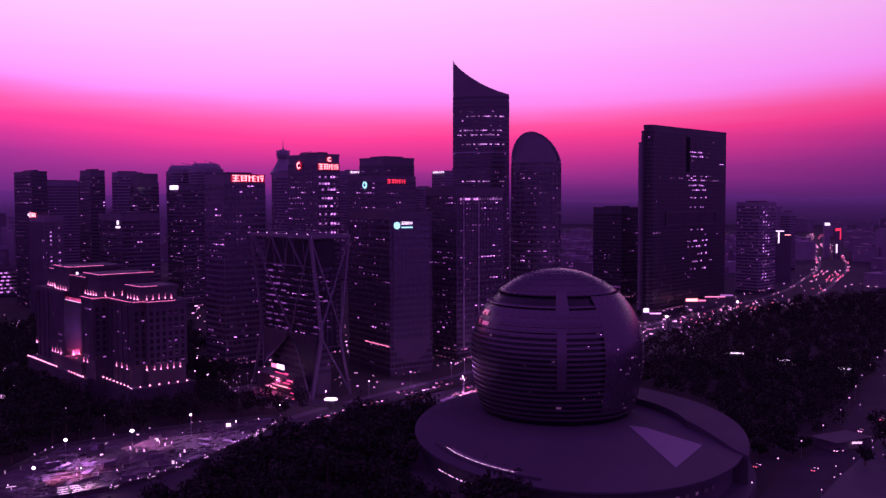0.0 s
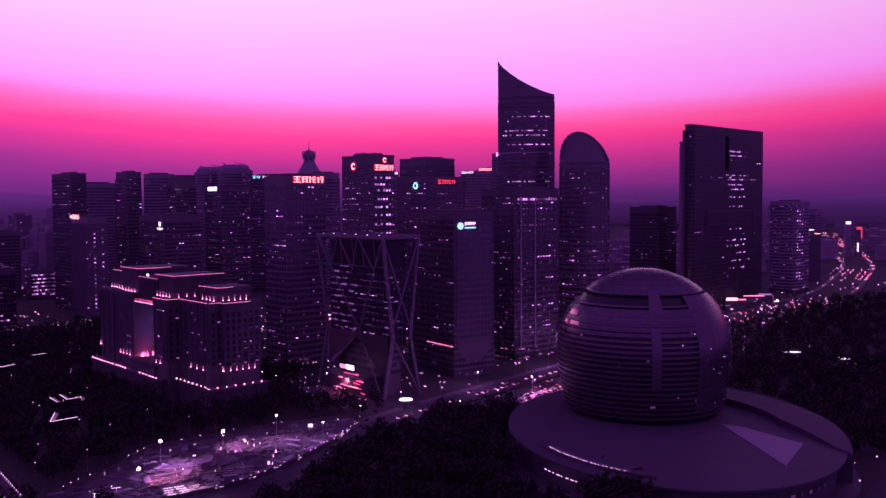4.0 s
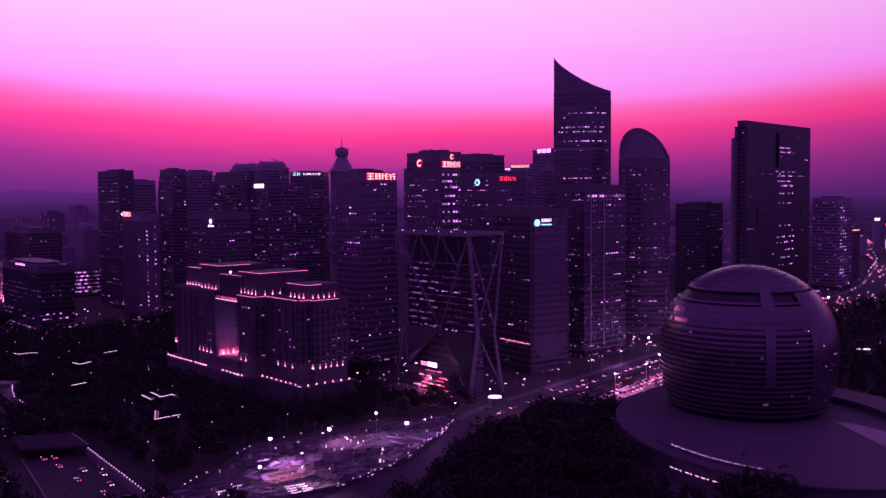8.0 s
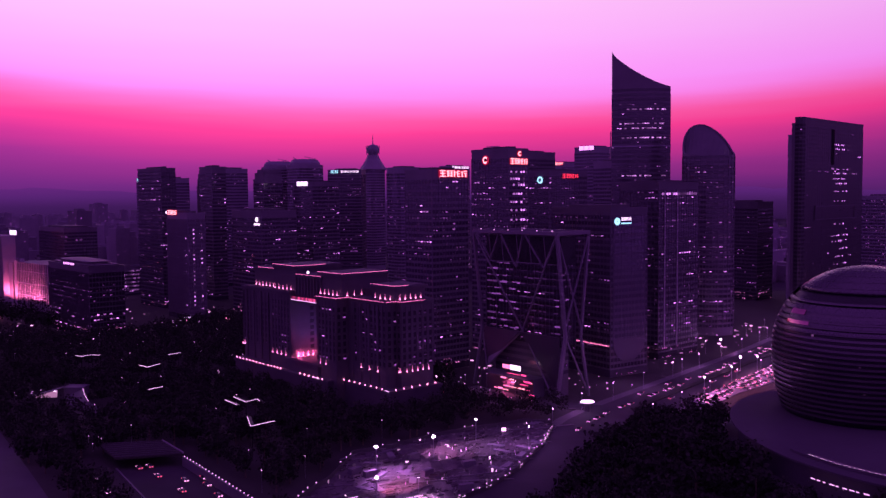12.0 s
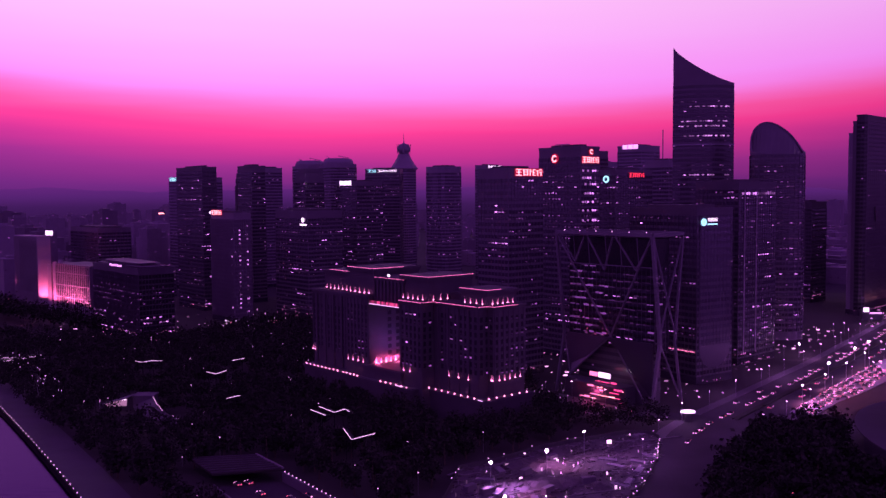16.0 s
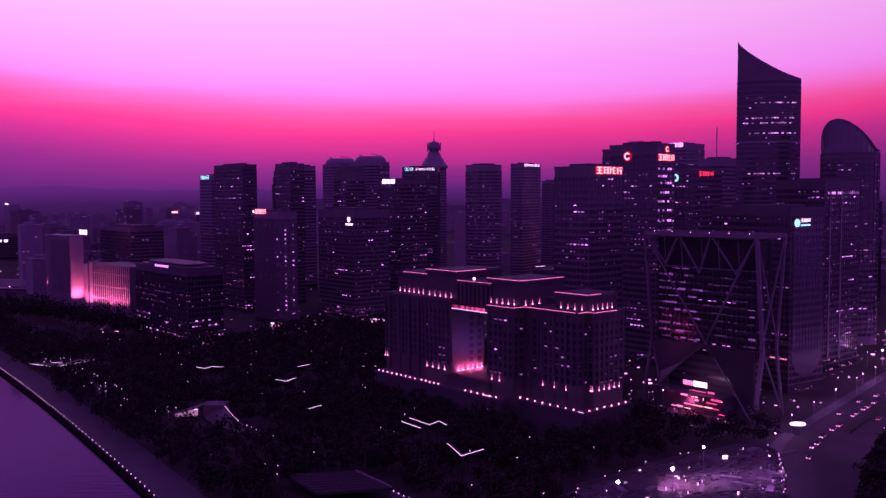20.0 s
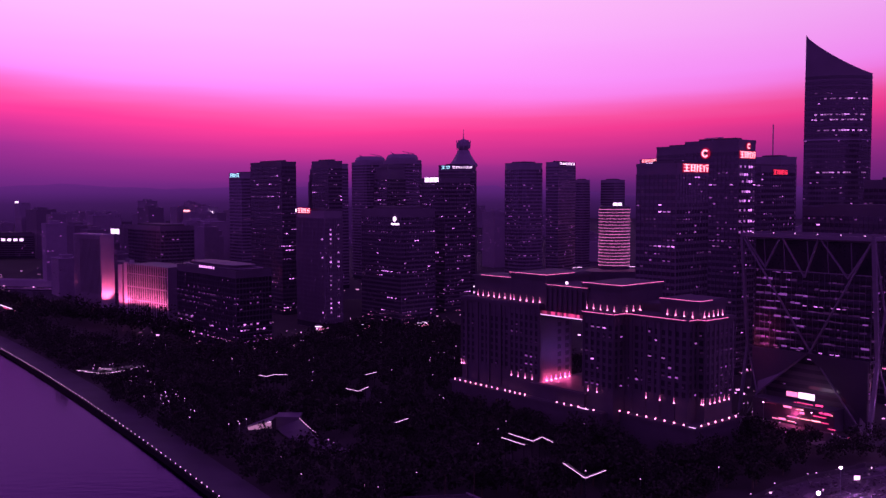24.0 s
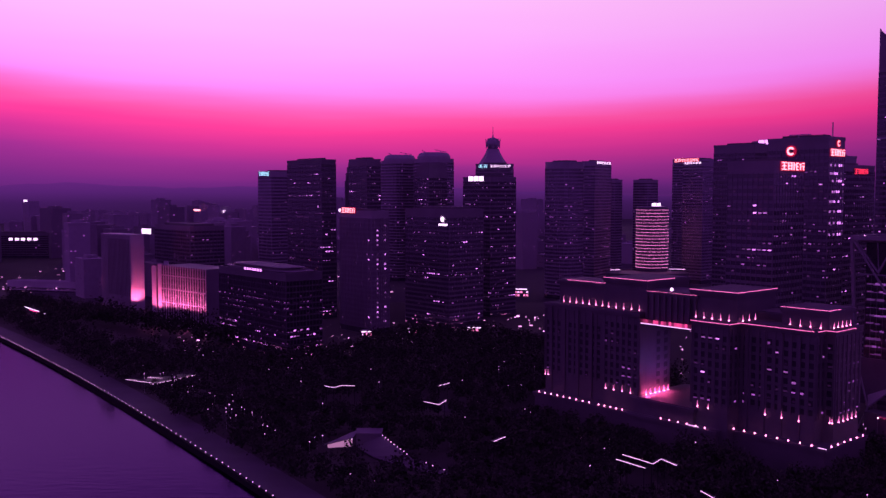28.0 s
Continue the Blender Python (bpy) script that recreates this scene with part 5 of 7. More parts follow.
for u0, z0, u1, z1 in FRONT:
    s = Shape()
    s.beam(tpt(u0, 0, z0), tpt(u1, 0, z1), 0.85 if z0 > 40 else 0.7)
    part("brace", s, M_STEEL, truss)
zig = [(TW, 96), (61, 79), (51, 96), (39, 75), (28, 96), (14, 76), (0, 96)]
for (u0, z0), (u1, z1) in zip(zig, zig[1:]):
    s = Shape()
    s.beam(tpt(u0, 1.2, z0), tpt(u1, 1.2, z1), 0.85)
    part("brace", s, M_STEEL, truss)
for u in (12, 24, 37, 50, 61):
    s = Shape()
    s.beam(tpt(u, 1.6, 78), tpt(u, 1.6, 95), 0.4)
    part("hanger", s, M_STEEL, truss)
for z in (78, 36):
    s = Shape()
    s.beam(tpt(0, 0.6, z), tpt(TW, 0.6, z), 0.5)
    part("tie_beam", s, M_STEEL, truss)
for v0, z0, v1, z1 in ((0, 96, TD, 40), (TD, 96, 0, 40), (0, 36, TD, 2)):
    s = Shape()
    s.beam(tpt(0, v0, z0), tpt(0, v1, z1), 0.8)
    part("brace", s, M_STEEL, truss)
s = Shape()
s.quad(tpt(37, 0.4, 36.5), tpt(64, 0.4, 12.5), tpt(68, 4, 26), tpt(52, 4, 36.5))
s.quad(tpt(37, 0.8, 36.5), tpt(52, 4.3, 36.5), tpt(68, 4.3, 26), tpt(64, 0.8, 12.5))
part("canopy_panel", s, M_CONCRETE, truss, "pale triangular canopy panel")
s = Shape()
s.block(-62, -3, 0, -17, 6, 11)
part("lobby", s, M_DARK, truss, "glazed entrance lobby")
li = bpy.data.lights.new("lobby_glow", "POINT")
li.energy, li.color, li.shadow_soft_size = 2600, (1.0, 0.1, 0.36), 1.5
lo = new("lobby_glow", li)
lo.location = truss.matrix_basis @ Vector((-38, -5.4, 6))
s = Shape()
s.block(-36, -3.5, 14.4, -27.4, -3.1, 17.4)
part("lobby_sign", s, M_SIGNW, truss, "bright white entrance screen")
s = Shape()
s.block(-42.5, -3.45, 14.6, -36.6, -3.1, 17.0)
part("lobby_screen", s, M_LOBBY, truss, "pink-lit entrance screen")
lobby_rng = random.Random(67)
M_RED_LINE = glow("red_entrance_line", (1.0, 0.06, 0.28), 1.6)
for row, (x0, x1, z, busy) in enumerate(((-50, -22, 11.9, 0.75), (-54, -40, 9.4, 0.5), (-44, -18, 8.4, 0.8), (-40, -17, 6.6, 0.6), (-54, -20, 4.0, 0.5), (-50, -16, 1.6, 0.35))):
    x = x0
    while x < x1:
        ln = lobby_rng.uniform(0.8, 6.5)
        if lobby_rng.random() < busy:
            s = Shape()
            s.block(x, -3.6, z, min(x + ln, x1), -3.1, z + lobby_rng.choice((0.25, 0.35, 0.5, 0.9)))
            part("light_line", s, lobby_rng.choice((M_LOBBY, M_RED_LINE, M_RED_LINE, M_SIGNRW)), truss, "pink-red entrance light")
        x += ln + lobby_rng.uniform(0.3, 1.6)
s = Shape()
s.block(-66, -30, 0.02, 2, -3.2, 0.12)
part("forecourt_paving", s, M_PAVING, truss, "paved forecourt before the entrance")
s = Shape()
s.block(-52, -7, 10.3, -18, -3.2, 11.0)
part("entrance_canopy", s, M_MID, truss, "flat canopy over the entrance")
for i in range(6):
    s = Shape()
    s.revolve([(0.15, 0), (0.35, 0.2), (0.15, 0.6)], 6)
    part("roof_lamp", s, M_BEAD, truss, m=Matrix.Translation((-6 - i * 12, 1, TH)))

# ---- lit civic group by the river ----
lattice = thing("lattice_hall", "low hall behind upright fins, glowing pink inside", "hall", -550, 937, 0)
d_l, n_l = Vector((60, -55, 0)).normalized(), Vector((-55, -60, 0)).normalized()
o = Vector((-30, 27, 0))
s = Shape()
s.box(o - n_l * 30, d_l * 72, n_l * 30, (0, 0, 53))
part("wall", s, M_MID, lattice)
for k in range(9):
    s = Shape()
    s.box(o + n_l * 0.2 + Vector((0, 0, 8 + k * 4.9)), d_l * 72, n_l * 0.1, (0, 0, 4.2))
    part("glazed_storey", s, M_VOID, lattice, "dark glazed storey")
for i in range(19):
    s = Shape()
    s.box(o + n_l * 0.4 + d_l * (i * 3.95), d_l * 1.0, n_l * 0.45, (0, 0, 53))
    part("fin", s, M_PALE, lattice, "floodlit pale fin" if i == 0 else "")
for u, e in ((8, 13000), (24, 17000), (40, 21000), (56, 17000), (68, 9000)):
    li = bpy.data.lights.new("hall_flood", "SPOT")
    li.energy, li.color, li.shadow_soft_size = e * 3, (1.0, 0.15, 0.38), 1.0
    li.spot_size, li.spot_blend = radians(120), 1.0
    lo = new("hall_flood", li)
    at = Vector((-550, 937, 0)) + o + d_l * u
    lo.matrix_basis = look(at + n_l * 8 + Vector((0, 0, 15)), at + Vector((0, 0, 26)))
for k in range(1, 4):
    s = Shape()
    s.box(o + n_l * 0.35 + Vector((0, 0, 8 + k * 12)), d_l * 72, n_l * 0.6, (0, 0, 0.9))
    part("ledge", s, M_PALE, lattice)
civic = thing("civic_tower", "pale ribbed tower with a floodlit edge and a white rooftop sign", "tower", -640, 1060, 0)
foot = Vector((-30, 25, 0)) - d_l * 19
s = Shape()
s.box(foot, d_l * 60, -n_l * 15, (0, 0, 76))
part("wall", s, M_PALE, civic)
s = Shape()
s.box(foot + d_l * 14 + n_l * 0.05 + Vector((0, 0, 14)), d_l * 44, n_l * 0.1, (0, 0, 57))
part("glazing", s, M_VOID, civic, "dark glazing between the ribs")
for i in range(23):
    s = Shape()
    s.box(foot + d_l * (1 + i * 2.6) + n_l * 0.1, d_l * 1.0, n_l * 0.5, (0, 0, 75))
    part("rib", s, M_CONCRETE, civic)
for k in range(9):
    s = Shape()
    s.box(foot + d_l * 60 + Vector((0, 0, 8 + k * 7.2)), d_l * (0.25 + 0.3 * (k % 2)), -n_l * 14.8, (0, 0, 6.8))
    part("edge_panel", s, M_PALE, civic, "" if k else "smooth floodlit stone panel of the end wall")


def floodlight(at, aim, energy, wide=100):
    li = bpy.data.lights.new("facade_flood", "SPOT")
    li.energy, li.color, li.shadow_soft_size = energy, (1.0, 0.14, 0.34), 0.6
    li.spot_size, li.spot_blend = radians(wide), 1.0
    lo = new("facade_flood", li)
    lo.matrix_basis = look(at, aim)


end_wall = Vector((-670, 1085, 0)) + d_l * 41 - n_l * 6
floodlight(end_wall + d_l * 8 + Vector((0, 0, 7)), end_wall + Vector((0, 0, 30)), 90000, 130)
near_wall = Vector((-670, 1085, 0)) - d_l * 14
floodlight(near_wall + n_l * 3 + Vector((0, 0, 18)), near_wall + Vector((0, 0, 28)), 3000, 90)
sign(civic, Vector((-622, 1040, 78)), d_l, n_l, 18, 5, 2, M_SIGNW, "bright white rooftop sign", split=False)
wing = thing("curved_wing", "low curved wing with a floodlit wall", "hall", -590, 985, 0)
for k in range(3):
    g = radians(-70 - k * 12)
    s = Shape()
    a = Vector((26 * math.cos(g) + 2, 18 * math.sin(g), 0))
    s.box(a, (4.2, -1.2, 0), (0, 3, 0), (0, 0, 56 - k * 2))
    part("wall_panel", s, M_PALE, wing)
floodlight(Vector((-584, 957, 13)), Vector((-582, 969, 30)), 60000)

long_block = building("long_block", "long low office block with white roof lettering", corner_poly((-437, 785), 100, 30), 61, wall=M_DARK, seed=71, lit=0.42, limit=170, floor_h=4.2, run=1.1, pitch=2.8, fin=0.5, band=0.74, glass=M_VOID, shops=True)
sign(long_block, Vector((-437, 785, 60.5)) - FA * 58 + NA * 0.5, FA, NA, 27, 1.7, 7, M_SIGNV, "small white roof lettering as blocks", split=False, fill=0.5)
for rx, ry, z in ((49, 14.2, 61.4), (40, 11.5, 63.6)):
    s = Shape()
    s.prism(round_poly(0, 0, rx, ry, 28, GRID, 5.0), z, z + 0.5)
    s.prism(round_poly(0, 0, rx - 3, ry - 2, 28, GRID, 5.0), z - 2.0, z)
    part("roof_terrace", s, M_MID, long_block, "pale rounded roof slab")

building("office_block", "broad hazy ribbed office block behind the civic tower", corner_poly((-600, 1130), 90, 40), 82, wall=M_MID, seed=72, lit=0.05, litmat=M_LITFAR, pitch=4.5, fin=0.9)
lit_block = building("office_block", "low office block with brightly lit ribbon floors", corner_poly((-538, 1113), 18, 36), 36, wall=M_MID, seed=75, lit=0.1, first=4.0, plant=False, floor_h=4.4)
lit_rng = random.Random(76)
for k in range(6):
    s = Shape()
    o = Vector((-538, 1113, 6 + k * 4.6)) - lit_block.matrix_basis.translation
    for j in range(19):
        if lit_rng.random() < 0.8:
            s.box(o + FB * (0.6 + j * 1.85) + NB * 0.5, FB * lit_rng.uniform(0.8, 1.5), NB * 0.1, (0, 0, 1.7))
    part("lit_floor", s, M_ROW, lit_block, "row of bright office windows", kind="stuff")
river_hall = building("office_block", "wide low office block with a row of white lit squares", corner_poly((-1040, 1796), 110, 34, 0), 46, wall=M_MID, seed=73, lit=0.05, litmat=M_LITFAR, pitch=5)
sign(river_hall, (-1112, 1796, 32), (1, 0, 0), (0, -1, 0), 56, 4.6, 5, M_SIGNW, "row of white lit squares", split=False, fill=0.62)
rail = thing("quay_rail", "low riverside rail lit white above and red below", "railing", -747, 1055, 0)
for i in range(9):
    a = Vector((6.35 * i, -7.6 * i, 0))
    s = Shape()
    s.beam(a, a + Vector((0, 0, 4.6)), 0.2, sides=5)
    part("post", s, M_METAL, rail)
    if i < 8:
        for z, hgt, m in ((4.0, 0.8, M_SIGNW), (2.6, 1.0, M_RED_LINE)):
            if z > 3 or 1 < i < 7:
                s = Shape()
                s.box(a + Vector((0, -0.2, z)), (6.35, -7.6, 0), (0, 0.2, 0), (0, 0, hgt))
                part("light_line", s, m, rail)
terrace = building("low_terrace", "long low riverside terrace with lit windows", corner_poly((-745, 1215), 110, 16, -14), 13, wall=M_PALE, seed=74, lit=0.3, litmat=M_LITFAR, first=3.0, plant=False)

curved_roof = thing("curved_roof", "low hall with curved roof edges drawn in white light", "hall", -72, 1290, 0)
s = Shape()
s.prism(round_poly(0, 10, 52, 30, 28), 0, 18)
part("wall", s, M_DARK, curved_roof)
for i in range(14):
    g0, g1 = radians(190 + i * 11.5), radians(190 + (i + 0.9) * 11.5)
    a, b = Vector((52 * math.cos(g0), 10 + 30 * math.sin(g0), 20.5 + 4 * math.sin(0.22 * i))), Vector((52 * math.cos(g1), 10 + 30 * math.sin(g1), 20.5 + 4 * math.sin(0.22 * i + 0.2)))
    s = Shape()
    s.box(a, b - a, (0, 0.8, 0), (0, 0, 0.7))
    s.box(a + Vector((0, 1.0, 0)), b - a, (0, 6, 0), (0, 0, 0.5), 1)
    part("roof_segment", s, [M_LEDW if i in (1, 2, 9, 10, 11) else M_ROOF, M_ROOF], curved_roof)

# ---- distant city and hills ----
far_rng = random.Random(5)
# Far walls made paler to carry the haze of distance in their colour.
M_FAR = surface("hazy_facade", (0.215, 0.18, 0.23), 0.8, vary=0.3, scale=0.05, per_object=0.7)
far_glow = Shape()
far_city = Shape()
for i in range(640):
    side = far_rng.random() if i < 250 else 0.3 * far_rng.random() if i < 360 else 2.0 if i < 520 else 3.0
    if side < 0.24:
        x, y = far_rng.uniform(-1250, -560), far_rng.uniform(1130, 1750)
        if (x + 669) * 0.805 + (y - 868) * 0.593 < 60:
            continue
    elif side < 0.7:
        x, y = far_rng.uniform(-1500, 60), far_rng.uniform(1480, 3600)
        if (x + 669) * 0.805 + (y - 868) * 0.593 < 120:
            continue
    elif side == 2.0:
        y = far_rng.uniform(1230, 2700)
        x = y * far_rng.uniform(0.1, 0.42) + far_rng.uniform(-20, 20)
        if y < 2000 and (x > 380 + 0.42 * (y - 1130) - 90 or (x < 240 and y < 1320)):
            continue
    elif side == 3.0:
        y = far_rng.uniform(1180, 2700)
        x = 430 + 0.44 * (y - 1130) + far_rng.uniform(75, 700)
    else:
        x, y = far_rng.uniform(150, 2000), far_rng.uniform(1500, 3600)
        if x < 0.42 * y - 350:
            continue
    if y < 1800 and -0.5 < (x + 312) / (y - 125) < -0.41:
        continue
    near_road = min((Vector((x, y)) - p).length for p in AVENUE)
    if near_road < 60:
        continue
    w, d, h = far_rng.uniform(30, 75), far_rng.uniform(20, 45), (far_rng.choice((14, 18, 24, 32)) if side >= 2.0 else far_rng.choice((24, 30, 40, 55, 70, 85))) * far_rng.uniform(0.8, 1.2)
    if side < 0.3:
        w, d = w * 0.6, d * 0.75
    far_off = y > (1500 if side >= 2.0 else 2050)
    if far_off:
        m_b = pose(x, y, 0, 0, 0, GRID + far_rng.uniform(-8, 8))
    else:
        b = thing("city_block", "plain hazy city block far off", "building", x, y, 0, GRID + far_rng.uniform(-8, 8), group="distant city blocks")
    s = Shape()
    s.block(-w / 2, -d / 2, 0, w / 2, d / 2, h)
    s.block(-w / 2 - 0.3, -d / 2 - 0.3, h - 1, w / 2 + 0.3, d / 2 + 0.3, h + 0.6)
    s.block(-w / 5, -d / 4, h, w / 6, d / 4, h + 4)
    lit = Shape()
    for k in range(int(h / 4.5)):
        for q in range(int(w / 5)):
            if far_rng.random() < 0.09:
                lit.block(-w / 2 + q * 5 + 1, -d / 2 - 0.4, 3 + k * 4.5, -w / 2 + q * 5 + 2.8, -d / 2 - 0.2, 4.3 + k * 4.5)
        for q in range(int(d / 5)):
            if far_rng.random() < 0.09:
                lit.block(w / 2 + 0.2, -d / 2 + q * 5 + 1, 3 + k * 4.5, w / 2 + 0.4, -d / 2 + q * 5 + 2.8, 4.3 + k * 4.5)
    if far_off:
        for src, dst in ((s, far_city), (lit, far_glow)):
            n0 = len(dst.v)
            dst.v += [m_b @ Vector(p) for p in src.v]
            dst.f += [tuple(n0 + i for i in f) for f in src.f]
            dst.m += src.m
    else:
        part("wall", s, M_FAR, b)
        if lit.v:
            part("lit_window_field", lit, M_LITFAR, b, kind="stuff")
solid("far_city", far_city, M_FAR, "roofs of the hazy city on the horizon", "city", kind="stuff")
solid("far_city_lights", far_glow, M_LITFAR, "faint window lights of the far city", "lights", kind="stuff")
for x, y, z, w, col in ((-1459, 2663, 94, 30, M_SIGNW), (-1032, 2808, 66, 40, M_SIGNRW), (-872, 2467, 69, 16, M_SIGNW)):
    b = thing("signed_block", "far block with a bright rooftop sign", "building", x, y, 0, GRID, group="distant city blocks")
    s = Shape()
    s.block(-24, -14, 0, 24, 14, z)
    part("wall", s, M_FAR, b)
    s = Shape()
    s.block(-w / 2, -14.6, z - 1, w / 2, -14.1, z + 4)
    part("sign", s, col, b, "bright rooftop sign")

# far hills as a plain backdrop of distance; haze painted as emission, brighter with height
s = Shape()
prev = None
for i in range(121):
    g = radians(35 + i * 110 / 120)
    x, y = 4300 * math.cos(g), 4300 * math.sin(g)
    h = 118 + 46 * noise.noise((i * 0.11, 3.1, 0)) + 16 * noise.noise((i * 0.5, 7.7, 0)) + (20 if i > 60 else 0)
    if prev:
        s.quad((prev[0], prev[1], -5), (x, y, -5), (x, y, h), (prev[0], prev[1], prev[2]))
    prev = (x, y, h)
M_HILL = glow("painted_haze_hills", srgb(74, 31, 98), 1.0, sampled=False)
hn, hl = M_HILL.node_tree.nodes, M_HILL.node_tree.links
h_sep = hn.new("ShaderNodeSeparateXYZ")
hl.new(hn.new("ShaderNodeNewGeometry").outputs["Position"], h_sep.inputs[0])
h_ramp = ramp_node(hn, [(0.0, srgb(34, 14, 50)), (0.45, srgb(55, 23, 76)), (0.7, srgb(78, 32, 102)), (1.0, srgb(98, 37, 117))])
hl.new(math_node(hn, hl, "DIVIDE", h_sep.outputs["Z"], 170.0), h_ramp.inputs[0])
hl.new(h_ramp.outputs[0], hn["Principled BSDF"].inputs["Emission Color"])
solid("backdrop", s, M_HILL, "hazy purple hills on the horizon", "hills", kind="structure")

# ---- plinth details ----
M_RAMP = surface("ramp_stone", (0.26, 0.22, 0.28), 0.6, vary=0.15)


def site_fade(i):
    """A fixed uneven share for the i-th piece of a broken line."""
    return 0.5 + 0.5 * math.sin(i * 2.4 + 0.7)


def oval(k, g, z):
    return Vector((PX + PA * k * math.cos(g), PY + PB * k * math.sin(g), z))


M_PLACE = Matrix.Translation((-PX, -PY, 0))
for k0, k1, z0, z1, lab in ((0.94, 1.08, 0.0, 4.0, "lower walkway round the plinth"),):
    s = Shape()
    n = 96
    for i in range(n):
        g0, g1 = 2 * math.pi * i / n, 2 * math.pi * (i + 1) / n
        s.quad(oval(k0, g0, z1), oval(k1, g0, z1), oval(k1, g1, z1), oval(k0, g1, z1))
        s.quad(oval(k1, g0, z0), oval(k1, g1, z0), oval(k1, g1, z1), oval(k1, g0, z1))
    part("terrace_ring", s, M_PLINTH, plinth, lab, m=M_PLACE)
for i in range(22):
    g0 = radians(206 + i * 1.55)
    g1 = g0 + radians(0.5 + 0.8 * site_fade(i))
    a, b = oval(0.9, g0, 16.2), oval(0.9, g1, 16.2)
    s = Shape()
    s.box(a, b - a, (0, 0.35, 0), (0, 0, 0.25))
    part("light_line", s, M_LEDW, plinth, "" if i else "short bright strip on the terrace edge", m=M_PLACE)
for i in range(9):
    g0 = radians(211 + i * 1.9)
    a, b = oval(1.0, g0, 10.4), oval(1.0, g0 + radians(0.5 + 0.9 * site_fade(i)), 10.4)
    s = Shape()
    s.box(a, b - a, (0, -0.6, 0), (0, 0, 0.3))
    part("light_line", s, M_BEAD, plinth, "" if i else "dim strip of light on the plinth wall", m=M_PLACE)
M_SKYLIGHT = glow("skylight_glass", (0.5, 0.12, 0.7), 0.1)
for i in range(12):
    g0, g1 = radians(207 + i * 2.8), radians(207 + (i + 0.92) * 2.8)
    s = Shape()
    s.quad(oval(0.865, g0, 16.12), oval(0.895, g0, 16.05), oval(0.895, g1, 16.05), oval(0.865, g1, 16.12))
    s.quad(oval(0.895, g0, 15.6), oval(0.895, g1, 15.6), oval(0.895, g1, 16.05), oval(0.895, g0, 16.05))
    part("skylight_pane", s, M_SKYLIGHT, plinth, "" if i else "faintly glowing curved skylight pane", m=M_PLACE)
s = Shape()
for i in range(26):
    g0, g1 = radians(200 + i * 1.9), radians(200 + (i + 1) * 1.9)
    s.quad(oval(0.915, g0, 16.8), oval(0.915, g1, 16.8), oval(0.915, g1, 15.4), oval(0.915, g0, 15.4))
    s.quad(oval(0.915, g0, 16.8), oval(0.915, g1, 16.8), oval(0.93, g1, 16.8), oval(0.93, g0, 16.8))
    s.quad(oval(0.93, g0, 15.4), oval(0.93, g1, 15.4), oval(0.93, g1, 16.8), oval(0.93, g0, 16.8))
part("terrace_kerb", s, M_PLINTH, plinth, m=M_PLACE)
s = Shape()
s.quad((83, 412, 16.3), (88, 347, 16.1), (107, 379, 16.1), (90, 408, 16.3))
s.quad((83, 412, 15.6), (88, 347, 15.4), (88, 347, 16.1), (83, 412, 16.3))
s.quad((88, 347, 15.4), (107, 379, 15.4), (107, 379, 16.1), (88, 347, 16.1))
part("ramp", s, M_RAMP, plinth, "pale sloping access ramp", m=M_PLACE)
s = Shape()
for i in range(40):
    g0, g1 = radians(-30 + i * 2.2), radians(-30 + (i + 1) * 2.2)
    f0, f1 = (min(1.0, (i + q) / 13) ** 0.6 for q in (0, 1))
    k0, k1, z0, z1, y0, y1 = 1.03 - 0.31 * f0, 1.03 - 0.31 * f1, 15.7 + 2.3 * f0, 15.7 + 2.3 * f1, 15.8 + 3.2 * f0, 15.8 + 3.2 * f1
    s.quad(oval(k0, g0, y0), oval(1.04, g0, z0), oval(1.04, g1, z1), oval(k1, g1, y1))
    s.quad(oval(1.04, g0, 0), oval(1.04, g1, 0), oval(1.04, g1, z1), oval(1.04, g0, z0))
    s.quad(oval(k0, g0, 15.5), oval(k1, g1, 15.5), oval(k1, g1, y1), oval(k0, g0, y0))
g0 = radians(-30)
s.quad(oval(0.9, g0, 0), oval(1.04, g0, 0), oval(1.04, g0, 15.7), oval(0.9, g0, 15.7))
part("side_roof", s, M_PLINTH, plinth, "raised side roof beyond the ramp", m=M_PLACE)
for i in range(13):
    g = radians(258 + i * 4.2)
    s = Shape()
    a, b = oval(0.975, g, 9.5), oval(0.975, g + radians(0.9 + 0.8 * site_fade(i)), 9.5)
    s.box(a, b - a, (0, -0.3, 0), (0, 0, 1.1))
    part("lit_window", s, M_DIMROOM, plinth, m=M_PLACE)

# ---- building site ----
SITE = [(-183, 436), (-166, 447), (-145, 467), (-127, 479), (-115, 485), (-100, 494), (-88, 492), (-86, 483), (-91, 465), (-96, 446), (-110, 409), (-123, 385), (-134, 372), (-151, 359), (-180, 340), (-198, 345), (-198, 372), (-189, 397), (-184, 425)]
s = Shape()
site_rng = random.Random(8)
s.prism(list(reversed(SITE)), 0.0, 0.25)
site = solid("building_site", s, M_DIRT, "churned pale earth of a floodlit building site", "building site", kind="structure")


def inside(p, poly):
    hit, n = False, len(poly)
    for i in range(n):
        (x0, y0), (x1, y1) = poly[i], poly[(i + 1) % n]
        if (y0 > p[1]) != (y1 > p[1]) and p[0] < (x1 - x0) * (p[1] - y0) / (y1 - y0) + x0:
            hit = not hit
    return hit


def scatter_in(poly, count, rng):
    xs, ys = [p[0] for p in poly], [p[1] for p in poly]
    out = []
    while len(out) < count:
        p = (rng.uniform(min(xs), max(xs)), rng.uniform(min(ys), max(ys)))
        if inside(p, poly):
            out.append(p)
    return out


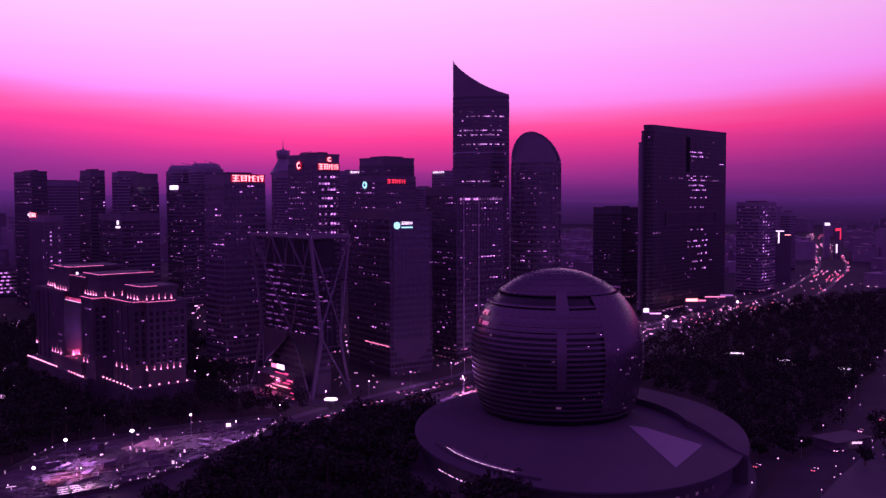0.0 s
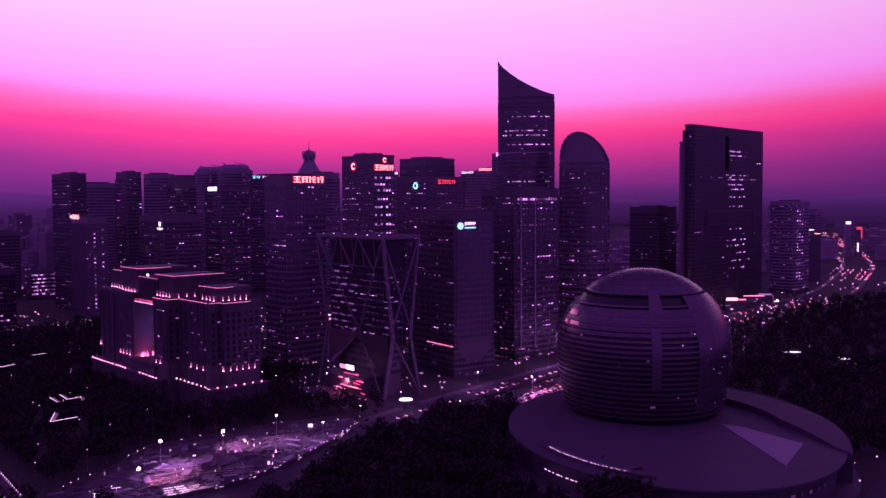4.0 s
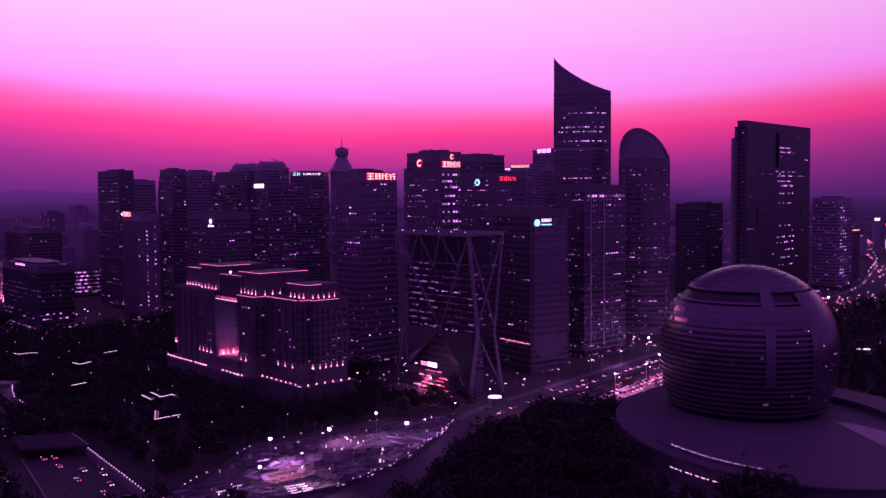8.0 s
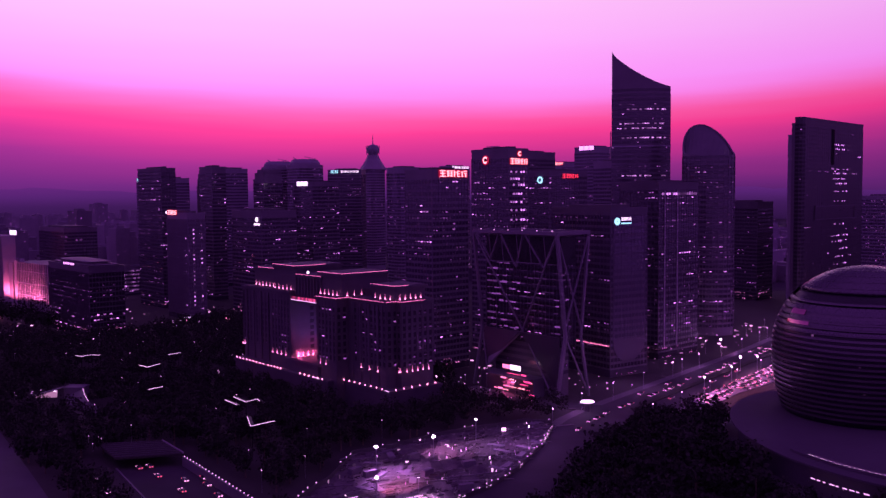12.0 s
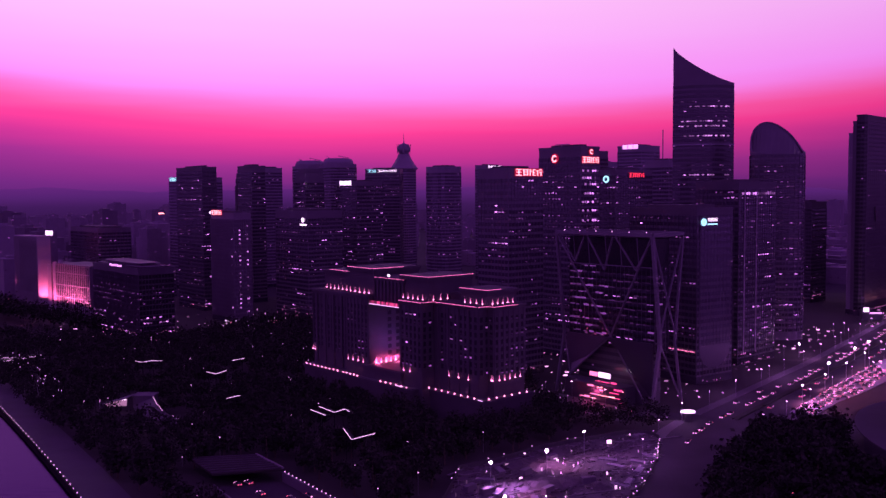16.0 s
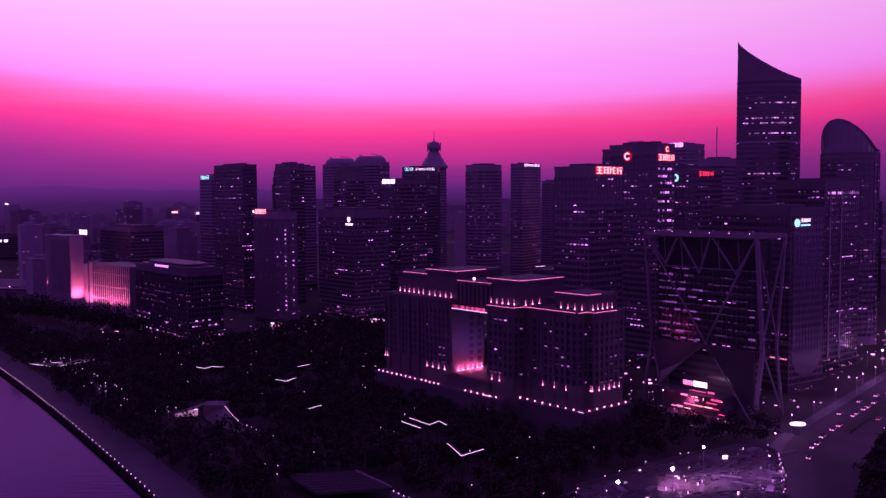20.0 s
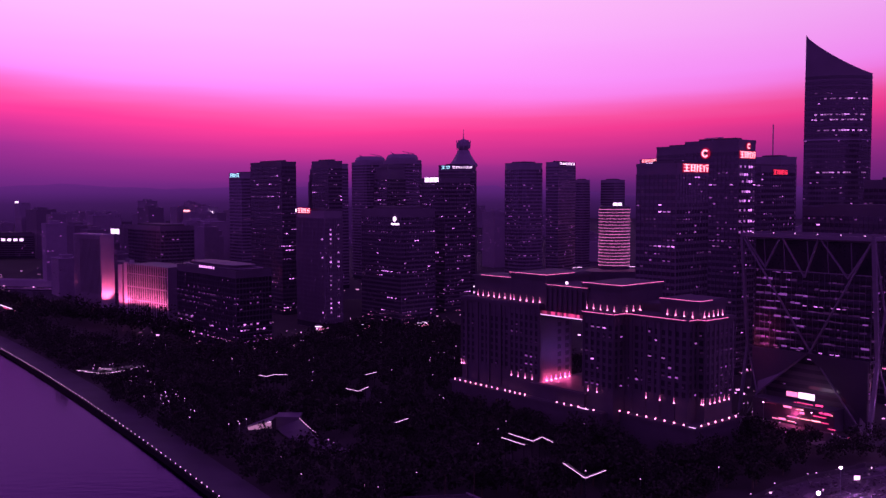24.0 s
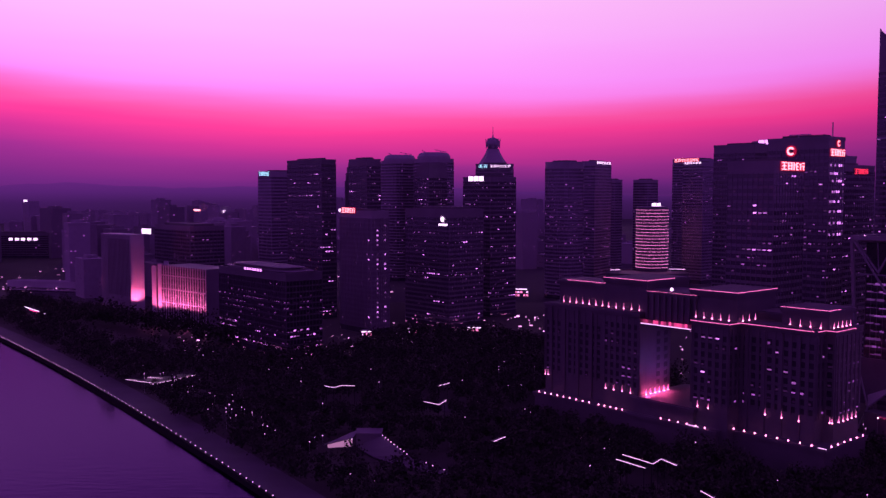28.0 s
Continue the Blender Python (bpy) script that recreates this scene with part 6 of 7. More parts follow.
def heap_mesh(r, h, seed):
    s = Shape()
    prof = [(r * (1 - k / 7) ** 0.8 if k < 7 else 0.05, h * (k / 7) ** 0.8) for k in range(8)]
    s.revolve(prof, 14)
    for i, v in enumerate(s.v):
        v += noise.noise_vector(v * 0.35 + Vector((seed * 9.1, 0, 0))) * 0.6
        s.v[i] = Vector((v.x, v.y, max(v.z, 0)))
    return s.mesh("earth_mound", [M_DIRT])


heaps = [heap_mesh(4 + 2 * k, 1.6 + 0.5 * k, k) for k in range(3)]
for i, (x, y) in enumerate(scatter_in(SITE, 14, site_rng)):
    solid("earth_mound", heaps[i % 3], None, "uneven mound of churned earth", "mound", pose(x, y, 0.2, 0, 0, site_rng.uniform(0, 360)), group="mounds on the building site")
s = Shape()
s.block(-3, -1.25, 0, 3, 1.25, 2.6)
box_mesh = s.mesh("site_container", [M_MID])
for i, (x, y) in enumerate(scatter_in(SITE, 9, site_rng)):
    c = solid("site_container", box_mesh, None, "ribbed steel site container", "container", pose(x, y, 0.25, 0, 0, site_rng.choice((20, 35, 110, 50))), group="containers on the building site")
s = Shape()
s.prism([(-4, -1.4), (4, -1.5), (4.1, 1.3), (-3.9, 1.5)], 0, 0.7)
pile_mesh = s.mesh("plank_pallet", [M_SLAB])
for i, (x, y) in enumerate(scatter_in(SITE, 18, site_rng)):
    solid("plank_pallet", pile_mesh, None, "low bundle of pale planks on the earth", "timber", pose(x, y, 0.25, 0, 0, site_rng.uniform(0, 180)), group="timber on the building site", kind="")
M_SHEET = surface("pale_sheeting", (0.13, 0.11, 0.13), 0.6, vary=0.3)
sheet_me = []
for k in range(3):
    s = Shape()
    ln = 5 + 4 * k
    s.prism([(-ln, -0.5 - 0.2 * k), (ln, -0.3), (ln * 0.9, 0.5), (-ln * 0.95, 0.7)], 0, 0.35)
    sheet_me.append(s.mesh("sheeting", [M_SHEET]))
for i, (x, y) in enumerate(scatter_in(SITE, 34, site_rng)):
    solid("sheeting", sheet_me[i % 3], None, "long pale sheet lying on churned earth", "sheeting", pose(x, y, 0.26, 0, 0, 38 + site_rng.gauss(0, 22)), group="sheeting on the building site")
s = Shape()
s.block(-1.9, -0.1, 0, 1.9, 0.1, 0.22)
s.block(-0.06, -0.06, -1.2, 0.06, 0.06, 0)
bar_me = s.mesh("work_light", [M_LEDW])
bars = [(-148.5 + 2.2 * q * k - 1.4 * i, 364 + 1.2 * q * k + 2.7 * i, 28) for i, q in ((0, 1), (1, 1.2), (2, 1), (3, 0.9)) for k in (-1, 1)]
for x, y, r in bars + [(-134, 372, 40), (-123, 385, 52), (-116, 398, 55), (-108, 414, 55), (-93, 456, 66), (-91, 464, 66), (-176, 372, 30), (-181, 365, 30)]:
    solid("work_light", bar_me, None, "low bar-shaped work light on the ground", "work light", pose(x, y, 1.45, 0, 0, r), group="work lights on the site")
site_pts = Shape()
for x, y in scatter_in(SITE, 70, site_rng):
    k = site_rng.choice((0.2, 0.25, 0.3, 0.45))
    site_pts.box((x, y, 0.5), (k * site_rng.choice((1, 1, 2, 5)), 0, 0), (0, k, 0), (0, 0, k + site_rng.uniform(0, 1.2)))
solid("site_lamps", site_pts, glow("site_lamp", (1.0, 0.5, 0.95), 3.4, vary=0.9, islands=True, sampled=False), "many small work lamps over the building site", "work lights", kind="stuff")
deb = Shape()
for x, y in scatter_in(SITE, 900, site_rng):
    g, ln, wd = radians(38 + site_rng.gauss(0, 30)), site_rng.uniform(0.6, 4.0), site_rng.uniform(0.2, 0.9)
    u, v = Vector((math.cos(g), math.sin(g), 0)), Vector((-math.sin(g), math.cos(g), 0))
    deb.box((x, y, 0.2), u * ln, v * wd, (0, 0, site_rng.uniform(0.15, 0.9)), 0 if site_rng.random() < 0.6 else 1)
solid("site_debris", deb, [M_DIRT, M_SHEET], "loose planks and rubble strewn over the earth", "debris", kind="stuff")
fence = thing("site_fence", "board fence round the building site with small lamps", "fence", 0, 0, 0)
M_BOARD = surface("fence_board", (0.07, 0.06, 0.07), 0.7, vary=0.2)
bead = Shape()
bead.revolve([(0.1, 0), (0.22, 0.08), (0.27, 0.27), (0.2, 0.45), (0.06, 0.54)], 8)
bead_me = bead.mesh("lamp", [M_BEAD])
for i in range(len(SITE)):
    a, b = Vector((*SITE[i], 0)), Vector((*SITE[(i + 1) % len(SITE)], 0))
    k = max(1, int((b - a).length / 4.5))
    for q in range(k):
        p = a + (b - a) * (q / k)
        s = Shape()
        e = (b - a) / k
        s.box(p, e * 0.98, Vector((-e.y, e.x, 0)).normalized() * 0.15, (0, 0, 2.2))
        part("board", s, M_BOARD, fence)
        if site_rng.random() < (0.9 if p.x > -135 and p.y < 480 else 0.3):
            part("lamp", bead_me, None, fence, m=Matrix.Translation((p.x + site_rng.uniform(-1, 1), p.y + site_rng.uniform(-2, 2), 2.2)))


def flood_mast(x, y, h, energy, head=1.0, aim=(9, -10), tint=(1.0, 0.34, 0.85), wide=78):
    m = thing("floodlight_mast", "tall floodlight mast with a dazzling lamp head", "floodlight", x, y, 0, group="floodlights")
    s = Shape()
    s.beam((0, 0, 0), (0, 0, h - 0.6), 0.35, sides=6)
    part("pole", s, M_METAL, m)
    s = Shape()
    s.revolve([(0.1, h - 0.6), (head * 0.8, h - 0.6 + head * 0.4), (head * 1.1, h - 0.6 + head), (head * 0.8, h - 0.6 + head * 1.6), (0.1, h - 0.6 + head * 2)], 12)
    part("lamp_head", s, M_FLOOD, m, "dazzling lamp head", smooth=True)
    if energy:
        li = bpy.data.lights.new("flood", "SPOT")
        li.energy, li.color, li.shadow_soft_size = energy, tint, 0.6
        li.spot_size, li.spot_blend = radians(wide), 0.9
        lo = new("flood_light", li)
        lo.matrix_basis = look((x, y, h + 2.0), (x + aim[0], y + aim[1], 0))
    return m


SALMON = (1.0, 0.23, 0.56)
for x, y, h, e, r, aim, tint, wide in (
        (-170.3, 413, 10, 54000, 0.85, (9, -8), (0.75, 0.26, 1.0), 120), (-145.8, 429.4, 10, 42000, 0.9, (4, 6), (0.9, 0.26, 0.8), 90), (-125.9, 457.7, 11, 24000, 0.65, (5, -8), (0.8, 0.3, 1.0), 100),
        (-167, 373, 9, 80000, 0.75, (7, 14), (1.0, 0.22, 0.4), 48), (-151, 381, 7, 34000, 0.2, (5, -8), (1.0, 0.45, 0.8), 80),
        (204, 844, 10, 14000, 1.0, (4, -6), SALMON, 80), (307, 964, 10, 0, 1.1, (1, 1), SALMON, 60), (63, 702, 10, 12000, 0.8, (4, -6), SALMON, 80), (46, 729, 8, 0, 0.7, (1, 1), SALMON, 60),
        # four masts added here in place of the headlight glow on the car park
        (12, 561, 10, 46000, 0.45, (6, -5), (1.0, 0.22, 0.5), 120), (38, 594, 10, 46000, 0.45, (6, -5), (1.0, 0.22, 0.5), 120), (66, 630, 10, 46000, 0.45, (6, -5), (1.0, 0.22, 0.5), 120), (94, 666, 10, 46000, 0.45, (6, -5), (1.0, 0.22, 0.5), 120),
        (55.3, 631.5, 9, 6000, 1.0, (-4, -3), SALMON, 100), (97.5, 690, 9, 0, 0.8, (1, 1), SALMON, 60), (119, 716, 9, 0, 0.8, (1, 1), SALMON, 60)):
    flood_mast(x, y, h, e, r * 0.8, aim, tint, wide)

# ---- park pavilions, steps and light lines ----
PAV_LIGHT = M_LEDW


def light_zigzag(name, label, pts, z, roof=1.8):
    cx, cy = pts[0]
    t = thing(name, label, "pavilion", cx, cy, 0, group="garden pavilions")
    for (x0, y0), (x1, y1) in zip(pts, pts[1:]):
        a, b = Vector((x0 - cx, y0 - cy, z)), Vector((x1 - cx, y1 - cy, z))
        d = (b - a)
        side = Vector((-d.y, d.x, 0)).normalized()
        s = Shape()
        s.box(a + Vector((0, 0, -0.5)), d, side * roof, (0, 0, 0.45))
        part("roof_slab", s, M_VOID, t)
        s = Shape()
        s.box(a - side * 0.2, d, side * 0.24, (0, 0, 0.2))
        part("light_line", s, PAV_LIGHT, t, "bright light line on the roof edge")
        for q in (0.1, 0.9):
            s = Shape()
            p = a + d * q + side * roof * 0.5
            s.beam((p.x, p.y, 0), (p.x, p.y, z - 0.4), 0.2)
            part("post", s, M_BLACKSTONE, t)
    return t


light_zigzag("garden_pavilion", "zigzag pavilion roof edged with white light", [(-252.6, 502.6), (-243.2, 489.8), (-238.6, 496.5), (-234.4, 487.3)], 12.8)
light_zigzag("garden_pavilion", "zigzag pavilion roof edged with white light", [(-256, 498), (-247, 486)], 12.2)
light_zigzag("garden_pavilion", "arrow-shaped pavilion roof edged with white light", [(-234.6, 453.4), (-229, 434.7), (-219.8, 444.2)], 14)
light_zigzag("garden_pavilion", "small pavilion roof edged with light", [(-303.5, 521.2), (-298, 529.1)], 13)
light_zigzag("garden_pavilion", "small pavilion roof edged with light", [(-334.9, 600.3), (-327.4, 593.5), (-323.5, 604.4)], 12)
light_zigzag("garden_pavilion", "low pavilion roof edged with light", [(-390.9, 638.6), (-385, 633.9), (-381.2, 640.2), (-373.9, 638.7)], 12)
light_zigzag("garden_pavilion", "small pavilion roof edged with light", [(-328, 638.7), (-322, 646.8)], 12)
light_zigzag("river_pavilion", "glass riverside pavilion edged with light", [(-512, 686), (-497, 679), (-483, 705)], 5, 8)
light_zigzag("river_pavilion", "low glass terrace roof edged with light", [(-508, 700), (-489, 698)], 4, 6)
light_zigzag("river_pavilion", "low glass terrace edged with light", [(-519, 692), (-504, 688)], 4.5, 5)
light_zigzag("river_pavilion", "small glass terrace edged with light", [(-496, 671), (-486, 684), (-478, 699)], 6, 5)

sail = thing("sail_pavilion", "pale sail-roofed pavilion lit white from below", "pavilion", -370, 565, 0)
s = Shape()
s.quad((-9, -20.4, 5.0), (4, -17, 7.4), (5, -4, 7.6), (1, -6, 6.4))
s.quad((-9, -20.4, 4.7), (1, -6, 6.1), (5, -4, 7.3), (4, -17, 7.1))
part("sail_roof", s, M_MID, sail, "pale pointed sail roof")
# No lamp here: the light on this front is given as emission.
s = Shape()
s.quad((-7, -18.0, 3.0), (3.4, -14.0, 2.6), (3.6, -13.4, 6.6), (-7.4, -17.8, 4.4))
part("lit_front", s, glow("sail_front_emission", (1.0, 0.42, 0.85), 0.4), sail, "softly glowing front, lamplight put into the surface")
s = Shape()
s.box((1.6, -15.4, 6.2), (1.9, 0.6, 0), (0.1, -0.3, 0), (0, 0, 0.7))
part("lamp_bar", s, M_SIGNW, sail, "bright bar lamp at the sail's edge")
s = Shape()
s.block(4.5, -7, 0, 16, 2, 6.2)
s.block(4.1, -7.4, 6.2, 16.4, 2.4, 6.9)
part("entrance_box", s, M_MID, sail, "pale flat-roofed entrance box")
UPPER = [Vector(q) for q in ((17, -10, 6.4), (23, -23, 5.8), (29.3, -34, 4.6), (40.7, -45.2, 2.8), (50.2, -50.5, 1))]
LOWER = [Vector(q) for q in ((5, -8, 1.5), (9, -17, 1.2), (14, -25, 1.0), (30, -41.5, 0.8), (48, -53, 0.5))]
s = Shape()
for q in range(4):
    u0, u1, l0, l1 = UPPER[q], UPPER[q + 1], LOWER[q], LOWER[q + 1]
    dn = Vector((0, 0, -0.4))
    s.quad(l0, l1, u1, u0)
    s.quad(u0 + dn, u1 + dn, l1 + dn, l0 + dn)
    s.quad(l0 + dn, l1 + dn, l1, l0)
    s.quad(u0, u1, u1 + dn, u0 + dn)
part("sloping_roof", s, M_PAVING, sail, "long pale roof that slopes to the lawn")
for i in range(17):
    t = i / 16 * 3.999
    q = int(t)
    if i in (9, 13):
        continue
    c = UPPER[q].lerp(UPPER[q + 1], t - q)
    part("lamp", bead_me, None, sail, m=Matrix.Translation((c.x, c.y, c.z)))

# sunken park road that leaves an underpass between walls
under = thing("underpass", "concrete underpass mouth with a walled road and small lamps", "underpass", -256, 420, 0)
s = Shape()
s.prism([(-45, 20), (-28, -5), (0, 2), (-16, 24)], 4.4, 5.2)
part("roof_slab", s, M_GROUND, under, "flat concrete roof slab")
for i in range(8):
    t = 0.06 + i * 0.125
    s = Shape()
    s.beam((-45 + 17 * t, 20 - 25 * t, 5.45), (-16 + 16 * t, 24 - 22 * t, 5.4), 0.36)
    part("roof_rib", s, M_PAVING, under, "pale rib across the roof" if i == 0 else "")
s = Shape()
s.prism([(-27, -6), (-1, 1), (49, -68), (26, -86)], 0.0, 0.18)
part("roadway", s, M_ASPHALT, under)
for p, q, h in (((-0.6, 1), (50, -68), 4.2), ((-28, -5), (24, -87), 0.9)):
    s = Shape()
    d = Vector((q[0] - p[0], q[1] - p[1], 0))
    s.box((p[0], p[1], 0), d, Vector((-d.y, d.x, 0)).normalized() * 0.7, (0, 0, h))
    part("side_wall", s, M_MID, under)
s = Shape()
s.box((-16.5, 23.5, 5.2), (16, -21.5, 0), (0.4, 0.3, 0), (0, 0, 0.7))
part("parapet", s, M_CONCRETE, under)
for i in range(24):
    t = (i + 0.2) / 24
    part("lamp", bead_me, None, under, m=Matrix.Translation((0.2 + 50 * t, 1 - 68 * t, 4.2)))

booth = thing("gate_booth", "small booth with a glowing white canopy", "booth", -63.5, 518, 0)
s = Shape()
s.revolve([(1.7, 0), (1.7, 4.8)], 16)
part("cabin", s, M_DARK, booth)
s = Shape()
s.revolve([(2.0, 4.8), (3.0, 5.0), (3.2, 5.5), (2.6, 6.1), (0.6, 6.4)], 20, sx=1.25, sy=0.8)
part("canopy", s, M_SIGNW, booth, "glowing white canopy")
for x, y, w in ((217, 686, 13), (245, 654, 12), (269, 622, 12), (190, 708, 4)):
    sh = thing("lit_shelter", "low roadside shelter with a bright roof", "shelter", x, y, 0, -20, group="lit shelters")
    s = Shape()
    s.block(-w / 2, -1.4, 2.6, w / 2, 1.4, 3.1)
    part("roof", s, M_SIGNW, sh, "bright roof panel")
    for q in (-0.4, 0.4):
        s = Shape()
        s.beam((w * q, 0, 0), (w * q, 0, 2.6), 0.25)
        part("post", s, M_METAL, sh)
for x, y, w, h, col in ((203, 895, 16, 1.2, M_SIGNV), (196, 893, 5, 4, M_SIGNW), (258, 960, 12, 3, M_SIGNRW), (264, 962, 18, 1.4, M_LOBBY), (294, 1000, 22, 1.0, M_LOBBY), (310, 1012, 14, 1.6, M_ROW), (777.5, 1820, 5, 22, M_SIGNR), (773, 1819, 8, 4.5, M_SIGNR), (754, 1822, 10, 5, M_SIGNW), (771.5, 1818, 2.6, 17, M_SIGNW), (468, 1300, 19, 1.3, M_SIGNW), (470, 1299.4, 1.7, 15, M_SIGNW), (476, 1301, 23, 0.8, M_SIGNRW)):
    g = thing("lit_billboard", "glowing roadside screen on posts", "billboard", x, y, 0, group="lit billboards")
    zb = {5: 36 if y > 1800 else 8, 8: 53.5, 10: 64, 2.6: 10, 19: 71, 1.7: 55, 23: 66}.get(w, 6 if y < 960 else 11)
    s = Shape()
    s.block(-w / 2, -0.5, zb, w / 2, 0, zb + h)
    part("screen", s, col, g)
    s = Shape()
    s.block(-w / 2 - 1, 0.1, 0, w / 2 + 1, 6, zb + h * 0.5)
    part("back_wall", s, M_FAR if y > 1500 else M_DARK, g)

# lit parking apron beside the avenue
s = Shape()
s.prism([(-4, 537), (7, 530), (32, 561), (62, 591), (86, 618), (124, 664), (120, 694), (80, 645), (36, 589)], 0.0, 0.26)
solid("parking_apron", s, M_RAMP, "pale floodlit parking apron beside the avenue", "car park", kind="structure")

def lit_shop(x, y, w, h, rz=0.0):
    t = thing("shop_pavilion", "low shop pavilion with glowing fronts and a bright roof edge", "shop", x, y, 0, rz, group="lit shops")
    s = Shape()
    s.block(-w / 2, 0, 0, w / 2, 9, h)
    part("wall", s, M_DARK, t)
    s = Shape()
    s.block(-w / 2 - 0.4, -1.0, h, w / 2 + 0.4, 9.4, h + 0.5)
    part("roof", s, M_MID, t)
    s = Shape()
    s.block(-w / 2, -1.3, h - 0.6, w / 2 * 0.8, -1.05, h + 0.3)
    part("roof_light", s, M_SIGNW, t, "bright roof edge light")
    n = max(2, int(w / 3))
    for i in range(n):
        for k in range(max(1, int(h / 4))):
            if (i * 3 + k * 5) % 4 == 1:
                continue
            s = Shape()
            s.block(-w / 2 + (i + 0.15) * w / n, -0.2, 0.8 + k * 3.6, -w / 2 + (i + 0.8) * w / n, 0.02, 2.8 + k * 3.6)
            part("shop_window", s, M_LOBBY if (i + k) % 3 else M_LEDW, t)
    return t


for x, y, w, h in ((-241, 1184, 20, 9), (-206, 1214, 7, 11), (-388, 893, 12, 4), (-300, 916, 14, 4), (-352, 902, 9, 5), (-150, 905, 16, 6)):
    lit_shop(x, y, w, h)

kiosk = thing("park_kiosk", "low park building with a broad pale flat roof", "kiosk", 189, 436, 0, 28)
s = Shape()
s.block(-11, -6, 0, 11, 6, 4.2)
part("wall", s, M_MID, kiosk)
s = Shape()
s.block(-12.5, -7.5, 4.2, 12.5, 7.5, 4.8)
part("roof", s, M_PAVING, kiosk, "broad pale flat roof")
for i in range(3):
    s = Shape()
    s.block(-2 + i * 2.4, -7.8, 3.2 - i * 0.3, 0 + i * 2.4, -7.55, 4.0 - i * 0.3)
    part("lamp_bar", s, M_LEDW, kiosk)

# ---- trees ----
def tree_arrays(seed, height, spread, leaves):
    r = np.random.default_rng(seed)
    clumps = r.normal(size=(26, 3))
    clumps /= np.linalg.norm(clumps, axis=1)[:, None]
    clumps *= (r.uniform(0.35, 1.0, 26) ** 0.6)[:, None] * np.array([spread, spread, height * 0.33])
    clumps[:, 2] += height * 0.62
    who = r.integers(0, 26, leaves)
    c = clumps[who] + r.normal(size=(leaves, 3)) * spread * 0.2
    a = r.normal(size=(leaves, 3))
    a /= np.linalg.norm(a, axis=1)[:, None]
    b = np.cross(a, r.normal(size=(leaves, 3)))
    b /= np.linalg.norm(b, axis=1)[:, None]
    size = r.uniform(0.35, 0.85, leaves)[:, None]
    a, b = a * size, b * size * 0.7
    return np.stack([c - a, c - b, c + a, c + b], 1).reshape(-1, 3)


def quads_mesh(name, verts, mat):
    n = len(verts) // 4
    me = bpy.data.meshes.new(name)
    me.vertices.add(n * 4)
    me.vertices.foreach_set("co", verts.astype(np.float32).ravel())
    me.loops.add(n * 4)
    me.loops.foreach_set("vertex_index", np.arange(n * 4, dtype=np.int32))
    me.polygons.add(n)
    me.polygons.foreach_set("loop_start", np.arange(0, n * 4, 4, dtype=np.int32))
    me.polygons.foreach_set("loop_total", np.full(n, 4, dtype=np.int32))
    me.materials.append(mat)
    me.update(calc_edges=True)
    return me


KINDS = []
for k in range(5):
    h, sp = (9.0, 11.0, 13.0, 10.0, 14.5)[k], (3.6, 4.4, 4.8, 4.6, 5.2)[k]
    arr = tree_arrays(100 + k, h, sp, 420)
    s = Shape()
    s.revolve([(0.42, 0), (0.3, h * 0.2), (0.22, h * 0.5), (0.08, h * 0.75)], 7)
    tk = s.mesh("trunk", [M_BARK])
    limbs = []
    for q in range(4):
        g = q * 1.7 + k
        s = Shape()
        s.beam((0, 0, h * (0.3 + 0.06 * q)), (math.cos(g) * sp * 0.6, math.sin(g) * sp * 0.6, h * (0.5 + 0.07 * q)), 0.2, sides=5)
        limbs.append(s.mesh("limb", [M_BARK]))
    KINDS.append((arr, quads_mesh("crown", arr, M_LEAF), tk, limbs))

HOTEL_INV = hotel.matrix_basis.inverted()
TRUSS_INV = truss.matrix_basis.inverted()
TREE_BLOCKS = [(-63.5, 518, 9), (-366, 556, 16), (-368, 542, 13), (-358, 540, 15), (-346, 528, 15), (-332, 520, 13), (-322, 513, 10), (-372, 528, 9), (-355, 515, 9), (-244, 490, 15), (-228, 438, 15), (-301, 520, 9), (-329, 595, 10), (-382, 632, 13), (-325, 638, 8), (-498, 682, 24), (-718, 1012, 14), (-706, 998, 14), (-732, 1030, 14), (189, 430, 19)]


SITE_EDGE = grow(list(reversed(SITE)), 7)


def free_spot(x, y):
    if (x - Q0.x) * QN.x + (y - Q0.y) * QN.y < 12:
        return False
    if ((x - PX) / (PA + 9)) ** 2 + ((y - PY) / (PB + 9)) ** 2 < 1:
        return False
    q = HOTEL_INV @ Vector((x, y, 0))
    if -156 < q.x < 6 and -23 < q.y < 31:
        return False
    q = TRUSS_INV @ Vector((x, y, 0))
    if -74 < q.x < 8 and -36 < q.y < 30:
        return False
    if inside((x, y), SITE_EDGE):
        return False
    if min((Vector((x, y)) - p).length for p in AVENUE) < (27 if y > 455 else 17) or min((Vector((x, y)) - p).length for p in CROSS) < 11 or min((Vector((x, y)) - p).length for p in EASTWAY) < 13 or min((Vector((x, y)) - p).length for p in SERVICE) < 10:
        return False
    if inside((x, y), [(-303, 436), (-268, 452), (-246, 428), (-196, 350), (-232, 322), (-296, 398)]):
        return False
    if inside((x, y), [(-150, 620), (-70, 528), (30, 640), (20, 720), (-120, 760), (-190, 680)]):
        return False
    if inside((x, y), [(-660, 950), (-600, 850), (-530, 805), (-455, 775), (-480, 900)]):
        return False
    return all((x - a) ** 2 + (y - b) ** 2 > r * r for a, b, r in TREE_BLOCKS)


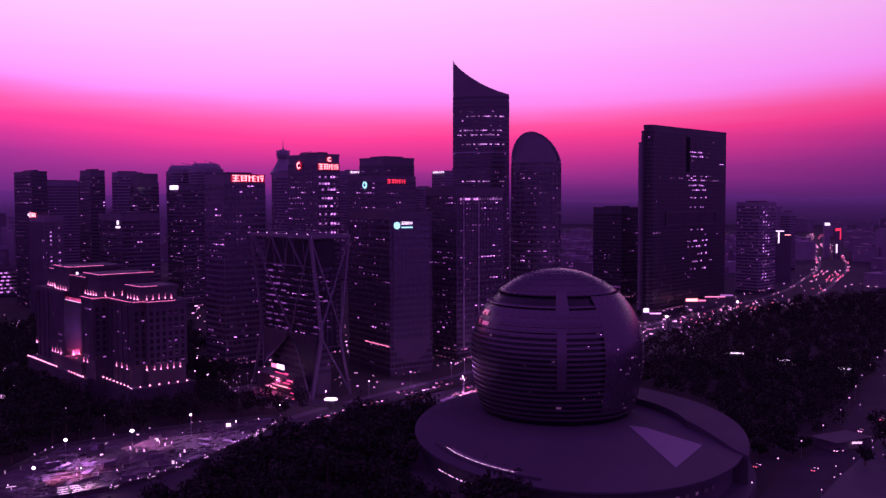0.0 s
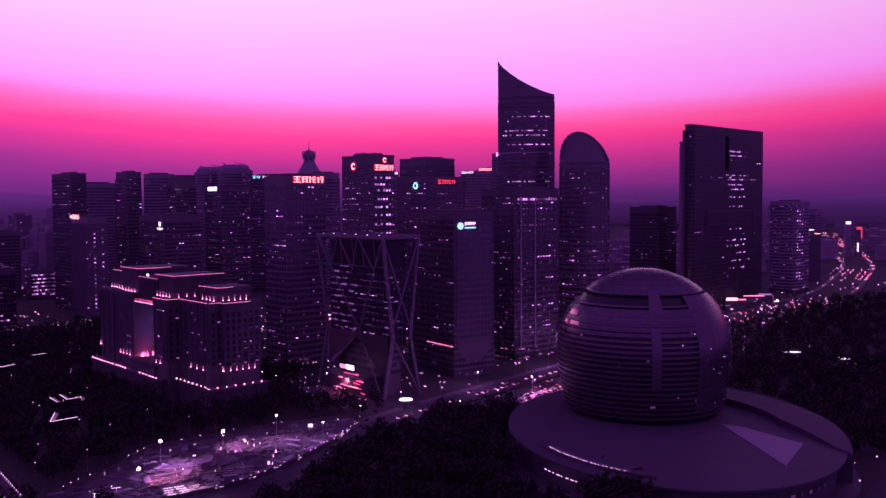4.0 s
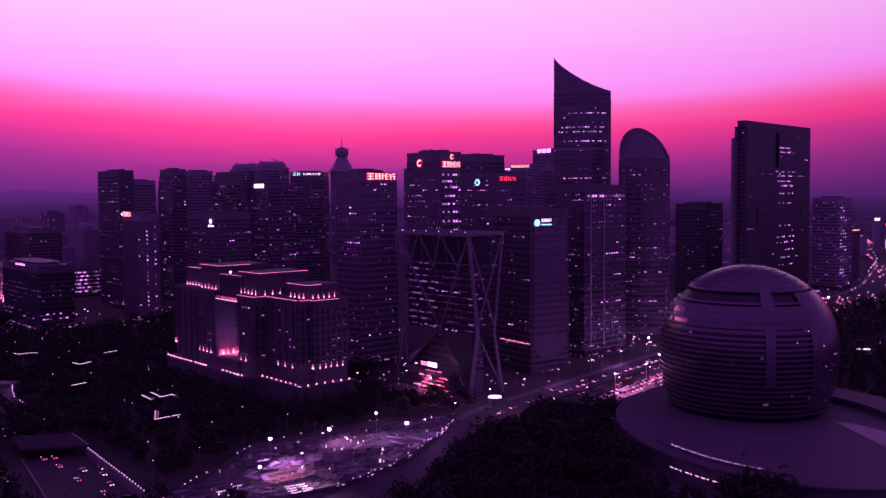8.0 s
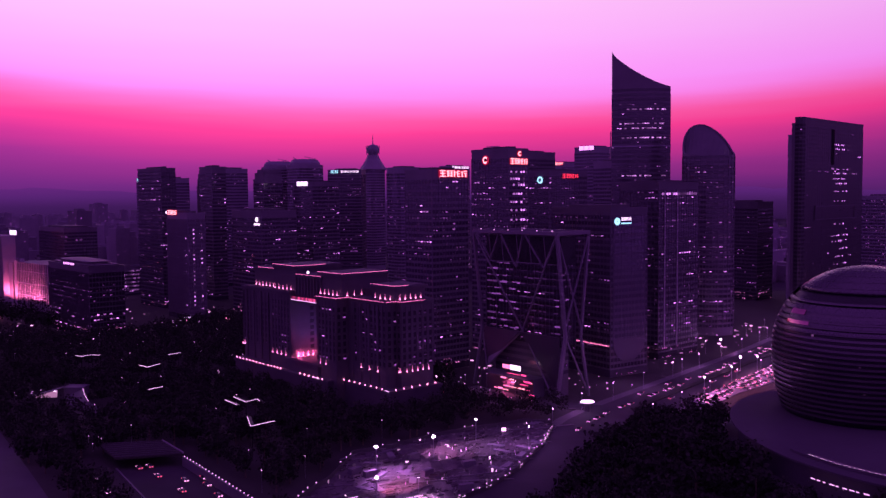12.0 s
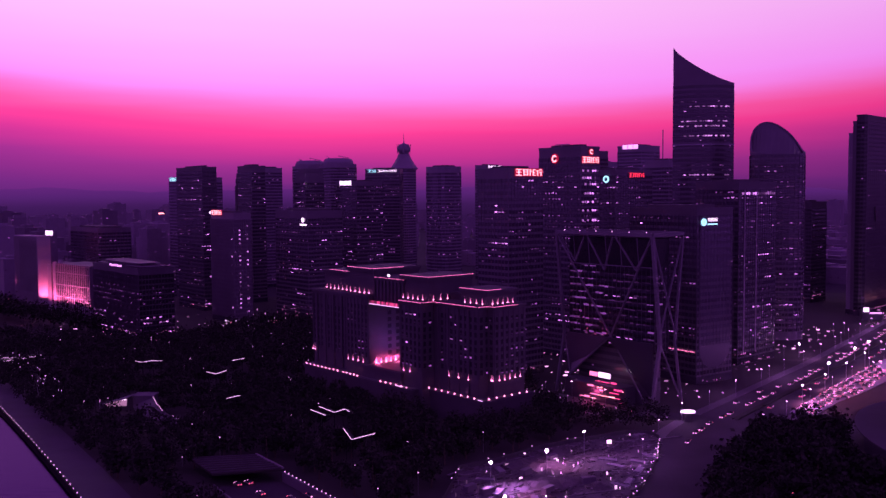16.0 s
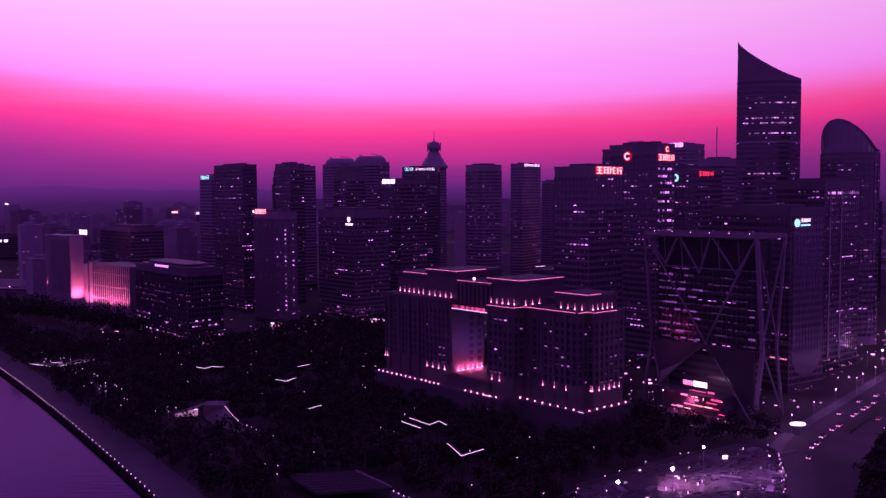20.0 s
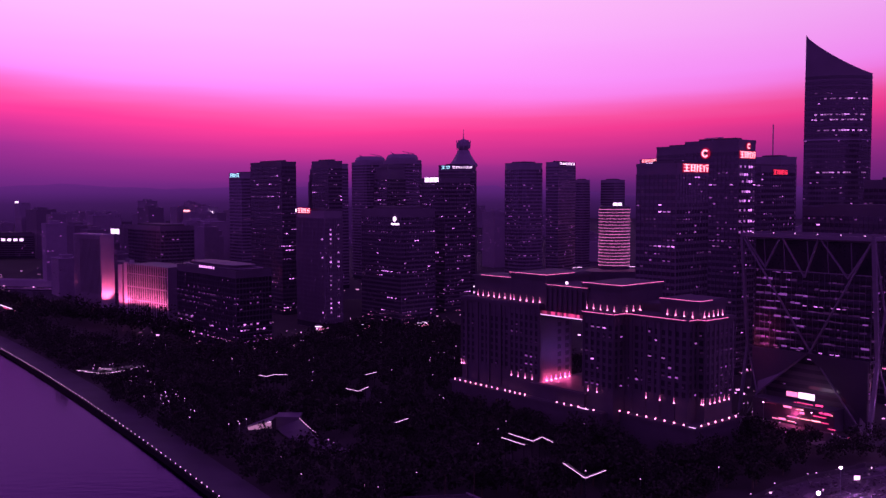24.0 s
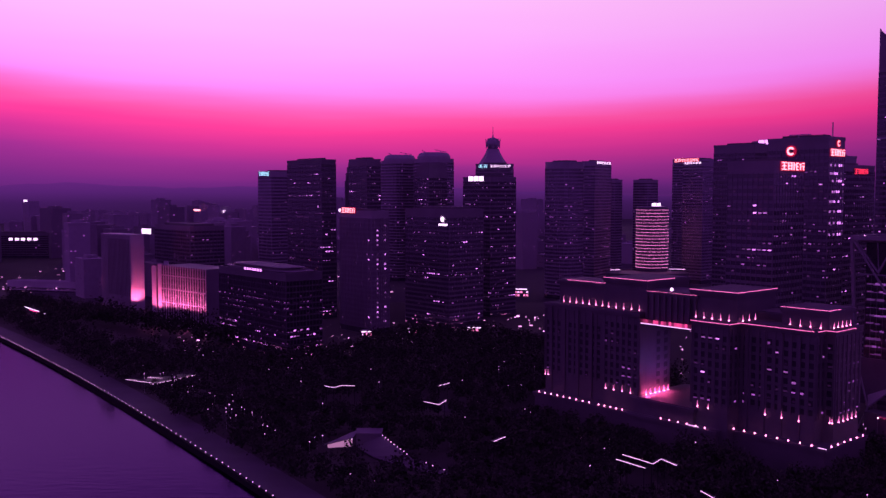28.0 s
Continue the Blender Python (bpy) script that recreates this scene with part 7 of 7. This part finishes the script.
tree_rng = random.Random(12)
PARK = [(-425, 490), (-360, 385), (-300, 300), (-230, 280), (-150, 290), (-60, 330), (10, 330), (30, 352), (-12, 410), (-8, 500), (-60, 520), (-110, 560), (-170, 690), (-230, 830), (-300, 890), (-372, 885), (-400, 800), (-442, 772), (-525, 842), (-545, 885), (-600, 925), (-650, 1020), (-800, 1150), (-760, 1010)]
EAST = [(140, 400), (150, 500), (130, 560), (110, 620), (190, 800), (300, 940), (420, 1050), (700, 1200), (620, 800), (420, 560), (260, 380)]
spots = []
for poly, step in ((PARK, 9.6), (EAST, 11.0)):
    xs, ys = [p[0] for p in poly], [p[1] for p in poly]
    y = min(ys)
    while y < max(ys):
        x = min(xs)
        while x < max(xs):
            p = (x + tree_rng.uniform(-4, 4), y + tree_rng.uniform(-4, 4))
            if inside(p, poly) and free_spot(*p) and tree_rng.random() < 0.93:
                spots.append(p)
            x += step
        y += step
TALL = []
for i in range(32):
    TALL.append((-632 + (i % 16) * 9.5 + tree_rng.uniform(-2, 2), 955 - (i % 16) * 8.0 - (i // 16) * 12 + tree_rng.uniform(-3, 3)))
spots += TALL
NEAR_PLINTH = [(19, 324), (12, 327), (26, 321), (15, 318), (22, 315)]
spots += NEAR_PLINTH
GROVE_EDGE = [(-62, 450), (-46, 487), (-30, 492), (-6, 484), (-12, 440), (-10, 400), (-12, 372), (-34, 352), (-60, 340), (-112, 340), (-97, 392), (-78, 425)]
GROVE = []
for i in range(1500):
    p = (tree_rng.uniform(-115, -5), tree_rng.uniform(338, 494))
    if inside(p, GROVE_EDGE) and min((Vector(p) - q).length for q in AVENUE) > (19.5 if p[1] < 452 else 25) and min((Vector(p) - q).length for q in SERVICE) > 6.5 and ((p[0] - PX) / (PA + 7)) ** 2 + ((p[1] - PY) / (PB + 7)) ** 2 > 1 and all((p[0] - a) ** 2 + (p[1] - b) ** 2 > 49 for a, b in spots + GROVE):
        GROVE.append(p)
spots += GROVE
spots.sort(key=lambda p: p[1] + 0.15 * abs(p[0] + 120))
rest = []
for i, (x, y) in enumerate(spots):
    k = tree_rng.randrange(5)
    arr, crown, trunk, limbs = KINDS[k]
    sc, rot = tree_rng.uniform(0.8, 1.2), tree_rng.uniform(0, 360)
    if x > 130 and y > 640:
        sc *= 0.85
    if (x, y) in TALL:
        sc = tree_rng.uniform(1.5, 1.85)
    if (x, y) in GROVE:
        sc = tree_rng.uniform(1.25, 1.6)
    if (x, y) in NEAR_PLINTH:
        sc = tree_rng.uniform(1.5, 1.8)
    if i < 290:
        t = thing("tree", "dark leafy broad-crowned park tree", "tree", x, y, 0, rot, group="park trees")
        t.scale = (sc, sc, sc)
        part("trunk", trunk, None, t)
        part("crown", crown, None, t)
    else:
        g = radians(rot)
        c, sn = math.cos(g), math.sin(g)
        v = arr[: 4 * (260 if y < 650 else 160)] * sc * (1.0 if y < 650 else 1.08)
        rest.append(np.stack([v[:, 0] * c - v[:, 1] * sn + x, v[:, 0] * sn + v[:, 1] * c + y, v[:, 2]], 1))
woods = new("woods", quads_mesh("woods", np.concatenate(rest), M_LEAF))
tagged(woods, "dense dark tree tops of the riverside park", "trees", kind="stuff")

# ---- lamps along the quay, paths and streets ----
def lamp_parts(h, r, mat):
    s = Shape()
    s.beam((0, 0, 0), (0, 0, h), 0.16, sides=6)
    pole = s.mesh("post", [M_METAL])
    s = Shape()
    s.revolve([(r * 0.35, h - 0.1), (r, h + r * 0.5), (r, h + r * 1.1), (r * 0.3, h + r * 1.7)], 8)
    return pole, s.mesh("globe", [mat])


def lamp(name, label, x, y, z, parts, group):
    t = thing(name, label, "lamp", x, y, z, group=group)
    part("post", parts[0], None, t)
    part("globe", parts[1], None, t, "glowing globe")
    return t


quay_lamp = lamp_parts(0.5, 0.26, M_BEAD)
for i in range(112):
    p = quay(-150 + i * 6.6, 0.0, 0.9)
    lamp("quay_lamp", "small globe lamp on the quay parapet", p.x, p.y, 0.9, quay_lamp, "quay lamps")
path_lamp = lamp_parts(9.0, 0.24, M_BEAD)
low_lamp = lamp_parts(4.0, 0.24, M_BEAD)
n_lamp = 0
for i in range(900):
    x, y = tree_rng.uniform(-560, -170), tree_rng.uniform(330, 860)
    off = (x - Q0.x) * QN.x + (y - Q0.y) * QN.y
    if off < 30 or off > 260 or not free_spot(x, y):
        continue
    if off > 60 and tree_rng.random() < 0.7:
        continue
    lamp("path_lamp", "slim park lamp with a white globe", x, y, 0, path_lamp if off > 60 else low_lamp, "park lamps")
    n_lamp += 1
    if n_lamp >= 125:
        break
for i in range(34):
    p = quay(tree_rng.uniform(20, 240), tree_rng.uniform(18.5, 36))
    lamp("path_lamp", "slim park lamp with a white globe", p.x, p.y, 0, path_lamp, "park lamps")
street_me = lamp_parts(9.5, 0.27, M_LAMP)
for side in (-21, 21):
    for i in range(2, len(AVENUE) - 1, 2):
        p, d = AVENUE[i], (AVENUE[i + 1] - AVENUE[i]).normalized()
        q = p + Vector((-d.y, d.x)) * side
        if q.y > 2400 or q.y < 445 or (q.y > 900 and i % 4):
            continue
        lamp("street_lamp", "tall street lamp beside the avenue", q.x, q.y, 0.1, street_me, "street lamps")
        if q.y < 900 and i % 4 == 2:
            li = bpy.data.lights.new("street_lamp_light", "POINT")
            li.energy, li.color, li.shadow_soft_size = 7500, (0.72, 0.22, 1.0), 0.4
            new("street_lamp_light", li).location = (q.x, q.y, 9.0)
east_parts = lamp_parts(8, 0.35, M_BEAD)
for i in range(1, len(EASTWAY) - 1, 2):
    p, d = EASTWAY[i], (EASTWAY[i + 1] - EASTWAY[i]).normalized()
    q = p + Vector((-d.y, d.x)) * 11
    lamp("street_lamp", "tall street lamp by the park road", q.x, q.y, 0.1, east_parts, "street lamps")

for i in range(110):
    x, y = tree_rng.uniform(-170, 160), tree_rng.uniform(540, 900)
    if 0.55 * x + 560 < y < 2.4 * x + 1050 and min((Vector((x, y)) - p).length for p in AVENUE) > 20 and not inside((x, y), [(-150, 620), (-76, 535), (-50, 560), (45, 660), (20, 720), (-120, 760), (-190, 680)]):
        lamp("street_lamp", "street lamp between the towers", x, y, 0, street_me, "street lamps")

for i in range(1, len(EASTWAY) - 12):
    p, d = EASTWAY[i], (EASTWAY[i + 1] - EASTWAY[i]).normalized()
    q = p + Vector((d.y, -d.x)) * tree_rng.uniform(8, 13)
    lamp("path_lamp", "slim park lamp with a white globe", q.x, q.y, 0, low_lamp, "park lamps")
for i in range(44):
    x, y = tree_rng.uniform(-180, -85), tree_rng.uniform(512, 612)
    if inside((x, y), [(-165, 612), (-118, 612), (-90, 515), (-140, 548)]):
        lamp("path_lamp", "slim park lamp with a white globe", x, y, 0, low_lamp, "park lamps")
for i in range(46):
    x, y = tree_rng.uniform(150, 520), tree_rng.uniform(420, 1000)
    if inside((x, y), EAST) and free_spot(x, y):
        lamp("path_lamp", "slim park lamp with a white globe", x, y, 0, path_lamp, "park lamps")

for i in range(60):
    x, y = tree_rng.uniform(115, 330), tree_rng.uniform(360, 640)
    if inside((x, y), [(122, 383), (178, 345), (300, 470), (310, 620), (262, 600), (215, 500)]):
        lamp("path_lamp", "low bollard lamp with a white globe", x, y, 0, low_lamp, "park lamps")

# the many small lights of shops, signs and traffic at the towers' feet
street_pts = Shape()
glow_rng = random.Random(45)
ZONES = [([(-190, 640), (-150, 612), (-118, 612), (-62, 545), (-20, 590), (60, 690), (150, 830), (60, 900), (-120, 900), (-260, 800)], 420, 7),
         ([(110, 700), (210, 800), (330, 930), (420, 1050), (330, 1100), (200, 900), (120, 780)], 170, 6),
         ([(-300, 890), (-200, 820), (-150, 1000), (-330, 1010), (-420, 930)], 130, 6),
         ([(-560, 860), (-440, 772), (-330, 850), (-380, 930), (-520, 1000)], 90, 5),
         ([(-900, 1250), (-640, 1120), (-420, 1120), (-300, 1300), (-900, 1500)], 160, 10),
         ([(420, 1130), (640, 1120), (1000, 1600), (1000, 2200), (760, 1500), (520, 1200)], 200, 10)]
for poly, count, top in ZONES:
    for x, y in scatter_in(poly, count, glow_rng):
        k = glow_rng.choice((0.35, 0.45, 0.6, 0.9)) * (1 + max(0, y - 800) / 900)
        z = 0.6 + top * glow_rng.random() ** 2
        street_pts.box((x, y, z), (k * glow_rng.choice((1, 1, 2.5)), 0, 0), (0, k, 0), (0, 0, k * 0.8))
M_STREETPT = glow("street_point_light", (1.0, 0.38, 0.88), 3.2, vary=0.9, islands=True, sampled=False)
solid("street_light_field", street_pts, M_STREETPT, "many small pinkish lights of shops and streets", "street lights", kind="stuff")

# ---- cars ----
def car_meshes():
    s = Shape()
    s.prism([(-2.2, -0.9), (2.2, -0.9), (2.3, -0.6), (2.3, 0.6), (2.2, 0.9), (-2.2, 0.9)], 0.3, 0.85)
    body = s.mesh("body", [M_CAR])
    s = Shape()
    s.v += [Vector(p) for p in ((-1.7, -0.8, 0.85), (1.2, -0.8, 0.85), (1.2, 0.8, 0.85), (-1.7, 0.8, 0.85), (-1.2, -0.65, 1.45), (0.5, -0.65, 1.45), (0.5, 0.65, 1.45), (-1.2, 0.65, 1.45))]
    s.f += [(4, 5, 6, 7), (0, 1, 5, 4), (1, 2, 6, 5), (2, 3, 7, 6), (3, 0, 4, 7)]
    s.m += [0] * 5
    cabin = s.mesh("cabin", [M_GLASS])
    s = Shape()
    s.beam((0, -0.1, 0), (0, 0.1, 0), 0.64, sides=10)
    wheel = s.mesh("wheel", [M_RUBBER])
    s = Shape()
    s.block(0, -0.3, 0, 0.14, 0.3, 0.4)
    return body, cabin, wheel, s.mesh("headlight", [M_HEAD]), s.mesh("tail_light", [M_TAIL])


CAR = car_meshes()


def car(x, y, heading):
    t = thing("car", "small saloon car with its lights on", "car", x, y, 0.21, heading, group="cars in the traffic")
    part("body", CAR[0], None, t)
    part("cabin", CAR[1], None, t)
    for wx in (-1.35, 1.35):
        for wy in (-0.82, 0.82):
            part("wheel", CAR[2], None, t, m=Matrix.Translation((wx, wy, 0.32)))
    for wy in (-0.6, 0.6):
        part("headlight", CAR[3], None, t, m=Matrix.Translation((2.25, wy, 0.55)))
        part("tail_light", CAR[4], None, t, m=Matrix.Translation((-2.32, wy, 0.6)))


car_rng = random.Random(77)
for i in range(2, len(AVENUE) - 1):
    p, d = AVENUE[i], (AVENUE[i + 1] - AVENUE[i]).normalized()
    if p.y > 830 or p.y < 430:
        continue
    nrm = Vector((-d.y, d.x))
    for lane, share in ((6.5, 0.75), (10, 0.3), (14, 0.12), (-6, 0.28), (-10, 0.16)):
        for back in (0, 9) if lane == 6.5 else (0,):
            if car_rng.random() < share * (0.3 if p.y < 535 else 1.0):
                q = p + nrm * (lane + car_rng.uniform(-0.5, 0.5)) + d * (back + car_rng.uniform(-2, 2))
                car(q.x, q.y, math.degrees(math.atan2(d.y, d.x)) + (180 if lane > 0 else 0))
for x, y, hd in ((-274, 416, 126), (-270, 418, 126), (-242, 401, 306), (137, 401, 50), (183, 426, 230), (232, 486, 55), (-90, 540, 150), (-140, 565, 330), (160, 395, 50), (210, 462, 235), (-24, 455, 62), (-20, 463, 62), (-6, 484, 235), (-52, 402, 58), (-262, 404, 126), (-249, 398, 306), (-238, 392, 306), (-246, 384, 126), (-230, 378, 306), (-228, 366, 126), (-216, 360, 306), (-286, 398, 126), (-281, 390, 126), (-276, 383, 306)):
    car(x, y, hd)
M_CARPT = glow("car_park_light", (1.0, 0.3, 0.6), 3.6, vary=0.85, islands=True, sampled=False)
PARKING = [(-4, 537), (7, 530), (32, 561), (62, 591), (86, 618), (124, 664), (120, 694), (80, 645), (36, 589)]
for i in range(30):
    for col in range(4):
        q = Vector((2, 534)) + Vector((0.62, 0.785)) * (i * 5.6 + 2) + Vector((-0.785, 0.62)) * (col * 5.6 - 8 + (i % 2))
        if inside(q, PARKING) and car_rng.random() < 0.8:
            car(q.x, q.y, -38 + car_rng.choice((0, 180)) + car_rng.uniform(-4, 4))
park_pts = Shape()
for x, y in scatter_in(PARKING, 150, car_rng):
    k = car_rng.choice((0.25, 0.35, 0.35, 0.6))
    park_pts.box((x, y, car_rng.uniform(0.5, 1.4)), (k * car_rng.choice((1, 1, 3)), 0, 0), (0, k, 0), (0, 0, k))
solid("car_park_lights", park_pts, M_CARPT, "many small warm lights between the parked cars", "car lights", kind="stuff")
far_l, far_t = Shape(), Shape()
for i in range(len(AVENUE) - 1):
    p, d = AVENUE[i], (AVENUE[i + 1] - AVENUE[i]).normalized()
    if p.y < 830:
        continue
    nrm = Vector((-d.y, d.x))
    busy = 0.22 if p.y < 1000 else 0.06 if p.y < 1290 else 0.26 if p.y < 1480 else 0.3 if p.y < 1920 else 0.6 if 2150 < p.y < 2330 else 0.05
    for lane in (-24, 26) if 1480 < p.y < 1920 else (-22, -15, -8, 6, 13, 20):
        for q in range(2):
            if car_rng.random() < busy:
                c = p + nrm * (lane + car_rng.uniform(-2, 2)) + d * car_rng.uniform(0, 18)
                k = 0.4 + c.y / 2600
                (far_l if car_rng.random() < (0.6 if lane > 0 else 0.25) else far_t).box((c.x, c.y, 0.8), (k, 0, 0), (0, k, 0), (0, 0, k * 0.8))
solid("far_traffic", far_t, M_TAILFAR, "red tail lights of far traffic", "traffic", kind="stuff")
solid("oncoming_traffic", far_l, M_HEAD, "headlights of far oncoming traffic", "traffic", kind="stuff")
